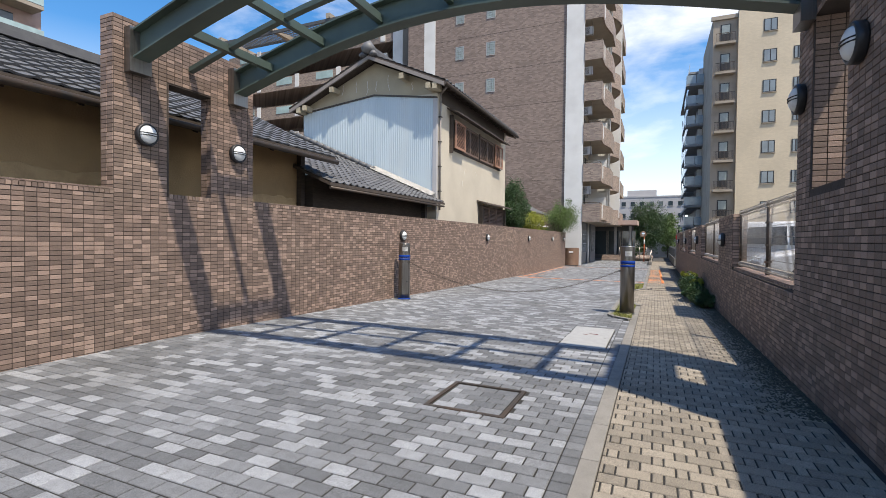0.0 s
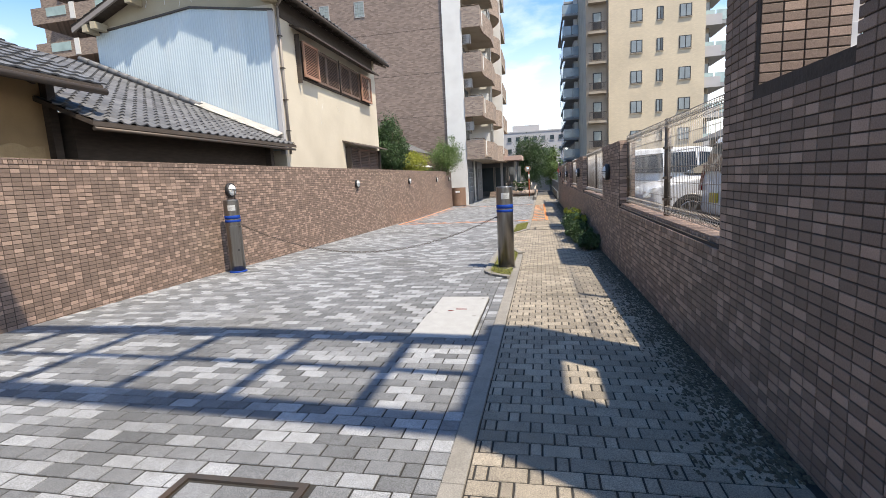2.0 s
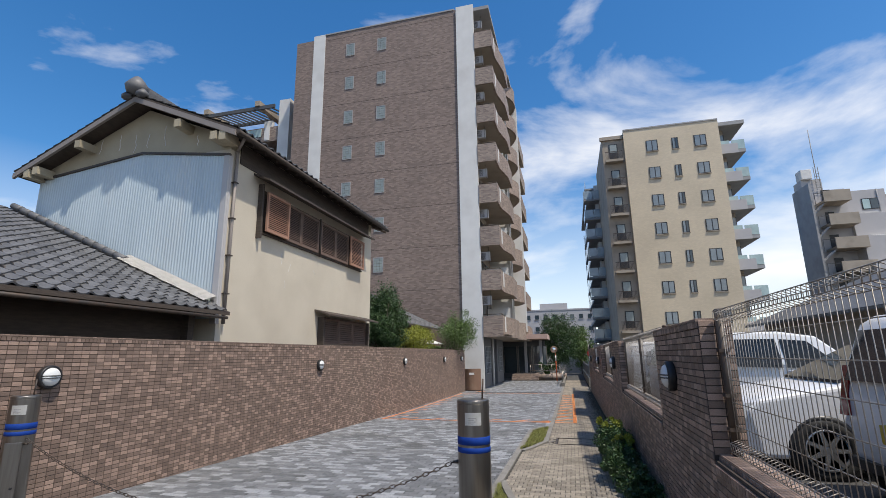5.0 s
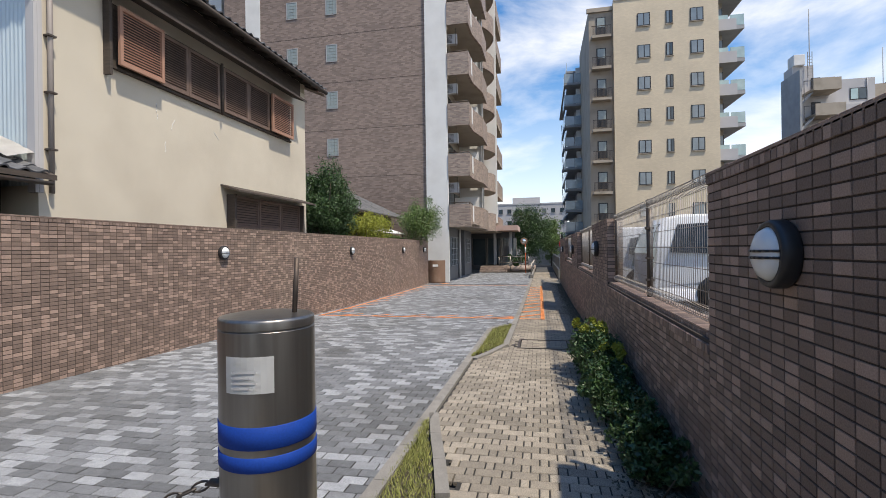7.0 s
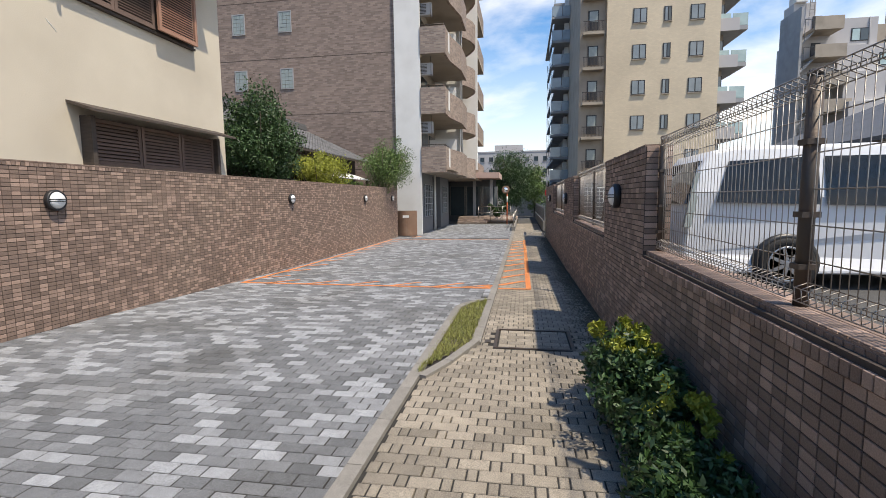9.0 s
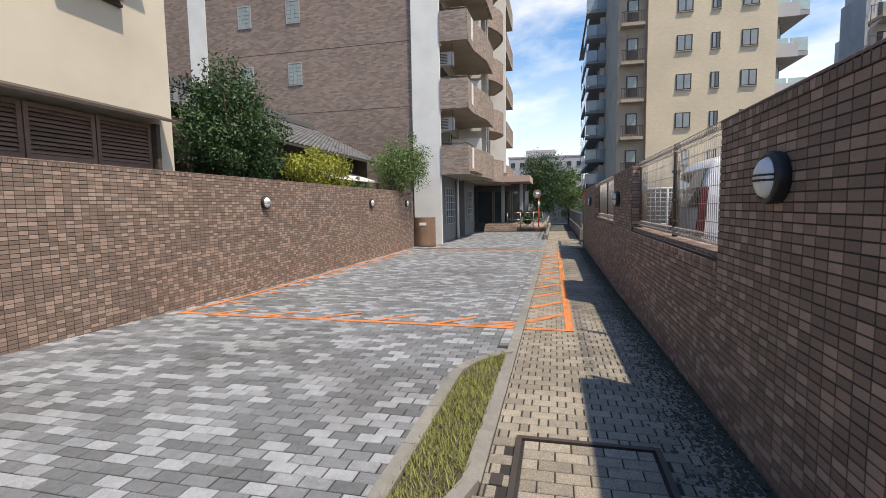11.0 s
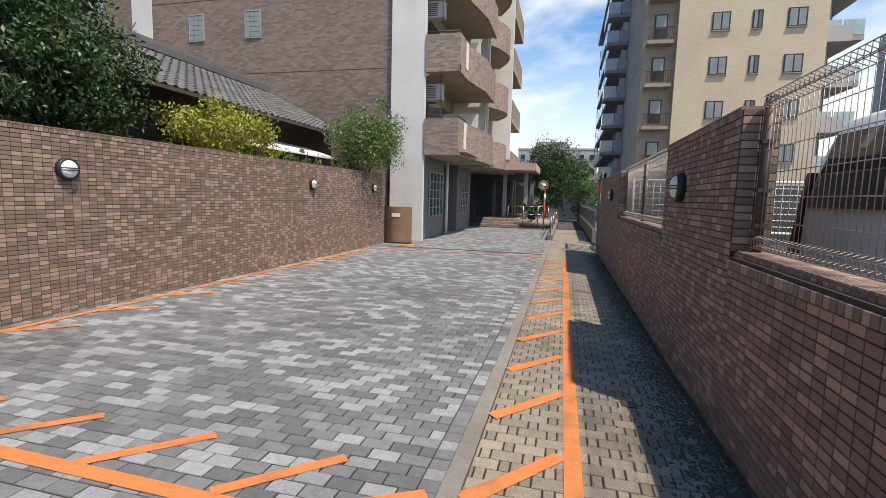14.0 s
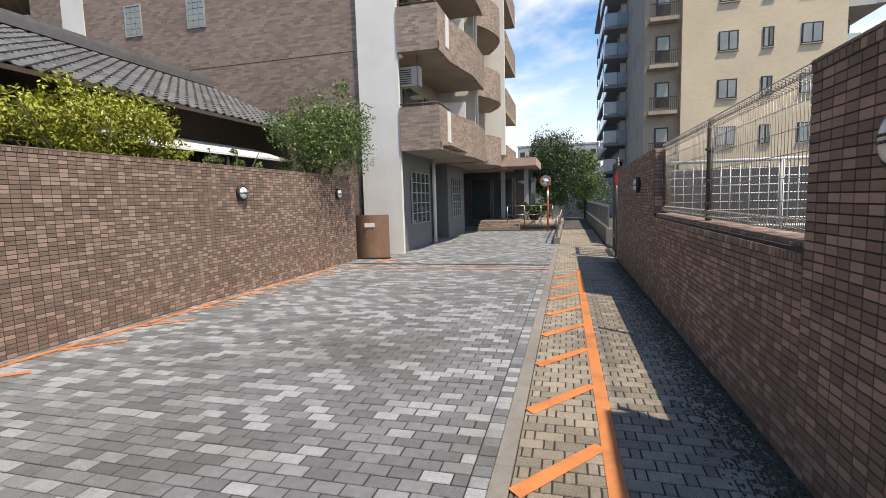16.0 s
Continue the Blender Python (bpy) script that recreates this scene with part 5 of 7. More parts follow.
def stair_building():
    """The narrow grey building with open stair landings and a water tank."""
    h = thing("stair_building", (34, 80, -0.5), "narrow grey building with open stair landings and rooftop tank", "building")
    part("wall", boxes((32.15, 36.9, 78.2, 80.7, -0.5, 22.6)), M["palegrey"], h, "pale grey rendered wall")
    part("side_wall", boxes((31.9, 32.15, 76, 80.7, -0.5, 23.1)), M["grey"], h, "grey side wall")
    part("rooftop_room", boxes((32.2, 34.6, 78.4, 80.6, 22.6, 24.3)), M["palegrey"], h)
    tank = part("water_tank", box(bmesh.new(), 32.2, 33.5, 78.0, 79.6, 24.3, 25.7, 0.08), M["white"], h, "white rooftop water tank")
    part("ladder", boxes((33.7, 33.76, 77.9, 77.96, 22.6, 25.9), (34.2, 34.26, 77.9, 77.96, 22.6, 25.9), *[(33.76, 34.2, 77.91, 77.95, 22.9 + k * 0.4, 22.94 + k * 0.4) for k in range(7)]), M["steel"], tank)
    part("antenna_mast", tube(bmesh.new(), (34.45, 79, 22.6), (34.45, 79, 31.8), 0.06, 6), M["grey"], h, "thin antenna mast")
    for k in range(6):
        z = 20.6 - k * 3.1
        dx = 0.45 * k
        bal = part("landing", boxes((33.2 + dx * 0.4, 36.2 + dx, 75.6, 78.2, z - 0.3, z), (33.2 + dx * 0.4, 36.2 + dx, 75.6, 75.75, z, z + 1.15), (36.05 + dx, 36.2 + dx, 75.75, 78.2, z, z + 1.15)), M["beige"], h, "open stair landing with solid parapet")
        bm = bmesh.new()
        slab(bm, (32.2, 76.2, z - 1.6), (32.2, 77.4, z - 1.6), (33.6 + dx * 0.4, 77.4, z), (33.6 + dx * 0.4, 76.2, z), 0.25)
        part("stair_flight", bm, M["grey"], bal)
        part("handrail", boxes((32.2, 33.2 + dx * 0.4, 75.7, 75.76, z + 0.9, z + 0.96), (32.2, 32.26, 75.7, 75.76, z - 1.5, z + 0.9)), M["darkgrey"], bal)
        part("window", boxes((32.25, 33.0, 78.1, 78.19, z - 2.0, z - 0.2)), M["pane"], h)
        part("doorway", boxes((34.2, 35.2, 78.1, 78.19, z + 0.0, z + 2.0)), M["black"], h)


def terraced_building():
    """The pale building that steps back storey by storey."""
    h = thing("terraced_building", (42, 84, -0.5), "pale building stepping back in white-edged terraces", "building")
    for k, (x1, y0, z0, z1) in enumerate(((41.7, 79.0, 18.9, 22.4), (44.4, 77.6, 15.6, 18.9), (46.7, 76.2, 12.0, 15.6), (48.6, 75.0, -0.5, 12.0))):
        part("storey", boxes((36.9, x1, y0, 92, z0, z1)), M["palegrey"], h, "pale rendered storey")
        part("terrace_edge", boxes((37.6 + k * 0.7, x1 + 0.1, y0 - 0.45, y0 - 0.02, z0 - 0.35, z0 + 0.25)), M["white"], h, "white terrace edge")
        if k < 3:
            wx = (38.9, 41.2, 42.7)[k]
            fr = part("window", boxes((wx, wx + 1.9, y0 - 0.07, y0 - 0.004, z0 + 0.8, z0 + 2.3)), M["black"], h, "dark framed window")
            part("pane", boxes((wx + 0.1, wx + 0.9, y0 - 0.09, y0 - 0.07, z0 + 0.9, z0 + 2.2)), M["greenglass"], fr)
            part("pane", boxes((wx + 1.0, wx + 1.8, y0 - 0.09, y0 - 0.07, z0 + 0.9, z0 + 2.2)), M["pane"], fr)
            part("downpipe", tube(bmesh.new(), (x1 - 0.9, y0 - 0.08, z0), (x1 - 0.9, y0 - 0.08, z1), 0.07, 6), M["grey"], h)
    part("rear_block", boxes((41.7, 50.0, 82, 92, 12, 22.4)), M["beige"], h, "beige rear block")
    fr = part("window", boxes((44.6, 46.6, 81.9, 81.99, 19.6, 21.2)), M["white"], h)
    part("pane", boxes((44.8, 46.4, 81.86, 81.9, 19.8, 21.0)), M["pane"], fr)
    part("antenna_mast", tube(bmesh.new(), (45.6, 84, 22.4), (45.6, 84, 27.8), 0.05, 6), M["grey"], h)


def gallery_building():
    """The block further east with long balcony fronts."""
    h = thing("gallery_building", (58, 84, -0.5), "grey beige block with long shadowed balcony fronts", "building")
    part("wall", boxes((48.0, 70.0, 79.5, 95, -0.5, 23.4)), M["grey"], h, "grey wall")
    for k in range(7):
        z = 20.6 - k * 3.0
        bal = part("balcony", boxes((47.6, 70.0, 76.6, 79.5, z - 0.25, z), (47.6, 70.0, 76.6, 76.75, z, z + 1.1)), M["beige"], h, "long solid-fronted balcony")
        part("window_band", boxes((48.6, 69.5, 79.42, 79.49, z + 0.1, z + 2.1)), M["pane"], bal)
    part("roof", boxes((47.4, 70.2, 76.4, 95, 23.4, 23.8)), M["darkgrey"], h, "dark roof edge")


stair_building()
terraced_building()
gallery_building()
tower = thing("left_tower", (-60, 16, -0.5), "pinkish beige tower with glass balconies", "building")
part("wall", boxes((-75, -48.5, 5, 24, -0.5, 46)), M["pinkband"], tower)
for k in range(14):
    bal = part("balcony", boxes((-48.5, -46.8, 6, 23.4, 2 + k * 3.0, 2.3 + k * 3.0)), M["beige"], tower, "balcony with glass front")
    part("glass", boxes((-46.9, -46.8, 6, 23.4, 2.35 + k * 3.0, 3.3 + k * 3.0)), M["greenglass"], bal)
    part("window", boxes((-48.5, -48.4, 7, 22, 2.5 + k * 3.0, 4.5 + k * 3.0)), M["pane"], tower)

# ---- things along the lane ----


def pergola():
    """The green steel arch over the lane, between the two gate piers."""
    h = thing("arched_pergola", (-2.2, 5.1, 0.04), "dark green steel arched canopy frame spanning the lane", "pergola")
    x0, x1 = XL + 0.02, XR - 0.02
    n = 22

    def arch(u):
        return 3.41 + 0.61 * math.sin(math.pi * u)

    section = ((-0.1, 0.0), (0.1, 0.0), (0.1, 0.022), (0.012, 0.022), (0.012, 0.318), (0.1, 0.318), (0.1, 0.34), (-0.1, 0.34), (-0.1, 0.318), (-0.012, 0.318), (-0.012, 0.022), (-0.1, 0.022))

    def sweep(y, outline, u0, u1, steps, lift=0.0):
        """One cross section carried along the arch."""
        bm, prev, m = bmesh.new(), None, len(outline)
        for k in range(steps + 1):
            u = u0 + (u1 - u0) * k / steps
            ring = [bm.verts.new((x0 + (x1 - x0) * u, y + dy, arch(u) + lift + dz)) for dy, dz in outline]
            if prev:
                for i in range(m):
                    bm.faces.new((prev[i], prev[(i + 1) % m], ring[(i + 1) % m], ring[i]))
            else:
                bm.faces.new(ring[::-1])
            prev = ring
        bm.faces.new(prev)
        bmesh.ops.recalc_face_normals(bm, faces=bm.faces[:])
        return bm

    for y in (4.38, 5.86):
        bm = sweep(y, section, 0.0, 1.0, n)
        part("arch_beam", bm, M["green"], h, "curved I-section beam")
        for x, s in ((XL, 1), (XR, -1)):
            part("shoe", boxes((min(x + s * 0.008, x + s * 0.12), max(x + s * 0.008, x + s * 0.12), y - 0.13, y + 0.13, 3.28, 3.8)), M["steel"], h, "grey steel bracket")
    for u in (0.1, 0.23, 0.36, 0.5, 0.64, 0.77, 0.9):
        x, z = x0 + (x1 - x0) * u, arch(u) + 0.1
        part("purlin", boxes((x - 0.04, x + 0.04, 4.395, 5.845, z, z + 0.1)), M["green"], h)
    for u0, u1 in ((0.0, 0.23), (0.23, 0.5), (0.5, 0.77), (0.77, 1.0)):
        bm = sweep(5.12, ((-0.04, 0.0), (0.04, 0.0), (0.04, 0.06), (-0.04, 0.06)), u0, u1, 6, 0.13)
        part("tie", bm, M["green"], h)


pergola()


def wall_lamp(at, side, size=0.135):
    """A round bulkhead lamp with a dark ring, a bar across and milky glass. side: +1 looks to +x."""
    q = Matrix.Rotation(radians(90) * side, 4, "Y")
    h = thing("wall_lamp", Matrix.Translation(at), "round black bulkhead lamp with milky glass on a tiled wall", "lamp", "wall lamps")
    m = Matrix.Translation(at) @ q
    s = size
    bm = bmesh.new()
    lathe(bm, [(s * 0.96, 0.0), (s, 0.01), (s, 0.052), (s * 0.95, 0.068), (s * 0.82, 0.07), (s * 0.80, 0.055)], m, 28)
    part("housing", bm, M["black"], h, "black ring housing")
    bm = bmesh.new()
    lathe(bm, [(s * 0.80, 0.045), (s * 0.79, 0.065), (s * 0.68, 0.088), (s * 0.45, 0.104), (s * 0.2, 0.111), (0.0, 0.113)], m, 28)
    part("glass", bm, M["lampglass"], h, "milky glass dome")
    for dz in (-0.013, 0.013):
        bm = bmesh.new()
        pts = []
        for k in range(9):
            a = -1 + 2 * k / 8
            pts.append(m @ Vector((dz + 0.0, a * s * 0.82, 0.068 + 0.05 * (1 - a * a))))
        for p, q2 in zip(pts, pts[1:]):
            tube(bm, p, q2, 0.006, 6)
        part("guard_bar", bm, M["black"], h)
    return h


for y in (10.95, 17.38, 23.66, 29.45, 33.2):
    wall_lamp((XL + 0.007, y, 1.43), 1)
for y, z in ((11.41, 1.4), (17.75, 1.41), (24.07, 1.375), (30.9, 1.37)):
    wall_lamp((XR - 0.007, y, z), -1)
for y in (4.5, 5.88):
    wall_lamp((XL + 0.007, y, 2.59), 1, 0.138)
for y in (4.7, 6.08):
    wall_lamp((XR - 0.007, y, 2.69), -1, 0.14)


def bollard(x, y, facing, notice=True):
    g = gz(y)
    h = thing("bollard", (x, y, g), "stainless steel lift-up bollard with blue bands", "bollard", "chain bollards")
    R = 0.132
    base = Matrix.Translation((x, y, g))
    bm = bmesh.new()
    lathe(bm, [(R, 0), (R, 0.9), (R, 1.292), (R, 1.293), (R - 0.005, 1.2935), (R - 0.005, 1.2975), (R, 1.298), (R, 1.299), (R, 1.318), (R - 0.001, 1.322), (R - 0.006, 1.327), (R - 0.007, 1.327), (R - 0.03, 1.331), (0.02, 1.334)], base, 40)
    part("body", bm, M["steel"], h, "brushed steel tube")
    for z0, z1 in ((0.925, 0.966), (0.985, 1.046)):
        bm = bmesh.new()
        lathe(bm, [(R + 0.0005, z0), (R + 0.002, z0 + 0.001), (R + 0.002, z1 - 0.001), (R + 0.0005, z1)], base, 40)
        part("blue_band", bm, M["blue"], h, "blue reflective band")
    bm = bmesh.new()
    lathe(bm, [(R + 0.001, 0), (R + 0.02, 0.002), (R + 0.02, 0.02), (R + 0.001, 0.03)], base, 32)
    part("collar", bm, M["blue"] if x < -3 else M["steel"], h)
    if notice:
        bm = bmesh.new()
        a0 = facing
        n = 8
        cols = []
        for k in range(n + 1):
            a = a0 + (k / n - 0.5) * 1.0
            cols.append([bm.verts.new((x + (R + 0.0025) * math.cos(a), y + (R + 0.0025) * math.sin(a), g + z)) for z in (1.135, 1.232)])
        for c, d in zip(cols, cols[1:]):
            bm.faces.new((c[0], d[0], d[1], c[1]))
        bmesh.ops.solidify(bm, geom=bm.faces[:], thickness=-0.001)
        nt = part("notice", bm, M["paper"], h, "white paper notice with faint lines")
        for r in range(4):
            bm = bmesh.new()
            cols = []
            for k in range(7):
                a = a0 - 0.32 + k / 6 * (0.36 + 0.12 * (r % 2))
                cols.append([bm.verts.new((x + (R + 0.0042) * math.cos(a), y + (R + 0.0042) * math.sin(a), g + 1.147 + r * 0.014 + z)) for z in (0, 0.005)])
            for c, d in zip(cols, cols[1:]):
                bm.faces.new((c[0], d[0], d[1], c[1]))
            part("text_line", bm, M["palegrey"], nt)
    bm = bmesh.new()
    tube(bm, (x + 0.075, y + 0.02, g + 1.325), (x + 0.085, y + 0.02, g + 1.49), 0.0075, 8)
    part("hook_rod", bm, M["iron"], h, "thin dark chain hook rod")
    bm = bmesh.new()
    tube(bm, (x + (0.12 if x < -3 else -0.12), y - 0.03, g + 0.84), (x + (0.17 if x < -3 else -0.17), y - 0.03, g + 0.84), 0.012, 8)
    part("chain_eye", bm, M["iron"], h)
    if x < -3:
        m = Matrix.Translation((x, y, g)) @ Matrix.Rotation(radians(38), 4, "Z")
        bm = box(bmesh.new(), -0.075, 0.075, -0.139, -0.1, 0.12, 0.86, 0.006)
        bm.transform(m)
        hatch = part("hatch", bm, M["steel"], h, "flat steel hatch")
        bm = lathe(bmesh.new(), [(0.014, 0.0), (0.014, 0.008), (0.008, 0.01)], m @ Matrix.Translation((0.04, -0.139, 0.42)) @ Matrix.Rotation(radians(90), 4, "X"), 12)
        part("lock", bm, M["black"], hatch)
    return h


bollard(-0.49, 10.57, radians(-80))
bollard(-5.42, 10.55, radians(-55))


def chain():
    a, b = Vector((-5.28, 10.52, 0.82)), Vector((-0.63, 10.55, 0.78))
    h = thing("chain", (-3, 10.5, gz(10.5)), "rusty steel chain sagging between two bollards", "chain")
    n = 96
    ring = []
    v0, f0 = [], []
    for i in range(10):
        t = i / 10 * math.tau
        cx, cz = 0.034 * math.cos(t), 0.013 * math.sin(t)
        for k in range(5):
            p = k / 5 * math.tau
            v0.append((cx + 0.004 * math.cos(p) * math.cos(t), 0.004 * math.sin(p), cz + 0.004 * math.cos(p) * math.sin(t)))
    for i in range(10):
        for k in range(5):
            f0.append((i * 5 + k, i * 5 + (k + 1) % 5, ((i + 1) % 10) * 5 + (k + 1) % 5, ((i + 1) % 10) * 5 + k))
    me = raw_mesh("link", v0, f0, M["iron"])
    for i in range(n):
        u = (i + 0.5) / n
        p = a.lerp(b, u)
        p.z -= 0.56 * 4 * u * (1 - u) * 0.98
        d = (b - a) + Vector((0, 0, -0.56 * 4 * 0.98 * (1 - 2 * u)))
        m = Matrix.Translation(p) @ d.to_track_quat("X", "Z").to_matrix().to_4x4() @ Matrix.Rotation(radians(90 * (i % 2)), 4, "X")
        ob = new("link", me)
        ob.parent = h
        ob.matrix_parent_inverse = h.matrix_basis.inverted()
        ob.matrix_basis = m


chain()


def fence(a, b):
    h = thing("mesh_fence", (XR + 0.13, (a + b) / 2, RS), "rusty brown welded wire mesh fence set on a tiled sill", "fence", "mesh fences")
    x, z0, z1 = XR + 0.13, RS + 0.06, RT + 0.03
    ys = [a + 0.05, {6: 8.15, 12: 14.45, 18: 20.5, 24: 27.2}[int(a)], b - 0.06]
    for y in ys:
        p = part("post", tube(bmesh.new(), (x, y, RS - 0.005), (x, y, z1 + 0.02), 0.03, 12), M["iron"], h, "brown painted steel post")
        part("cap", lathe(bmesh.new(), [(0.033, 0), (0.033, 0.012), (0.02, 0.022)], Matrix.Translation((x, y, z1 + 0.02)), 12), M["iron"], p)
        for z in (1.1, 1.32, 1.62):
            part("clamp", boxes((x - 0.036, x + 0.036, y - 0.036, y + 0.036, z - 0.012, z + 0.012)), M["iron"], p)
    for c, d in zip(ys, ys[1:]):
        bm = bmesh.new()
        n = int((d - c - 0.08) / 0.05)
        for k in range(n + 1):
            y = c + 0.04 + (d - c - 0.08) * k / n
            tube(bm, (x, y, z0), (x, y, z1), 0.0024, 4)
            # rolled top and bottom
            for zz, s in ((z1, 1), (z0, -1)):
                pts = [Vector((x, y, zz)), Vector((x - 0.045, y, zz + s * 0.02)), Vector((x - 0.05, y, zz - s * 0.035)), Vector((x, y, zz - s * 0.055))]
                for p, q in zip(pts, pts[1:]):
                    tube(bm, p, q, 0.0024, 4)
        hz = [z0, z1, z0 + 0.055, z1 - 0.055] + [z0 + (z1 - z0) * k / 6 for k in range(1, 6)]
        for z in hz:
            tube(bm, (x + 0.004, c + 0.03, z), (x + 0.004, d - 0.03, z), 0.003, 5)
        for z in (z0 - 0.02, z1 + 0.02, z0 + 0.035, z1 - 0.035):
            tube(bm, (x - 0.047, c + 0.03, z), (x - 0.047, d - 0.03, z), 0.003, 5)
        part("mesh_panel", bm, M["chrome"], h, "welded wire panel")


for a, b in OPEN:
    fence(a, b)


def car(name, x, y, flip, length, width, height, profile, label, glass, taillight=True, plate=None, roof_inset=0.16, wheel_r=0.31, axles=(0.16, 0.80)):
    """A car that stands across the lane's axis: its near end at x. profile: (along, up) outline of the whole car; glass: side panes."""
    g = 0.24 if y < 16 else (0.2 if y < 21.3 else 0.14)
    L = length
    h = thing(name, (x + L / 2, y, g), label, "car", "parked cars")

    def P(u, v, w):
        # u along the car from the near end, w across, v up
        belt = 0.55 * height
        inset = 0.0 if v < belt else roof_inset * ((v - belt) / (height - belt)) ** 1.2
        low = 0.0 if v > 0.35 else (0.35 - v) * 0.2
        s = 1 if w > 0 else -1
        ww = s * (width / 2 - inset - low) if abs(w) > 1e-6 else 0.0
        e = 0.10 * (1 if u < 0.12 else 0) * (1 - u / 0.12) + 0.08 * (1 if u > L - 0.12 else 0)
        return Vector((x + u, y + ww - s * e * (abs(w) > 0), g + v))

    bm = bmesh.new()
    dense = []
    for (ua, va), (ub, vb) in zip(profile, profile[1:] + profile[:1]):
        k = max(1, int(math.hypot(ub - ua, vb - va) / 0.12))
        dense += [(ua + (ub - ua) * i / k, va + (vb - va) * i / k) for i in range(k)]
    left = [bm.verts.new(P(u, v, -1)) for u, v in dense]
    right = [bm.verts.new(P(u, v, 1)) for u, v in dense]
    cu, cv = sum(p[0] for p in dense) / len(dense), sum(p[1] for p in dense) / len(dense)
    n = len(dense)
    for k in range(n):
        f = bm.faces.new((left[k], right[k], right[(k + 1) % n], left[(k + 1) % n]))
        f.smooth = True
    for side in (left, right):
        bm.faces.new(side if side is left else side[::-1])
    bmesh.ops.triangulate(bm, faces=[f for f in bm.faces if len(f.verts) > 4])
    sharp = [e for e in bm.edges if len(e.link_faces) == 2 and e.calc_face_angle(0) > 0.9]
    bmesh.ops.bevel(bm, geom=sharp, offset=0.05, segments=3, affect="EDGES", profile=0.5)
    bmesh.ops.recalc_face_normals(bm, faces=bm.faces[:])
    part("body", bm, M["carwhite"], h, "glossy white body")
    # side panes, both sides
    for s in (-1, 1):
        for quad in glass:
            bm = bmesh.new()
            outer = [bm.verts.new(P(u, v, s) + Vector((0, s * 0.012, 0))) for u, v in quad]
            f = bm.faces.new(outer)
            ext = bmesh.ops.solidify(bm, geom=[f], thickness=0.02 * s)
            bmesh.ops.recalc_face_normals(bm, faces=bm.faces[:])
            part("side_window", bm, M["carglass"], h, "dark tinted side window")
    for s in (-1, 1):
        for ax in axles:
            u = L * ax
            c = Vector((x + u, y + s * (width / 2 - 0.10), g + wheel_r))
            m = Matrix.Translation(c) @ Matrix.Rotation(radians(-90 * s), 4, "X")
            bm = bmesh.new()
            lathe(bm, [(wheel_r * 1.17, -0.03), (wheel_r * 1.17, 0.075), (wheel_r * 1.05, 0.085)], m, 28)
            part("wheel_arch", bm, M["carblack"], h, "dark wheel arch")
            bm = bmesh.new()
            lathe(bm, [(wheel_r * 0.62, 0.02), (wheel_r * 0.66, 0.10), (wheel_r * 0.95, 0.115), (wheel_r, 0.09), (wheel_r, 0.0)], m, 32)
            w = part("wheel", bm, M["rubber"], h, "black tyre")
            bm = bmesh.new()
            lathe(bm, [(0.02, 0.11), (wheel_r * 0.16, 0.112), (wheel_r * 0.18, 0.10), (wheel_r * 0.16, 0.09)], m, 20)
            for k in range(7):
                a = k / 7 * math.tau
                d = Vector((math.cos(a), math.sin(a), 0))
                e = Vector((-d.y, d.x, 0))
                q = [m @ (d * r + e * o + Vector((0, 0, zz))) for zz in (0.09, 0.113) for r, o in ((wheel_r * 0.12, -0.028), (wheel_r * 0.66, -0.016), (wheel_r * 0.66, 0.016), (wheel_r * 0.12, 0.028))]
                vv = [bm.verts.new(p) for p in q]
                for fidx in ((3, 2, 1, 0), (4, 5, 6, 7), (0, 1, 5, 4), (1, 2, 6, 5), (2, 3, 7, 6), (3, 0, 4, 7)):
                    bm.faces.new([vv[i] for i in fidx])
            rim_m = bm
            lathe(rim_m, [(wheel_r * 0.62, 0.10), (wheel_r * 0.68, 0.12), (wheel_r * 0.7, 0.10)], m, 28)
            bmesh.ops.recalc_face_normals(rim_m, faces=rim_m.faces[:])
            part("rim", rim_m, M["alloy"], w, "silver alloy rim")
    return h, P, g


def end_pane(h, P, quad, mat, name, label=""):
    """A pane on the near end of a car: quad of (u, v, share of the half width)."""
    bm = bmesh.new()
    vs = []
    for u, v, share in quad:
        p = P(max(u, 0.13), v, 1 if share > 0 else -1)
        c = P(max(u, 0.13), v, 0)
        q = c.lerp(p, abs(share))
        q.x = c.x - max(0.13 - u, 0) - 0.045
        vs.append(bm.verts.new(q))
    back = [bm.verts.new(v.co + Vector((0.09, 0, 0))) for v in vs]
    bm.faces.new(vs)
    bm.faces.new(back[::-1])
    for k in range(4):
        bm.faces.new((vs[k], back[k], back[(k + 1) % 4], vs[(k + 1) % 4]))
    bmesh.ops.recalc_face_normals(bm, faces=bm.faces[:])
    part(name, bm, mat, h, label)


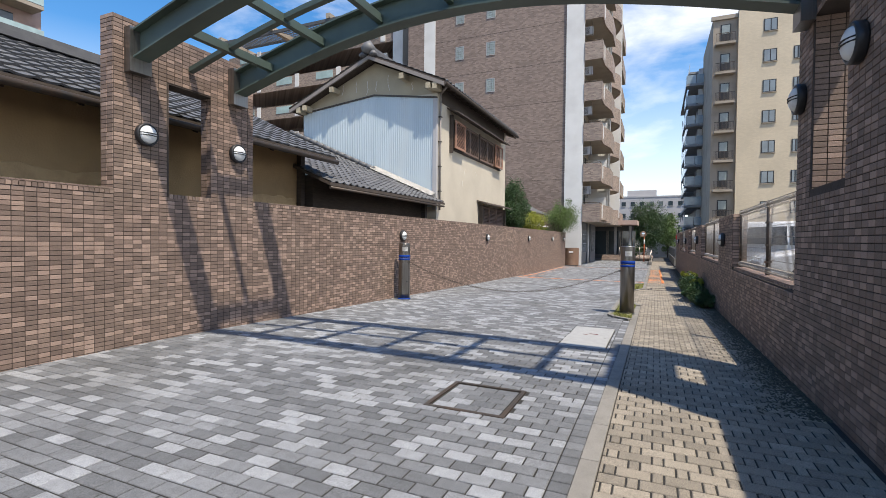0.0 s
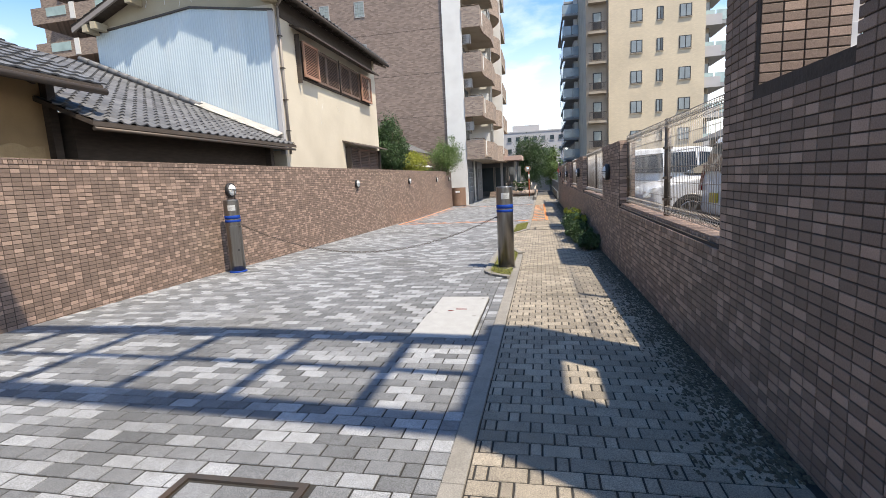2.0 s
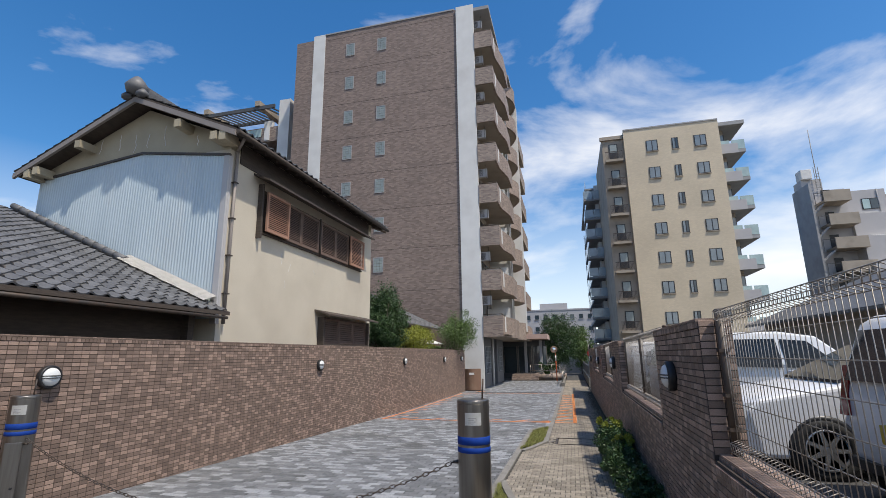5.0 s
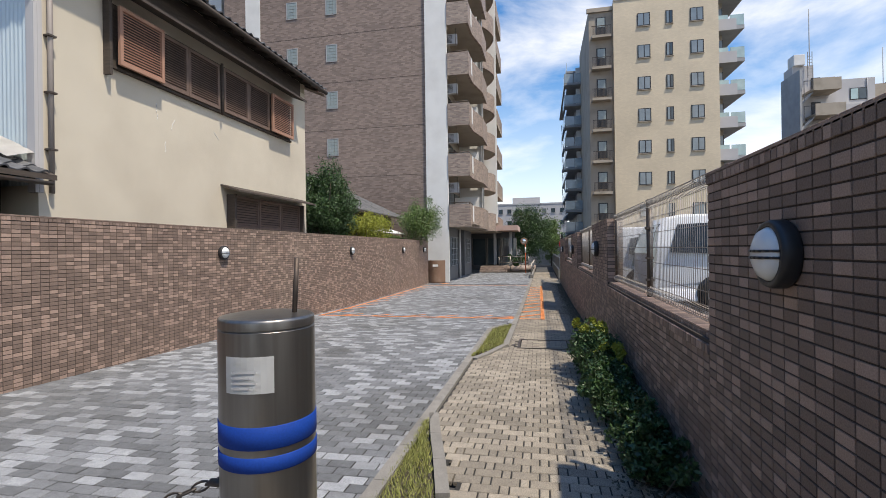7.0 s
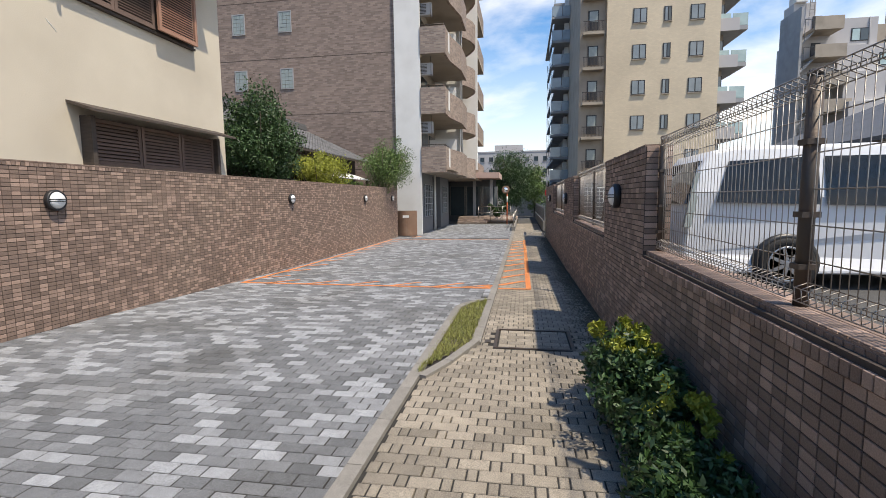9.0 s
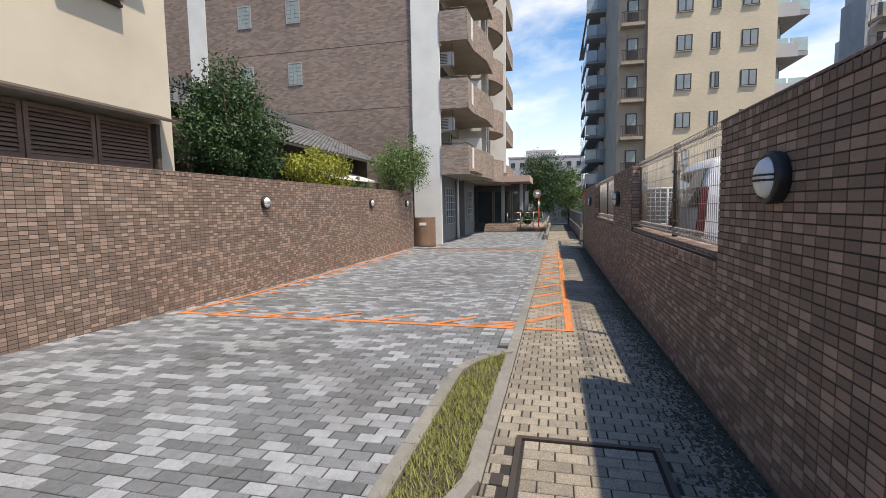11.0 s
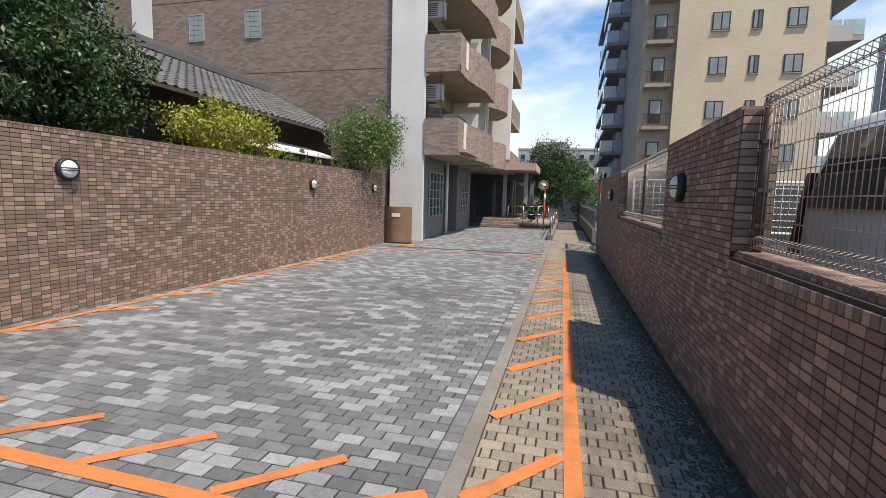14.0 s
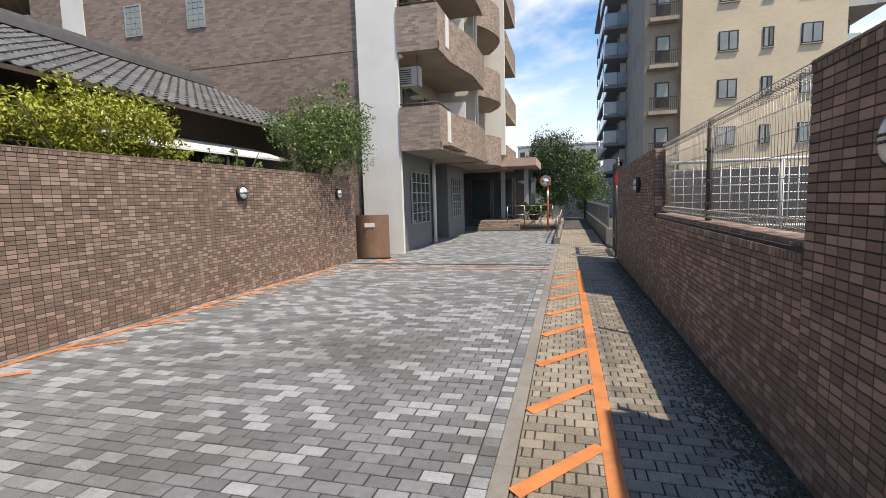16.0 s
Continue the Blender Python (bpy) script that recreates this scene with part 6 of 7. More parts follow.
def kei_van():
    H, L = 1.72, 3.4
    prof = [(0.0, 0.42), (0.02, 0.95), (0.10, 1.3), (0.22, 1.62), (0.34, 1.70), (1.2, 1.72), (2.3, 1.66), (2.62, 1.52), (2.95, 1.02), (3.32, 0.88), (3.4, 0.6), (3.38, 0.3), (3.2, 0.2), (0.3, 0.2), (0.04, 0.28)]
    gl = [[(0.42, 1.12), (0.46, 1.5), (1.15, 1.55), (1.2, 1.1)], [(1.28, 1.1), (1.26, 1.55), (2.0, 1.54), (2.05, 1.06)], [(2.12, 1.05), (2.08, 1.53), (2.4, 1.48), (2.78, 1.03)]]
    h, P, g = car("kei_van", 2.95, 11.72, False, L, 1.48, H, prof, "white kei van with its tail to the fence", gl, axles=(0.13, 0.86), wheel_r=0.29)
    end_pane(h, P, [(0.05, 1.08, -0.82), (0.05, 1.08, 0.82), (0.2, 1.56, 0.8), (0.2, 1.56, -0.8)], M["carglass"], "rear_window", "dark rear window with a wiper")
    for s in (-1, 1):
        end_pane(h, P, [(0.02, 0.74, s * 0.8), (0.02, 0.74, s * 1.0), (0.1, 1.22, s * 1.0), (0.1, 1.22, s * 0.84)], M["redlens"], "tail_light", "red tail light")
    end_pane(h, P, [(0.01, 0.56, -0.28), (0.01, 0.56, 0.1), (0.01, 0.72, 0.1), (0.01, 0.72, -0.28)], M["yellow"], "number_plate", "yellow number plate")
    end_pane(h, P, [(0.01, 0.27, -0.95), (0.01, 0.27, 0.95), (0.01, 0.36, 0.95), (0.01, 0.36, -0.95)], M["carblack"], "bumper_trim")
    for u in (1.2, 2.0):
        bm = box(bmesh.new(), 2.95 + u - 0.22, 2.95 + u - 0.04, 11.72 - 0.765, 11.72 - 0.735, g + 0.98, g + 1.01, 0.006)
        part("door_handle", bm, M["carwhite"], h)


M["yellow"] = material("yellow_plate", (0.6, 0.45, 0.03), 0.5)
kei_van()


def saloon():
    H, L = 1.5, 4.4
    prof = [(0.0, 0.4), (0.03, 0.66), (0.25, 0.84), (1.1, 0.99), (1.95, 1.42), (2.5, 1.49), (3.2, 1.45), (3.9, 1.12), (4.3, 1.02), (4.4, 0.6), (4.36, 0.3), (4.1, 0.2), (0.25, 0.2), (0.04, 0.26)]
    gl = [[(1.3, 1.0), (1.98, 1.36), (2.5, 1.42), (2.5, 1.0)], [(2.58, 1.0), (2.58, 1.42), (3.1, 1.39), (3.55, 1.08)]]
    h, P, g = car("saloon_car", 2.1, 13.75, False, L, 1.75, H, prof, "white saloon car with its bonnet to the fence", gl, axles=(0.19, 0.80))
    for s in (-1, 1):
        end_pane(h, P, [(0.04, 0.62, s * 0.7), (0.04, 0.62, s * 0.97), (0.2, 0.8, s * 0.97), (0.16, 0.76, s * 0.7)], M["lampglass"], "headlight", "clear headlight")
    end_pane(h, P, [(0.02, 0.36, -0.6), (0.02, 0.36, 0.6), (0.03, 0.55, 0.6), (0.03, 0.55, -0.6)], M["carblack"], "grille")
    bm = bmesh.new()
    slab(bm, P(1.12, 1.02, -1) + Vector((0, 0.12, 0.02)), P(1.12, 1.02, 1) + Vector((0, -0.12, 0.02)), P(1.92, 1.42, 1) + Vector((0, -0.06, 0.015)), P(1.92, 1.42, -1) + Vector((0, 0.06, 0.015)), 0.03)
    part("windscreen", bm, M["carglass"], h, "raked dark windscreen")
    for s in (-1, 1):
        part("door_mirror", box(bmesh.new(), 3.35, 3.53, 13.75 + s * 0.88 - 0.1, 13.75 + s * 0.88 + 0.1, g + 0.96, g + 1.1, 0.03), M["carwhite"], h)


saloon()


def minivan():
    H, L = 1.84, 4.7
    prof = [(0.0, 0.45), (0.03, 1.0), (0.18, 1.55), (0.34, 1.78), (0.6, 1.83), (2.6, 1.84), (3.3, 1.72), (3.9, 1.15), (4.55, 0.95), (4.7, 0.6), (4.68, 0.3), (4.4, 0.2), (0.3, 0.2), (0.04, 0.3)]
    gl = [[(0.36, 1.12), (0.52, 1.64), (1.55, 1.68), (1.55, 1.08)], [(1.62, 1.08), (1.62, 1.68), (2.5, 1.68), (2.55, 1.05)], [(2.62, 1.05), (2.58, 1.67), (3.1, 1.62), (3.65, 1.05)]]
    h, P, g = car("minivan", 2.25, 19.65, False, L, 1.72, H, prof, "white minivan with its tail to the fence", gl, axles=(0.26, 0.84), wheel_r=0.33)
    end_pane(h, P, [(0.06, 1.1, -0.86), (0.06, 1.1, 0.86), (0.26, 1.66, 0.84), (0.26, 1.66, -0.84)], M["carglass"], "rear_window", "dark rear window")
    for s in (-1, 1):
        end_pane(h, P, [(0.03, 0.8, s * 0.9), (0.03, 0.8, s * 0.99), (0.18, 1.5, s * 0.99), (0.18, 1.5, s * 0.92)], M["blockglass"], "tail_light", "clear-lensed tail light")


minivan()


def boxy_suv():
    H, L = 1.8, 3.9
    prof = [(0.0, 0.5), (0.02, 1.0), (0.1, 1.45), (0.2, 1.72), (0.36, 1.79), (2.3, 1.8), (2.6, 1.66), (2.95, 1.1), (3.75, 1.0), (3.9, 0.65), (3.88, 0.35), (3.6, 0.26), (0.3, 0.26), (0.04, 0.34)]
    gl = [[(0.45, 1.12), (0.5, 1.5), (1.0, 1.6), (1.3, 1.6), (1.35, 1.08), (0.7, 1.04)], [(1.45, 1.08), (1.42, 1.6), (2.3, 1.58), (2.7, 1.08)]]
    h, P, g = car("boxy_suv", 1.98, 22.8, False, L, 1.7, H, prof, "white boxy off-road car with its tail to the fence", gl, axles=(0.2, 0.82), wheel_r=0.36)
    end_pane(h, P, [(0.04, 1.08, -0.8), (0.04, 1.08, 0.8), (0.16, 1.62, 0.78), (0.16, 1.62, -0.8)], M["carglass"], "rear_window", "dark rear window")
    for s in (-1, 1):
        end_pane(h, P, [(0.02, 0.7, s * 0.9), (0.02, 0.7, s * 1.0), (0.08, 1.35, s * 1.0), (0.08, 1.35, s * 0.92)], M["darkred"], "tail_light", "dark red tail light")


M["darkred"] = material("dark_red_lens", (0.1, 0.008, 0.01), 0.2)
boxy_suv()

# white mesh barrier in the car park
bar = thing("pipe_barrier", (4.0, 31.5, 0.14), "white painted mesh barrier in the car park", "barrier")
for x in (1.75, 3.6, 5.5):
    part("post", tube(bmesh.new(), (x, 31.5, 0.11), (x, 31.5, 1.78), 0.032, 8), M["white"], bar)
for z in (0.6, 1.75):
    part("rail", tube(bmesh.new(), (1.75, 31.5, z), (5.5, 31.5, z), 0.03, 8), M["white"], bar)
bm = bmesh.new()
for k in range(1, 25):
    tube(bm, (1.75 + k * 0.15, 31.5, 0.6), (1.75 + k * 0.15, 31.5, 1.75), 0.01, 4)
for k in range(1, 8):
    tube(bm, (1.75, 31.5, 0.6 + k * 0.144), (5.5, 31.5, 0.6 + k * 0.144), 0.01, 4)
part("mesh_panel", bm, M["white"], bar)

solid("boundary_wall", boxes((1.7, 9.6, 37.6, 37.85, -0.5, 1.9)), M["darkgrey"], "dark grey boundary wall at the car park's end", "wall", kind="structure")

# low roof beyond the car park
shed = thing("car_park_house", (13, 30, -0.4), "low house with grey tiled hip roof beyond the car park", "house")
part("wall", boxes((10.5, 20, 24, 36, -0.5, 3.0)), M["beige"], shed)
bm = bmesh.new()
slab(bm, (9.8, 23.2, 3.0), (9.8, 36.8, 3.0), (14.5, 33, 5.2), (14.5, 27, 5.2), 0.12)
slab(bm, (9.8, 23.2, 3.0), (14.5, 27, 5.2), (16, 27, 5.2), (20.8, 23.2, 3.0), 0.12)
part("roof", bm, M["rooftile"], shed, "grey tiled roof")

# ---- plants ----


def leaf_cloud(centre, radii, count, size, seed):
    """Leaves scattered through clumps inside an uneven ellipsoid."""
    rng = random.Random(seed)
    vs, fs = [], []
    clumps = []
    for _ in range(max(8, count // 130)):
        while True:
            p = Vector((rng.uniform(-1, 1), rng.uniform(-1, 1), rng.uniform(-1, 1)))
            if p.length < 1:
                break
        p = p * (0.55 + 0.45 * rng.random()) / max(p.length, 0.35) * max(p.length, 0.5)
        clumps.append((Vector((p.x * radii[0], p.y * radii[1], p.z * radii[2])), rng.uniform(0.14, 0.3) * min(radii) * 1.5))
    for _ in range(count):
        c, r = rng.choice(clumps)
        d = Vector((rng.gauss(0, 1), rng.gauss(0, 1), rng.gauss(0, 0.8)))
        d = d.normalized() * r * rng.random() ** 0.4
        p = Vector(centre) + c + d
        n = Vector((rng.gauss(0, 1), rng.gauss(0, 1), rng.gauss(0.5, 0.8))).normalized()
        t = n.orthogonal().normalized()
        t = (t + n.cross(t) * rng.uniform(-2, 2)).normalized()
        b = n.cross(t)
        s = size * rng.uniform(0.6, 1.3)
        k = len(vs)
        vs += [tuple(p - t * s), tuple(p + b * s * 0.42 - n * s * 0.1), tuple(p + t * s - n * s * 0.25), tuple(p - b * s * 0.42 - n * s * 0.1)]
        fs.append((k, k + 1, k + 2, k + 3))
    return vs, fs


def shrub(name, base, centre, radii, count, size, mat, label, seed, category="shrub", limbs=6):
    h = thing(name, base, label, category)
    rng = random.Random(seed)
    bm = bmesh.new()
    b, c = Vector(base), Vector(centre)
    fork = b.lerp(c, 0.55)
    tube(bm, b, fork, 0.06, 8, 0.04)
    part("trunk", bm, M["bark"], h)
    for k in range(limbs):
        a = k / limbs * math.tau + rng.uniform(-0.3, 0.3)
        tip = c + Vector((math.cos(a) * radii[0] * 0.75, math.sin(a) * radii[1] * 0.75, radii[2] * rng.uniform(0.0, 0.8)))
        part("limb", tube(bmesh.new(), fork, tip, 0.028, 6, 0.008), M["bark"], h)
    vs, fs = leaf_cloud(centre, radii, count, size, seed)
    ob = new("crown", raw_mesh("crown", vs, fs, M[mat]))
    ob.parent, ob.matrix_parent_inverse = h, h.matrix_basis.inverted()
    tagged(ob, kind="stuff")
    return h


shrub("camellia_tree", (-6.9, 24.2, -0.4), (-6.7, 24.15, 3.0), (0.95, 1.85, 1.5), 24000, 0.042, "leaf", "dense dark green evergreen tree behind the wall", 3, "tree")
shrub("yellow_shrub", (-6.8, 27.6, -0.4), (-6.5, 27.4, 2.35), (0.8, 1.8, 0.75), 12000, 0.036, "leaf2", "yellow-green leafy shrub above the wall", 4)
shrub("fern_shrub", (-6.7, 30.2, -0.4), (-6.5, 30.2, 2.05), (0.5, 1.1, 0.35), 1800, 0.035, "leaf3", "low green shrub above the wall", 14)
shrub("maple_tree", (-6.5, 33.1, -0.4), (-5.75, 32.9, 2.85), (1.15, 1.9, 1.2), 14000, 0.042, "leaf3", "feathery green tree overhanging the wall", 5, "tree", 9)
shrub("lane_end_tree", (-1.2, 53.5, -0.4), (-1.0, 53.5, 2.9), (2.3, 1.9, 3.1), 26000, 0.07, "leaf", "dark green tree at the end of the lane", 6, "tree", 10)
shrub("lane_end_tree", (1.2, 57.5, -0.4), (1.2, 57.5, 2.3), (1.6, 2.0, 2.6), 9000, 0.085, "leaf3", "green tree at the end of the lane", 7, "tree", 8)


def ground_bush(name, y0, y1, x, h, w, count, mat, seed, label, size=0.042, lift=0.0):
    yc = (y0 + y1) / 2
    t = thing(name, (x, yc, gz(yc)), label, "shrub", "bushes along the wall")
    vs, fs = leaf_cloud((x, yc, gz(yc) + lift + h * 0.5), (w, (y1 - y0) / 2, h * 0.5), count, size, seed)
    vs = [(min(a, XR - 0.01), b, max(c, gz(b) + 0.004)) for a, b, c in vs]
    ob = new("foliage", raw_mesh("foliage", vs, fs, M[mat]))
    ob.parent, ob.matrix_parent_inverse = t, t.matrix_basis.inverted()
    tagged(ob, kind="stuff")
    rng = random.Random(seed)
    for k in range(5):
        a = rng.uniform(y0 + 0.2, y1 - 0.2)
        part("stem", tube(bmesh.new(), (x, a, gz(a) - 0.01), (x + rng.uniform(-0.15, 0.1), a + rng.uniform(-0.2, 0.2), gz(a) + h * 0.5), 0.008, 5, 0.003), M["bark"], t)


ground_bush("wall_bush", 12.1, 14.2, 1.0, 0.36, 0.25, 15000, "leaf", 24, "low dark leafy bush at the wall's foot", 0.024)
ground_bush("wall_bush", 13.4, 15.5, 0.92, 0.46, 0.32, 21000, "leaf", 21, "dark leafy bush growing from the wall's foot", 0.025)
ground_bush("wall_bush", 14.6, 16.3, 0.92, 0.66, 0.31, 16000, "leaf", 22, "bush with yellow-green tips at the wall's foot", 0.024)
ground_bush("tip_bush", 15.1, 16.2, 0.88, 0.3, 0.24, 1800, "leaf2", 23, "yellow-green young shoots above the bush", 0.026, 0.46)
ground_bush("tip_bush", 14.2, 15.2, 1.02, 0.26, 0.19, 1800, "leaf2", 26, "small yellow-green bush against the wall", 0.02, 0.3)
ground_bush("wall_weed", 16.7, 16.95, 1.17, 0.55, 0.06, 130, "leaf3", 27, "thin green weed growing at the wall's foot", 0.035)

# ---- markings and covers ----
tape = thing("tape_marking", (-2.5, 26, gz(26)), "orange tape rectangle with hatching on the paving", "road marking")


def stripe(xa, ya, xb, yb, w=0.1):
    a, b = Vector((xa, ya, 0)), Vector((xb, yb, 0))
    d = b - a
    n = max(1, int(d.length / 0.5))
    side = Vector((-d.y, d.x, 0)).normalized() * w / 2
    bm = bmesh.new()
    rows = []
    for k in range(n + 1):
        p = a + d * k / n
        rows.append([bm.verts.new((q.x, q.y, gz(q.y) + (0.017 if KERB0 - 0.02 < q.x < KERB1 + 0.02 else 0.006))) for q in (p + side, p - side)])
    for r, s in zip(rows, rows[1:]):
        bm.faces.new((r[0], r[1], s[1], s[0]))
    bmesh.ops.solidify(bm, geom=bm.faces[:], thickness=0.0015)
    bmesh.ops.recalc_face_normals(bm, faces=bm.faces[:])
    part("tape_strip", bm, M["orange"], tape)


stripe(-5.55, 21.06, KERB0 - 0.02, 20.98)
stripe(KERB1 + 0.02, 20.98, 0.34, 20.98)
stripe(0.29, 21.04, 0.24, 32.6)
stripe(-5.5, 21.1, -5.55, 32.6)
stripe(-5.5, 32.65, KERB0 - 0.02, 32.65)
stripe(-5.0, 33.9, -4.6, 34.3, 0.25)
for k in range(11):
    y = 21.35 + k * 1.0
    stripe(KERB1 + 0.03, y, 0.22, y + 0.6, 0.09)
stripe(-0.95, 21.05, KERB0 - 0.05, 21.35, 0.09)
for k in range(6):
    x = -5.0 + k * 0.88
    stripe(x, 21.05, x + 0.5, 21.55, 0.085)
for k in range(10):
    y = 21.7 + k * 1.05
    stripe(-5.48, y, -5.02, y + 0.45, 0.085)


PATH_HOLE = (-0.13, 0.74, 17.22, 17.98)


def manhole(hole, n, m, mat, rise=0.0):
    x0, x1, y0, y1 = hole
    z = gz((y0 + y1) / 2) + rise
    h = thing("manhole_cover", (x0, y0, z), "square paved manhole cover in a dark steel frame", "manhole cover")
    fr = boxes((x0, x1, y0, y0 + 0.035, z - 0.03, z + 0.007), (x0, x1, y1 - 0.035, y1, z - 0.03, z + 0.007), (x0, x0 + 0.035, y0 + 0.035, y1 - 0.035, z - 0.03, z + 0.007), (x1 - 0.035, x1, y0 + 0.035, y1 - 0.035, z - 0.03, z + 0.007))
    part("frame", fr, M["iron"], h, "dark steel frame")
    part("tray", boxes((x0 + 0.045, x1 - 0.045, y0 + 0.045, y1 - 0.045, z - 0.03, z - 0.008)), M["joint"], h)
    for i in range(m):
        for k in range(n + (i % 2)):
            w = (x1 - x0 - 0.1) / n
            a = x0 + 0.05 + (k - (i % 2) * 0.5) * w
            b = min(a + w, x1 - 0.05)
            a = max(a, x0 + 0.05)
            c = y0 + 0.05 + (y1 - y0 - 0.1) / m * i
            v, f = [], []
            block(v, f, a + 0.004, b - 0.004, c + 0.004, c + (y1 - y0 - 0.1) / m - 0.004, z)
            ob = new("paver", raw_mesh("paver", v, f, mat))
            ob.parent, ob.matrix_parent_inverse = h, h.matrix_basis.inverted()


manhole(HOLES[0], 3, 5, M["paver"])
manhole(PATH_HOLE, 4, 6, M["tan"], 0.003)


def pale_cover():
    x0, x1, y0, y1 = HOLES[1]
    h = thing("inspection_cover", (x0, y0, gz(7.6)), "pale concrete inspection cover with faded red marks", "manhole cover")
    m = (y0 + y1) / 2
    for a, b in ((y0, m), (m, y1)):
        z = gz((a + b) / 2)
        s = part("slab", box(bmesh.new(), x0 + 0.01, x1 - 0.01, a + 0.006, b - 0.006, z - 0.045, z + 0.012, 0.004), M["cover"], h)
        for q in ((x0 + 0.06, a + 0.08), (x1 - 0.09, b - 0.1)):
            part("lifting_slot", boxes((q[0], q[0] + 0.035, q[1], q[1] + 0.012, z + 0.005, z + 0.013)), M["iron"], s)
    part("red_mark", boxes((x0 + 0.28, x0 + 0.4, m + 0.2, m + 0.22, gz(m + 0.2) - 0.02, gz(m + 0.2) + 0.013), (x0 + 0.2, x0 + 0.26, m + 0.14, m + 0.15, gz(m + 0.2) - 0.02, gz(m + 0.2) + 0.013)), M["redlens"], h)


pale_cover()
for x, y, w in ((-0.2, 17.45, 0.07), (0.72, 22.9, 0.12)):
    z = gz(y)
    t = thing("drain_cover", (x, y, z), "small dark steel drain cover in the footpath", "drain cover", "drain covers")
    part("plate", boxes((x - w / 2, x + w / 2, y - 0.05, y + 0.06, z - 0.02, z + 0.006)), M["iron"], t)
t = thing("channel_cover", (-3, 32.9, gz(32.9)), "dark slotted drain channel across the drive", "drain cover")
part("plate", boxes((-5.4, KERB0 - 0.02, 33.3, 33.42, gz(33) - 0.03, gz(33) + 0.008)), M["iron"], t)



def moss_strip():
    """Flat flakes of moss and silt lying on the footpath, thickest along the wall."""
    rng = random.Random(51)
    vs, fs = [], []
    for _ in range(26000):
        y = rng.uniform(5.0, 34.0)
        reach = 0.3 + 0.16 * noise.noise(Vector((y * 0.7, 0.0, 2.0)))
        x = XR - 0.012 - abs(rng.gauss(0, 1)) * reach * 0.55
        if x < 0.3:
            continue
        r = rng.uniform(0.004, 0.015)
        n, a0 = len(vs), rng.uniform(0, 2)
        z = gz(y) + rng.uniform(0.004, 0.006)
        vs.append((x, y, z + 0.002))
        for k in range(6):
            a, q = a0 + k * math.tau / 6, r * rng.uniform(0.5, 1.3)
            vs.append((min(x + q * math.cos(a), XR - 0.004), y + q * 1.6 * math.sin(a), z - 0.003))
        fs += [(n, n + 1 + k, n + 1 + (k + 1) % 6) for k in range(6)]
    ob = new("moss", raw_mesh("moss", vs, fs, M["moss"]))
    tagged(ob, "dark moss and silt along the foot of the wall", "moss", kind="stuff")


moss_strip()

# ---- the far end of the lane ----
board = thing("brown_board", (-5.35, 34.5, -0.4), "scuffed brown curved board standing against the pillar", "board")
bm = bmesh.new()
arc = [(-5.85 + 1.0 * k / 10, 34.52 - 0.18 * math.sin(math.pi * k / 10)) for k in range(11)]
for (xa, ya), (xb, yb) in zip(arc, arc[1:]):
    prism(bm, [(xa, ya), (xb, yb), (xb, yb + 0.02), (xa, ya + 0.02)], -0.4, 0.84)
bmesh.ops.remove_doubles(bm, verts=bm.verts[:], dist=0.0005)
part("sheet", bm, M["rust"], board)
part("foot", boxes((-5.85, -4.85, 34.33, 34.6, -0.41, -0.36)), M["black"], board)
part("emblem", boxes((-5.5, -5.2, 34.325, 34.335, 0.5, 0.62)), M["paper"], board, "faded pale emblem")

mir = thing("traffic_mirror", (-0.9, 45, -0.41), "round traffic mirror on an orange-red post", "mirror")
part("post", tube(bmesh.new(), (-0.9, 45, -0.42), (-0.9, 45, 1.9), 0.04, 10), M["redpole"], mir)
part("post_sleeve", tube(bmesh.new(), (-0.9, 45, 1.1), (-0.9, 45, 1.5), 0.046, 10), M["white"], mir)
mm = Matrix.Translation((-1.0, 44.93, 1.95)) @ Matrix.Rotation(radians(90), 4, "X")
part("rim", lathe(bmesh.new(), [(0.24, 0), (0.262, 0.02), (0.262, 0.06), (0.24, 0.08)], mm, 28), M["rust"], mir)
M["mirror"] = material("mirror_face", (0.75, 0.76, 0.78), 0.05, 1.0)
part("mirror_face", lathe(bmesh.new(), [(0.24, 0.06), (0.15, 0.08), (0.0, 0.09)], mm, 28), M["mirror"], mir)


def planter():
    h = thing("round_planter", (-1.9, 47.5, -0.41), "low curved brick planter at the entrance", "planter")
    bm = bmesh.new()
    lathe(bm, [(1.5, 0), (1.5, 0.45), (1.35, 0.45), (1.3, 0.4)], Matrix.Translation((-1.7, 48.2, -0.41)), 32)
    part("ring_wall", bm, M["facade2"], h)
    vs, fs = leaf_cloud((-1.6, 48.4, 0.55), (1.1, 1.0, 0.6), 1800, 0.08, 40)
    ob = new("foliage", raw_mesh("foliage", vs, fs, M["leaf"]))
    ob.parent, ob.matrix_parent_inverse = h, h.matrix_basis.inverted()
    tagged(ob, kind="stuff")


planter()


def rail(pts, z, label):
    h = thing("handrail", (*pts[0], -0.41), label, "handrail", "entrance handrails")
    for (xa, ya), (xb, yb) in zip(pts, pts[1:]):
        for dz in (0.45, 0.9):
            part("rail", tube(bmesh.new(), (xa, ya, z + dz), (xb, yb, z + dz), 0.022, 8), M["steel"], h)
    for x, y in pts:
        part("post", tube(bmesh.new(), (x, y, -0.42), (x, y, z + 0.92), 0.024, 8), M["steel"], h)


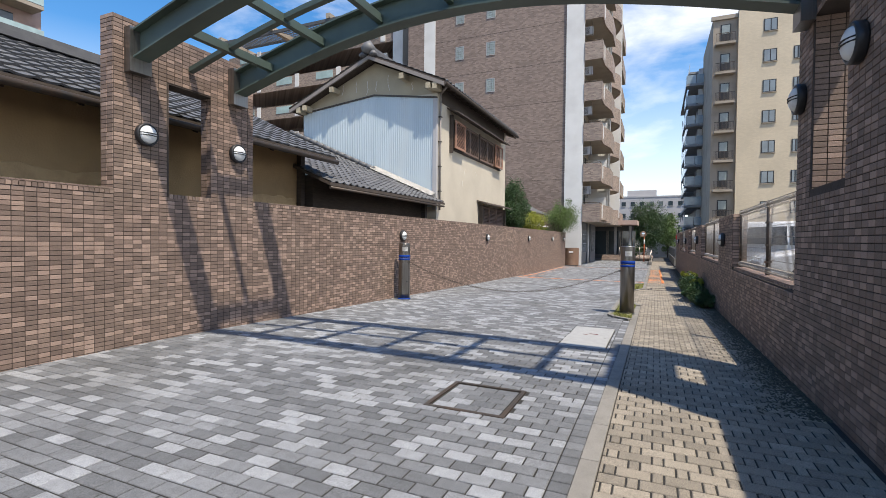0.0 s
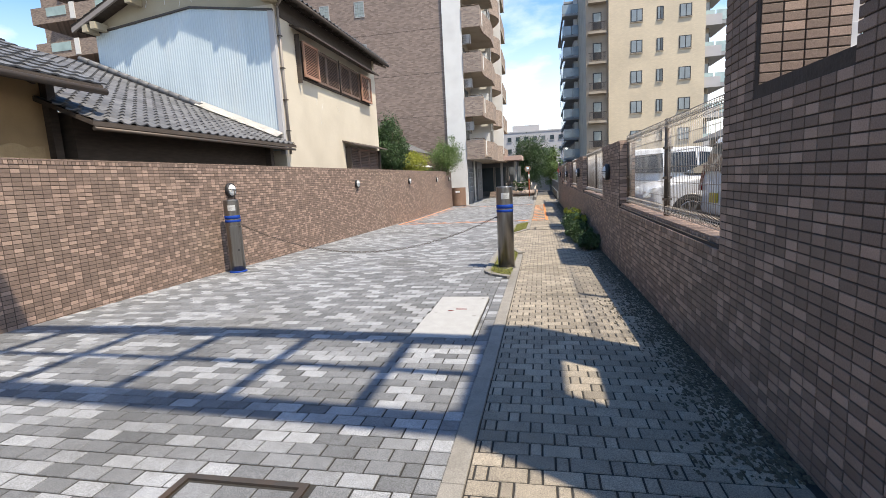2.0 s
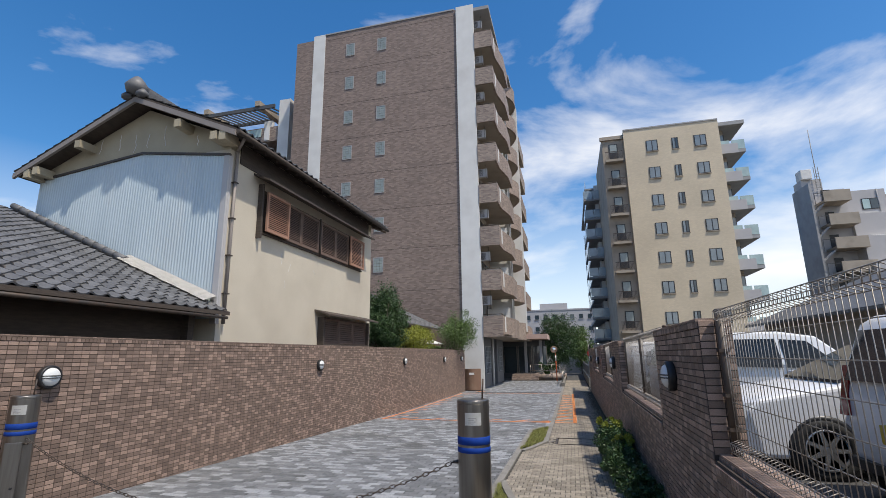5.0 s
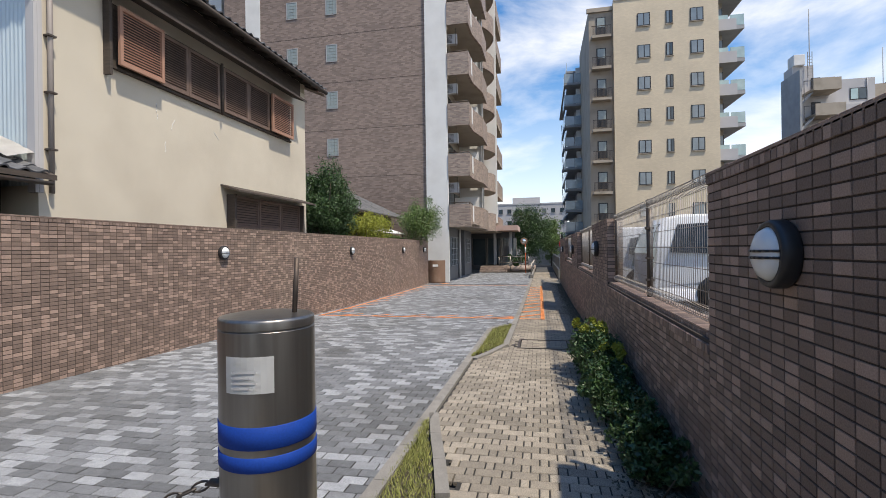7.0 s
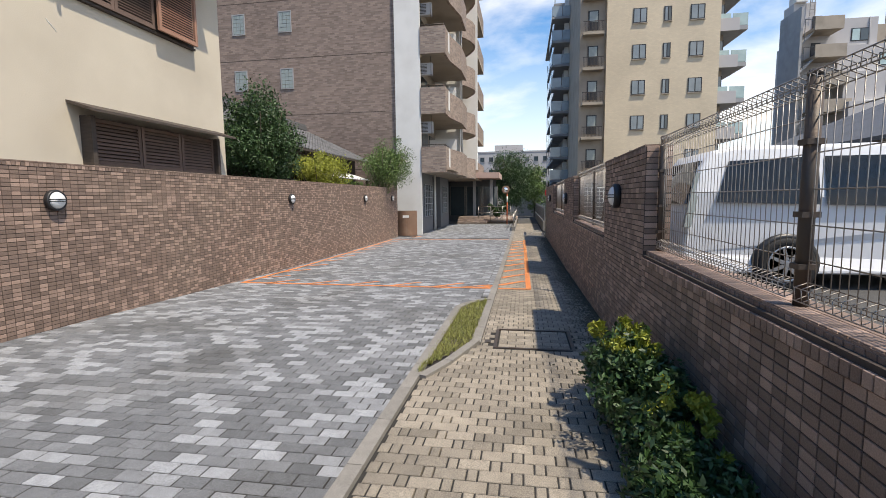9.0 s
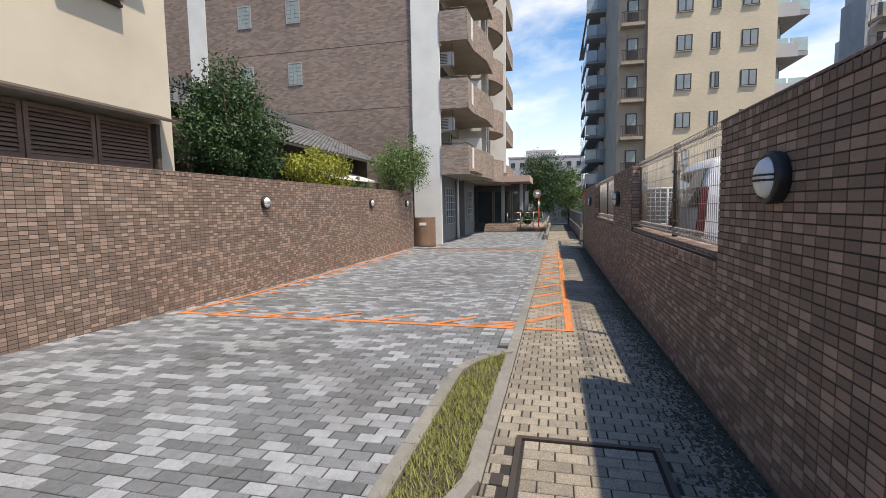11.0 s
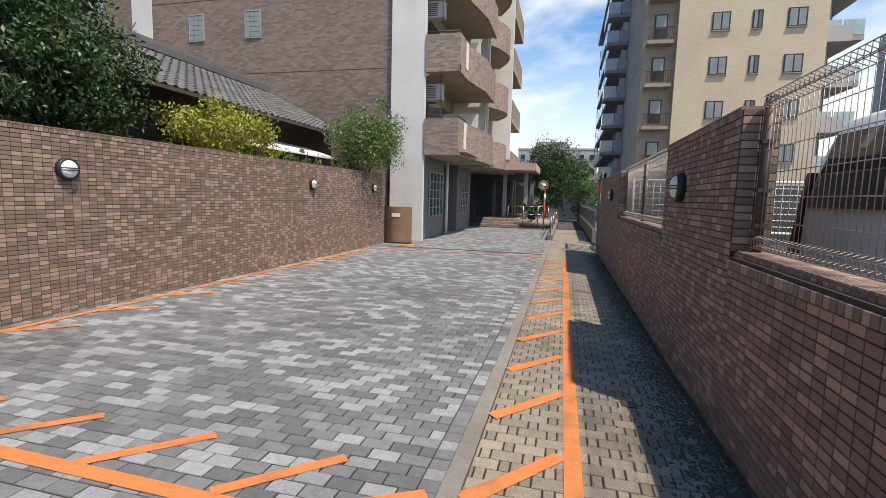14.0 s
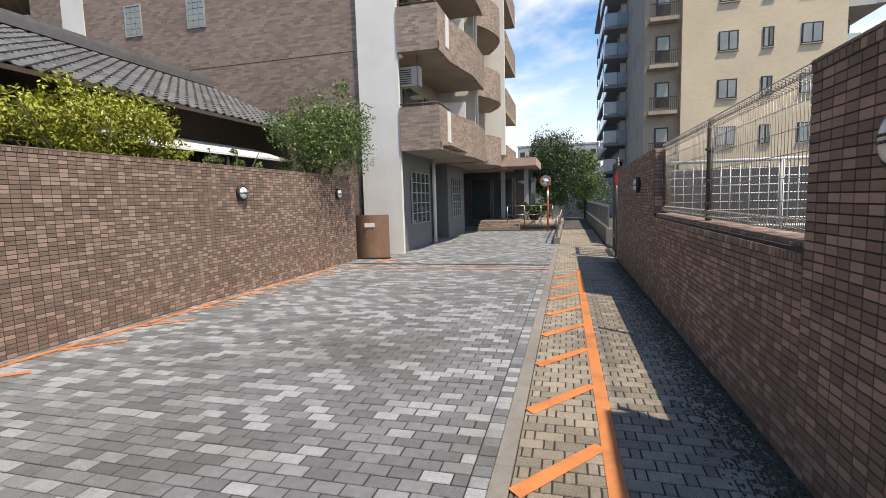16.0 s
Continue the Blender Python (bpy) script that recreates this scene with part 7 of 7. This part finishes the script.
rail([(-3.0, 46.6), (-2.1, 46.3), (-1.3, 46.5), (-0.75, 47.5)], -0.1, "steel handrail round the planter")
rail([(-0.35, 38.9), (-0.35, 42.5), (-0.35, 46), (-0.35, 50)], -0.4, "steel handrail along the footpath ramp")
part_ramp = solid("ramp_kerb", boxes((-0.45, -0.25, 38.6, 52, -0.42, -0.18)), M["kerb"], "pale concrete ramp upstand beside the footpath", "kerb", kind="structure")
low = thing("low_wall", (1.35, 46, -0.41), "low grey concrete wall with dark railing", "wall")
part("base", boxes((1.25, 1.42, 38.6, 58, -0.42, 0.1)), M["kerb"], low)
for k in range(24):
    part("baluster", boxes((1.31, 1.36, 38.8 + k * 0.8, 38.86 + k * 0.8, 0.1, 0.9)), M["midgrey"], low)
part("panel", boxes((1.32, 1.35, 38.7, 57.9, 0.2, 0.82)), M["midgrey"], low)
gate = thing("dark_gate", (1.4, 36, -0.41), "tall dark sliding gate folded at the wall's end", "gate")
for k in range(5):
    part("gate_bar", boxes((1.3, 1.38, 35.0 + k * 0.45, 35.08 + k * 0.45, -0.42, 2.1)), M["black"], gate)
part("gate_rail", boxes((1.3, 1.36, 35.0, 36.9, 1.95, 2.05), (1.3, 1.36, 35.0, 36.9, 0.0, 0.1)), M["black"], gate)
bm = bmesh.new()
arc = [(1.25, 35.0 - 0.25 * math.cos(a), 1.9 + 0.25 * math.sin(a)) for a in [k / 8 * math.pi for k in range(9)]]
for p, q in zip(arc, arc[1:]):
    tube(bm, p, q, 0.025, 8)
tube(bm, (1.25, 35.25, 1.9), (1.25, 35.25, -0.42), 0.025, 8)
part("hoop", bm, M["steel"], gate, "bent steel hoop")
sign = thing("round_sign", (1.42, 35.1, -0.41), "round red sign with pale lettering marks on the gate", "sign")
sm = Matrix.Translation((1.42, 35.0, 1.62)) @ Matrix.Rotation(radians(90), 4, "X")
part("disc", lathe(bmesh.new(), [(0.24, 0), (0.25, 0.008), (0.25, 0.02), (0.24, 0.026)], sm, 28), M["signred"], sign)
for k in range(2):
    part("text_bar", boxes((1.30, 1.54, 34.964, 34.972, 1.6 + k * 0.09, 1.64 + k * 0.09)), M["paper"], sign)
part("post", tube(bmesh.new(), (1.42, 35.03, -0.42), (1.42, 35.03, 1.85), 0.025, 8), M["black"], sign)
wend = thing("lane_end_wall", (0, 62, -0.41), "pale wall closing the lane", "wall", kind="structure")
part("panel", boxes((-12, 4.5, 62, 62.3, -0.5, 2.6)), M["grey"], wend)

# ---- pieces of the setting, last ----


def left_tiles():
    low = lambda y: gz(y) - 0.02
    t = tile_wall_raw("+x", XL, -3.0, 4.13, -0.55, LT - 0.06, low=low)
    t += tile_wall_raw("+x", XL, 4.13, 6.2, -0.55, 3.92, low=low, skip=lambda y, z: 4.81 < y < 5.47 and LT - 0.06 < z < 3.32)
    t += tile_wall_raw("+x", XL, 6.2, LEFT_END, -0.55, LT - 0.06, low=low)
    t += tile_wall_raw("-y", 4.13, XL - 0.23, XL, LT, 3.92)
    t += tile_wall_raw("+y", 4.81, XL - 0.23, XL, LT - 0.05, 3.32) + tile_wall_raw("-y", 5.47, XL - 0.23, XL, LT - 0.05, 3.32)
    # soldier course along the top
    for a, b in ((-3.0, 4.13), (4.81, 5.47), (6.2, LEFT_END)):
        t += tile_wall_raw("+x", XL, a, b, LT - 0.06, LT, tw=0.053, th=0.06, proud=0.012)
    return t


def right_tiles():
    low = lambda y: gz(y) - 0.02
    t = tile_wall_raw("-x", XR, -3.0, 4.2, -0.55, RT - 0.06, low=low)
    t += tile_wall_raw("-x", XR, 4.2, 6.25, -0.55, 3.92, low=low, skip=lambda y, z: 4.93 < y < 5.78 and RT - 0.06 < z < 3.32)
    t += tile_wall_raw("-y", 4.2, XR, XR + 0.42, -0.55, 3.92)
    t += tile_wall_raw("+y", 4.93, XR, XR + 0.42, RT - 0.05, 3.32) + tile_wall_raw("-y", 5.78, XR, XR + 0.42, RT - 0.05, 3.32)
    t += tile_wall_raw("+y", 6.25, XR, XR + 0.42, RS, 3.92)
    q = 6.25
    for a, b in OPEN + [(RIGHT_END, RIGHT_END)]:
        if a > q:
            t += tile_wall_raw("-x", XR, q, a, -0.55, RT - 0.06, low=low)
            t += tile_wall_raw("-x", XR, q, a, RT - 0.06, RT, tw=0.053, th=0.06, proud=0.012)
            if q > 6.3:
                t += tile_wall_raw("-y", q, XR, XR + 0.22, RS, RT)
        if b > a:
            t += tile_wall_raw("-x", XR, a, b, -0.55, RS - 0.11, low=low)
            t += tile_wall_raw("-x", XR, a, b, RS - 0.11, RS - 0.05, tw=0.053, th=0.06, proud=0.016)
            t += tile_wall_raw("-x", XR + 0.03, a, b, RS - 0.05, RS - 0.005, tw=0.053, th=0.045, proud=0.006)
        q = b
    return t


tiles_on(wall_left, left_tiles(), lambda y, z: 24.4 < y < 26.3 and 0.6 < z < 1.4)
tiles_on(wall_right, right_tiles(), lambda y, z: 23.2 < y < 25.0 and 0.2 < z < 1.1)
lay(drive, "paver", "paver_field", drive_blocks(), M["paver"], M["paver_i"])
lay(footpath, "paver", "paver_field", path_blocks(), M["tan"], M["tan_i"])
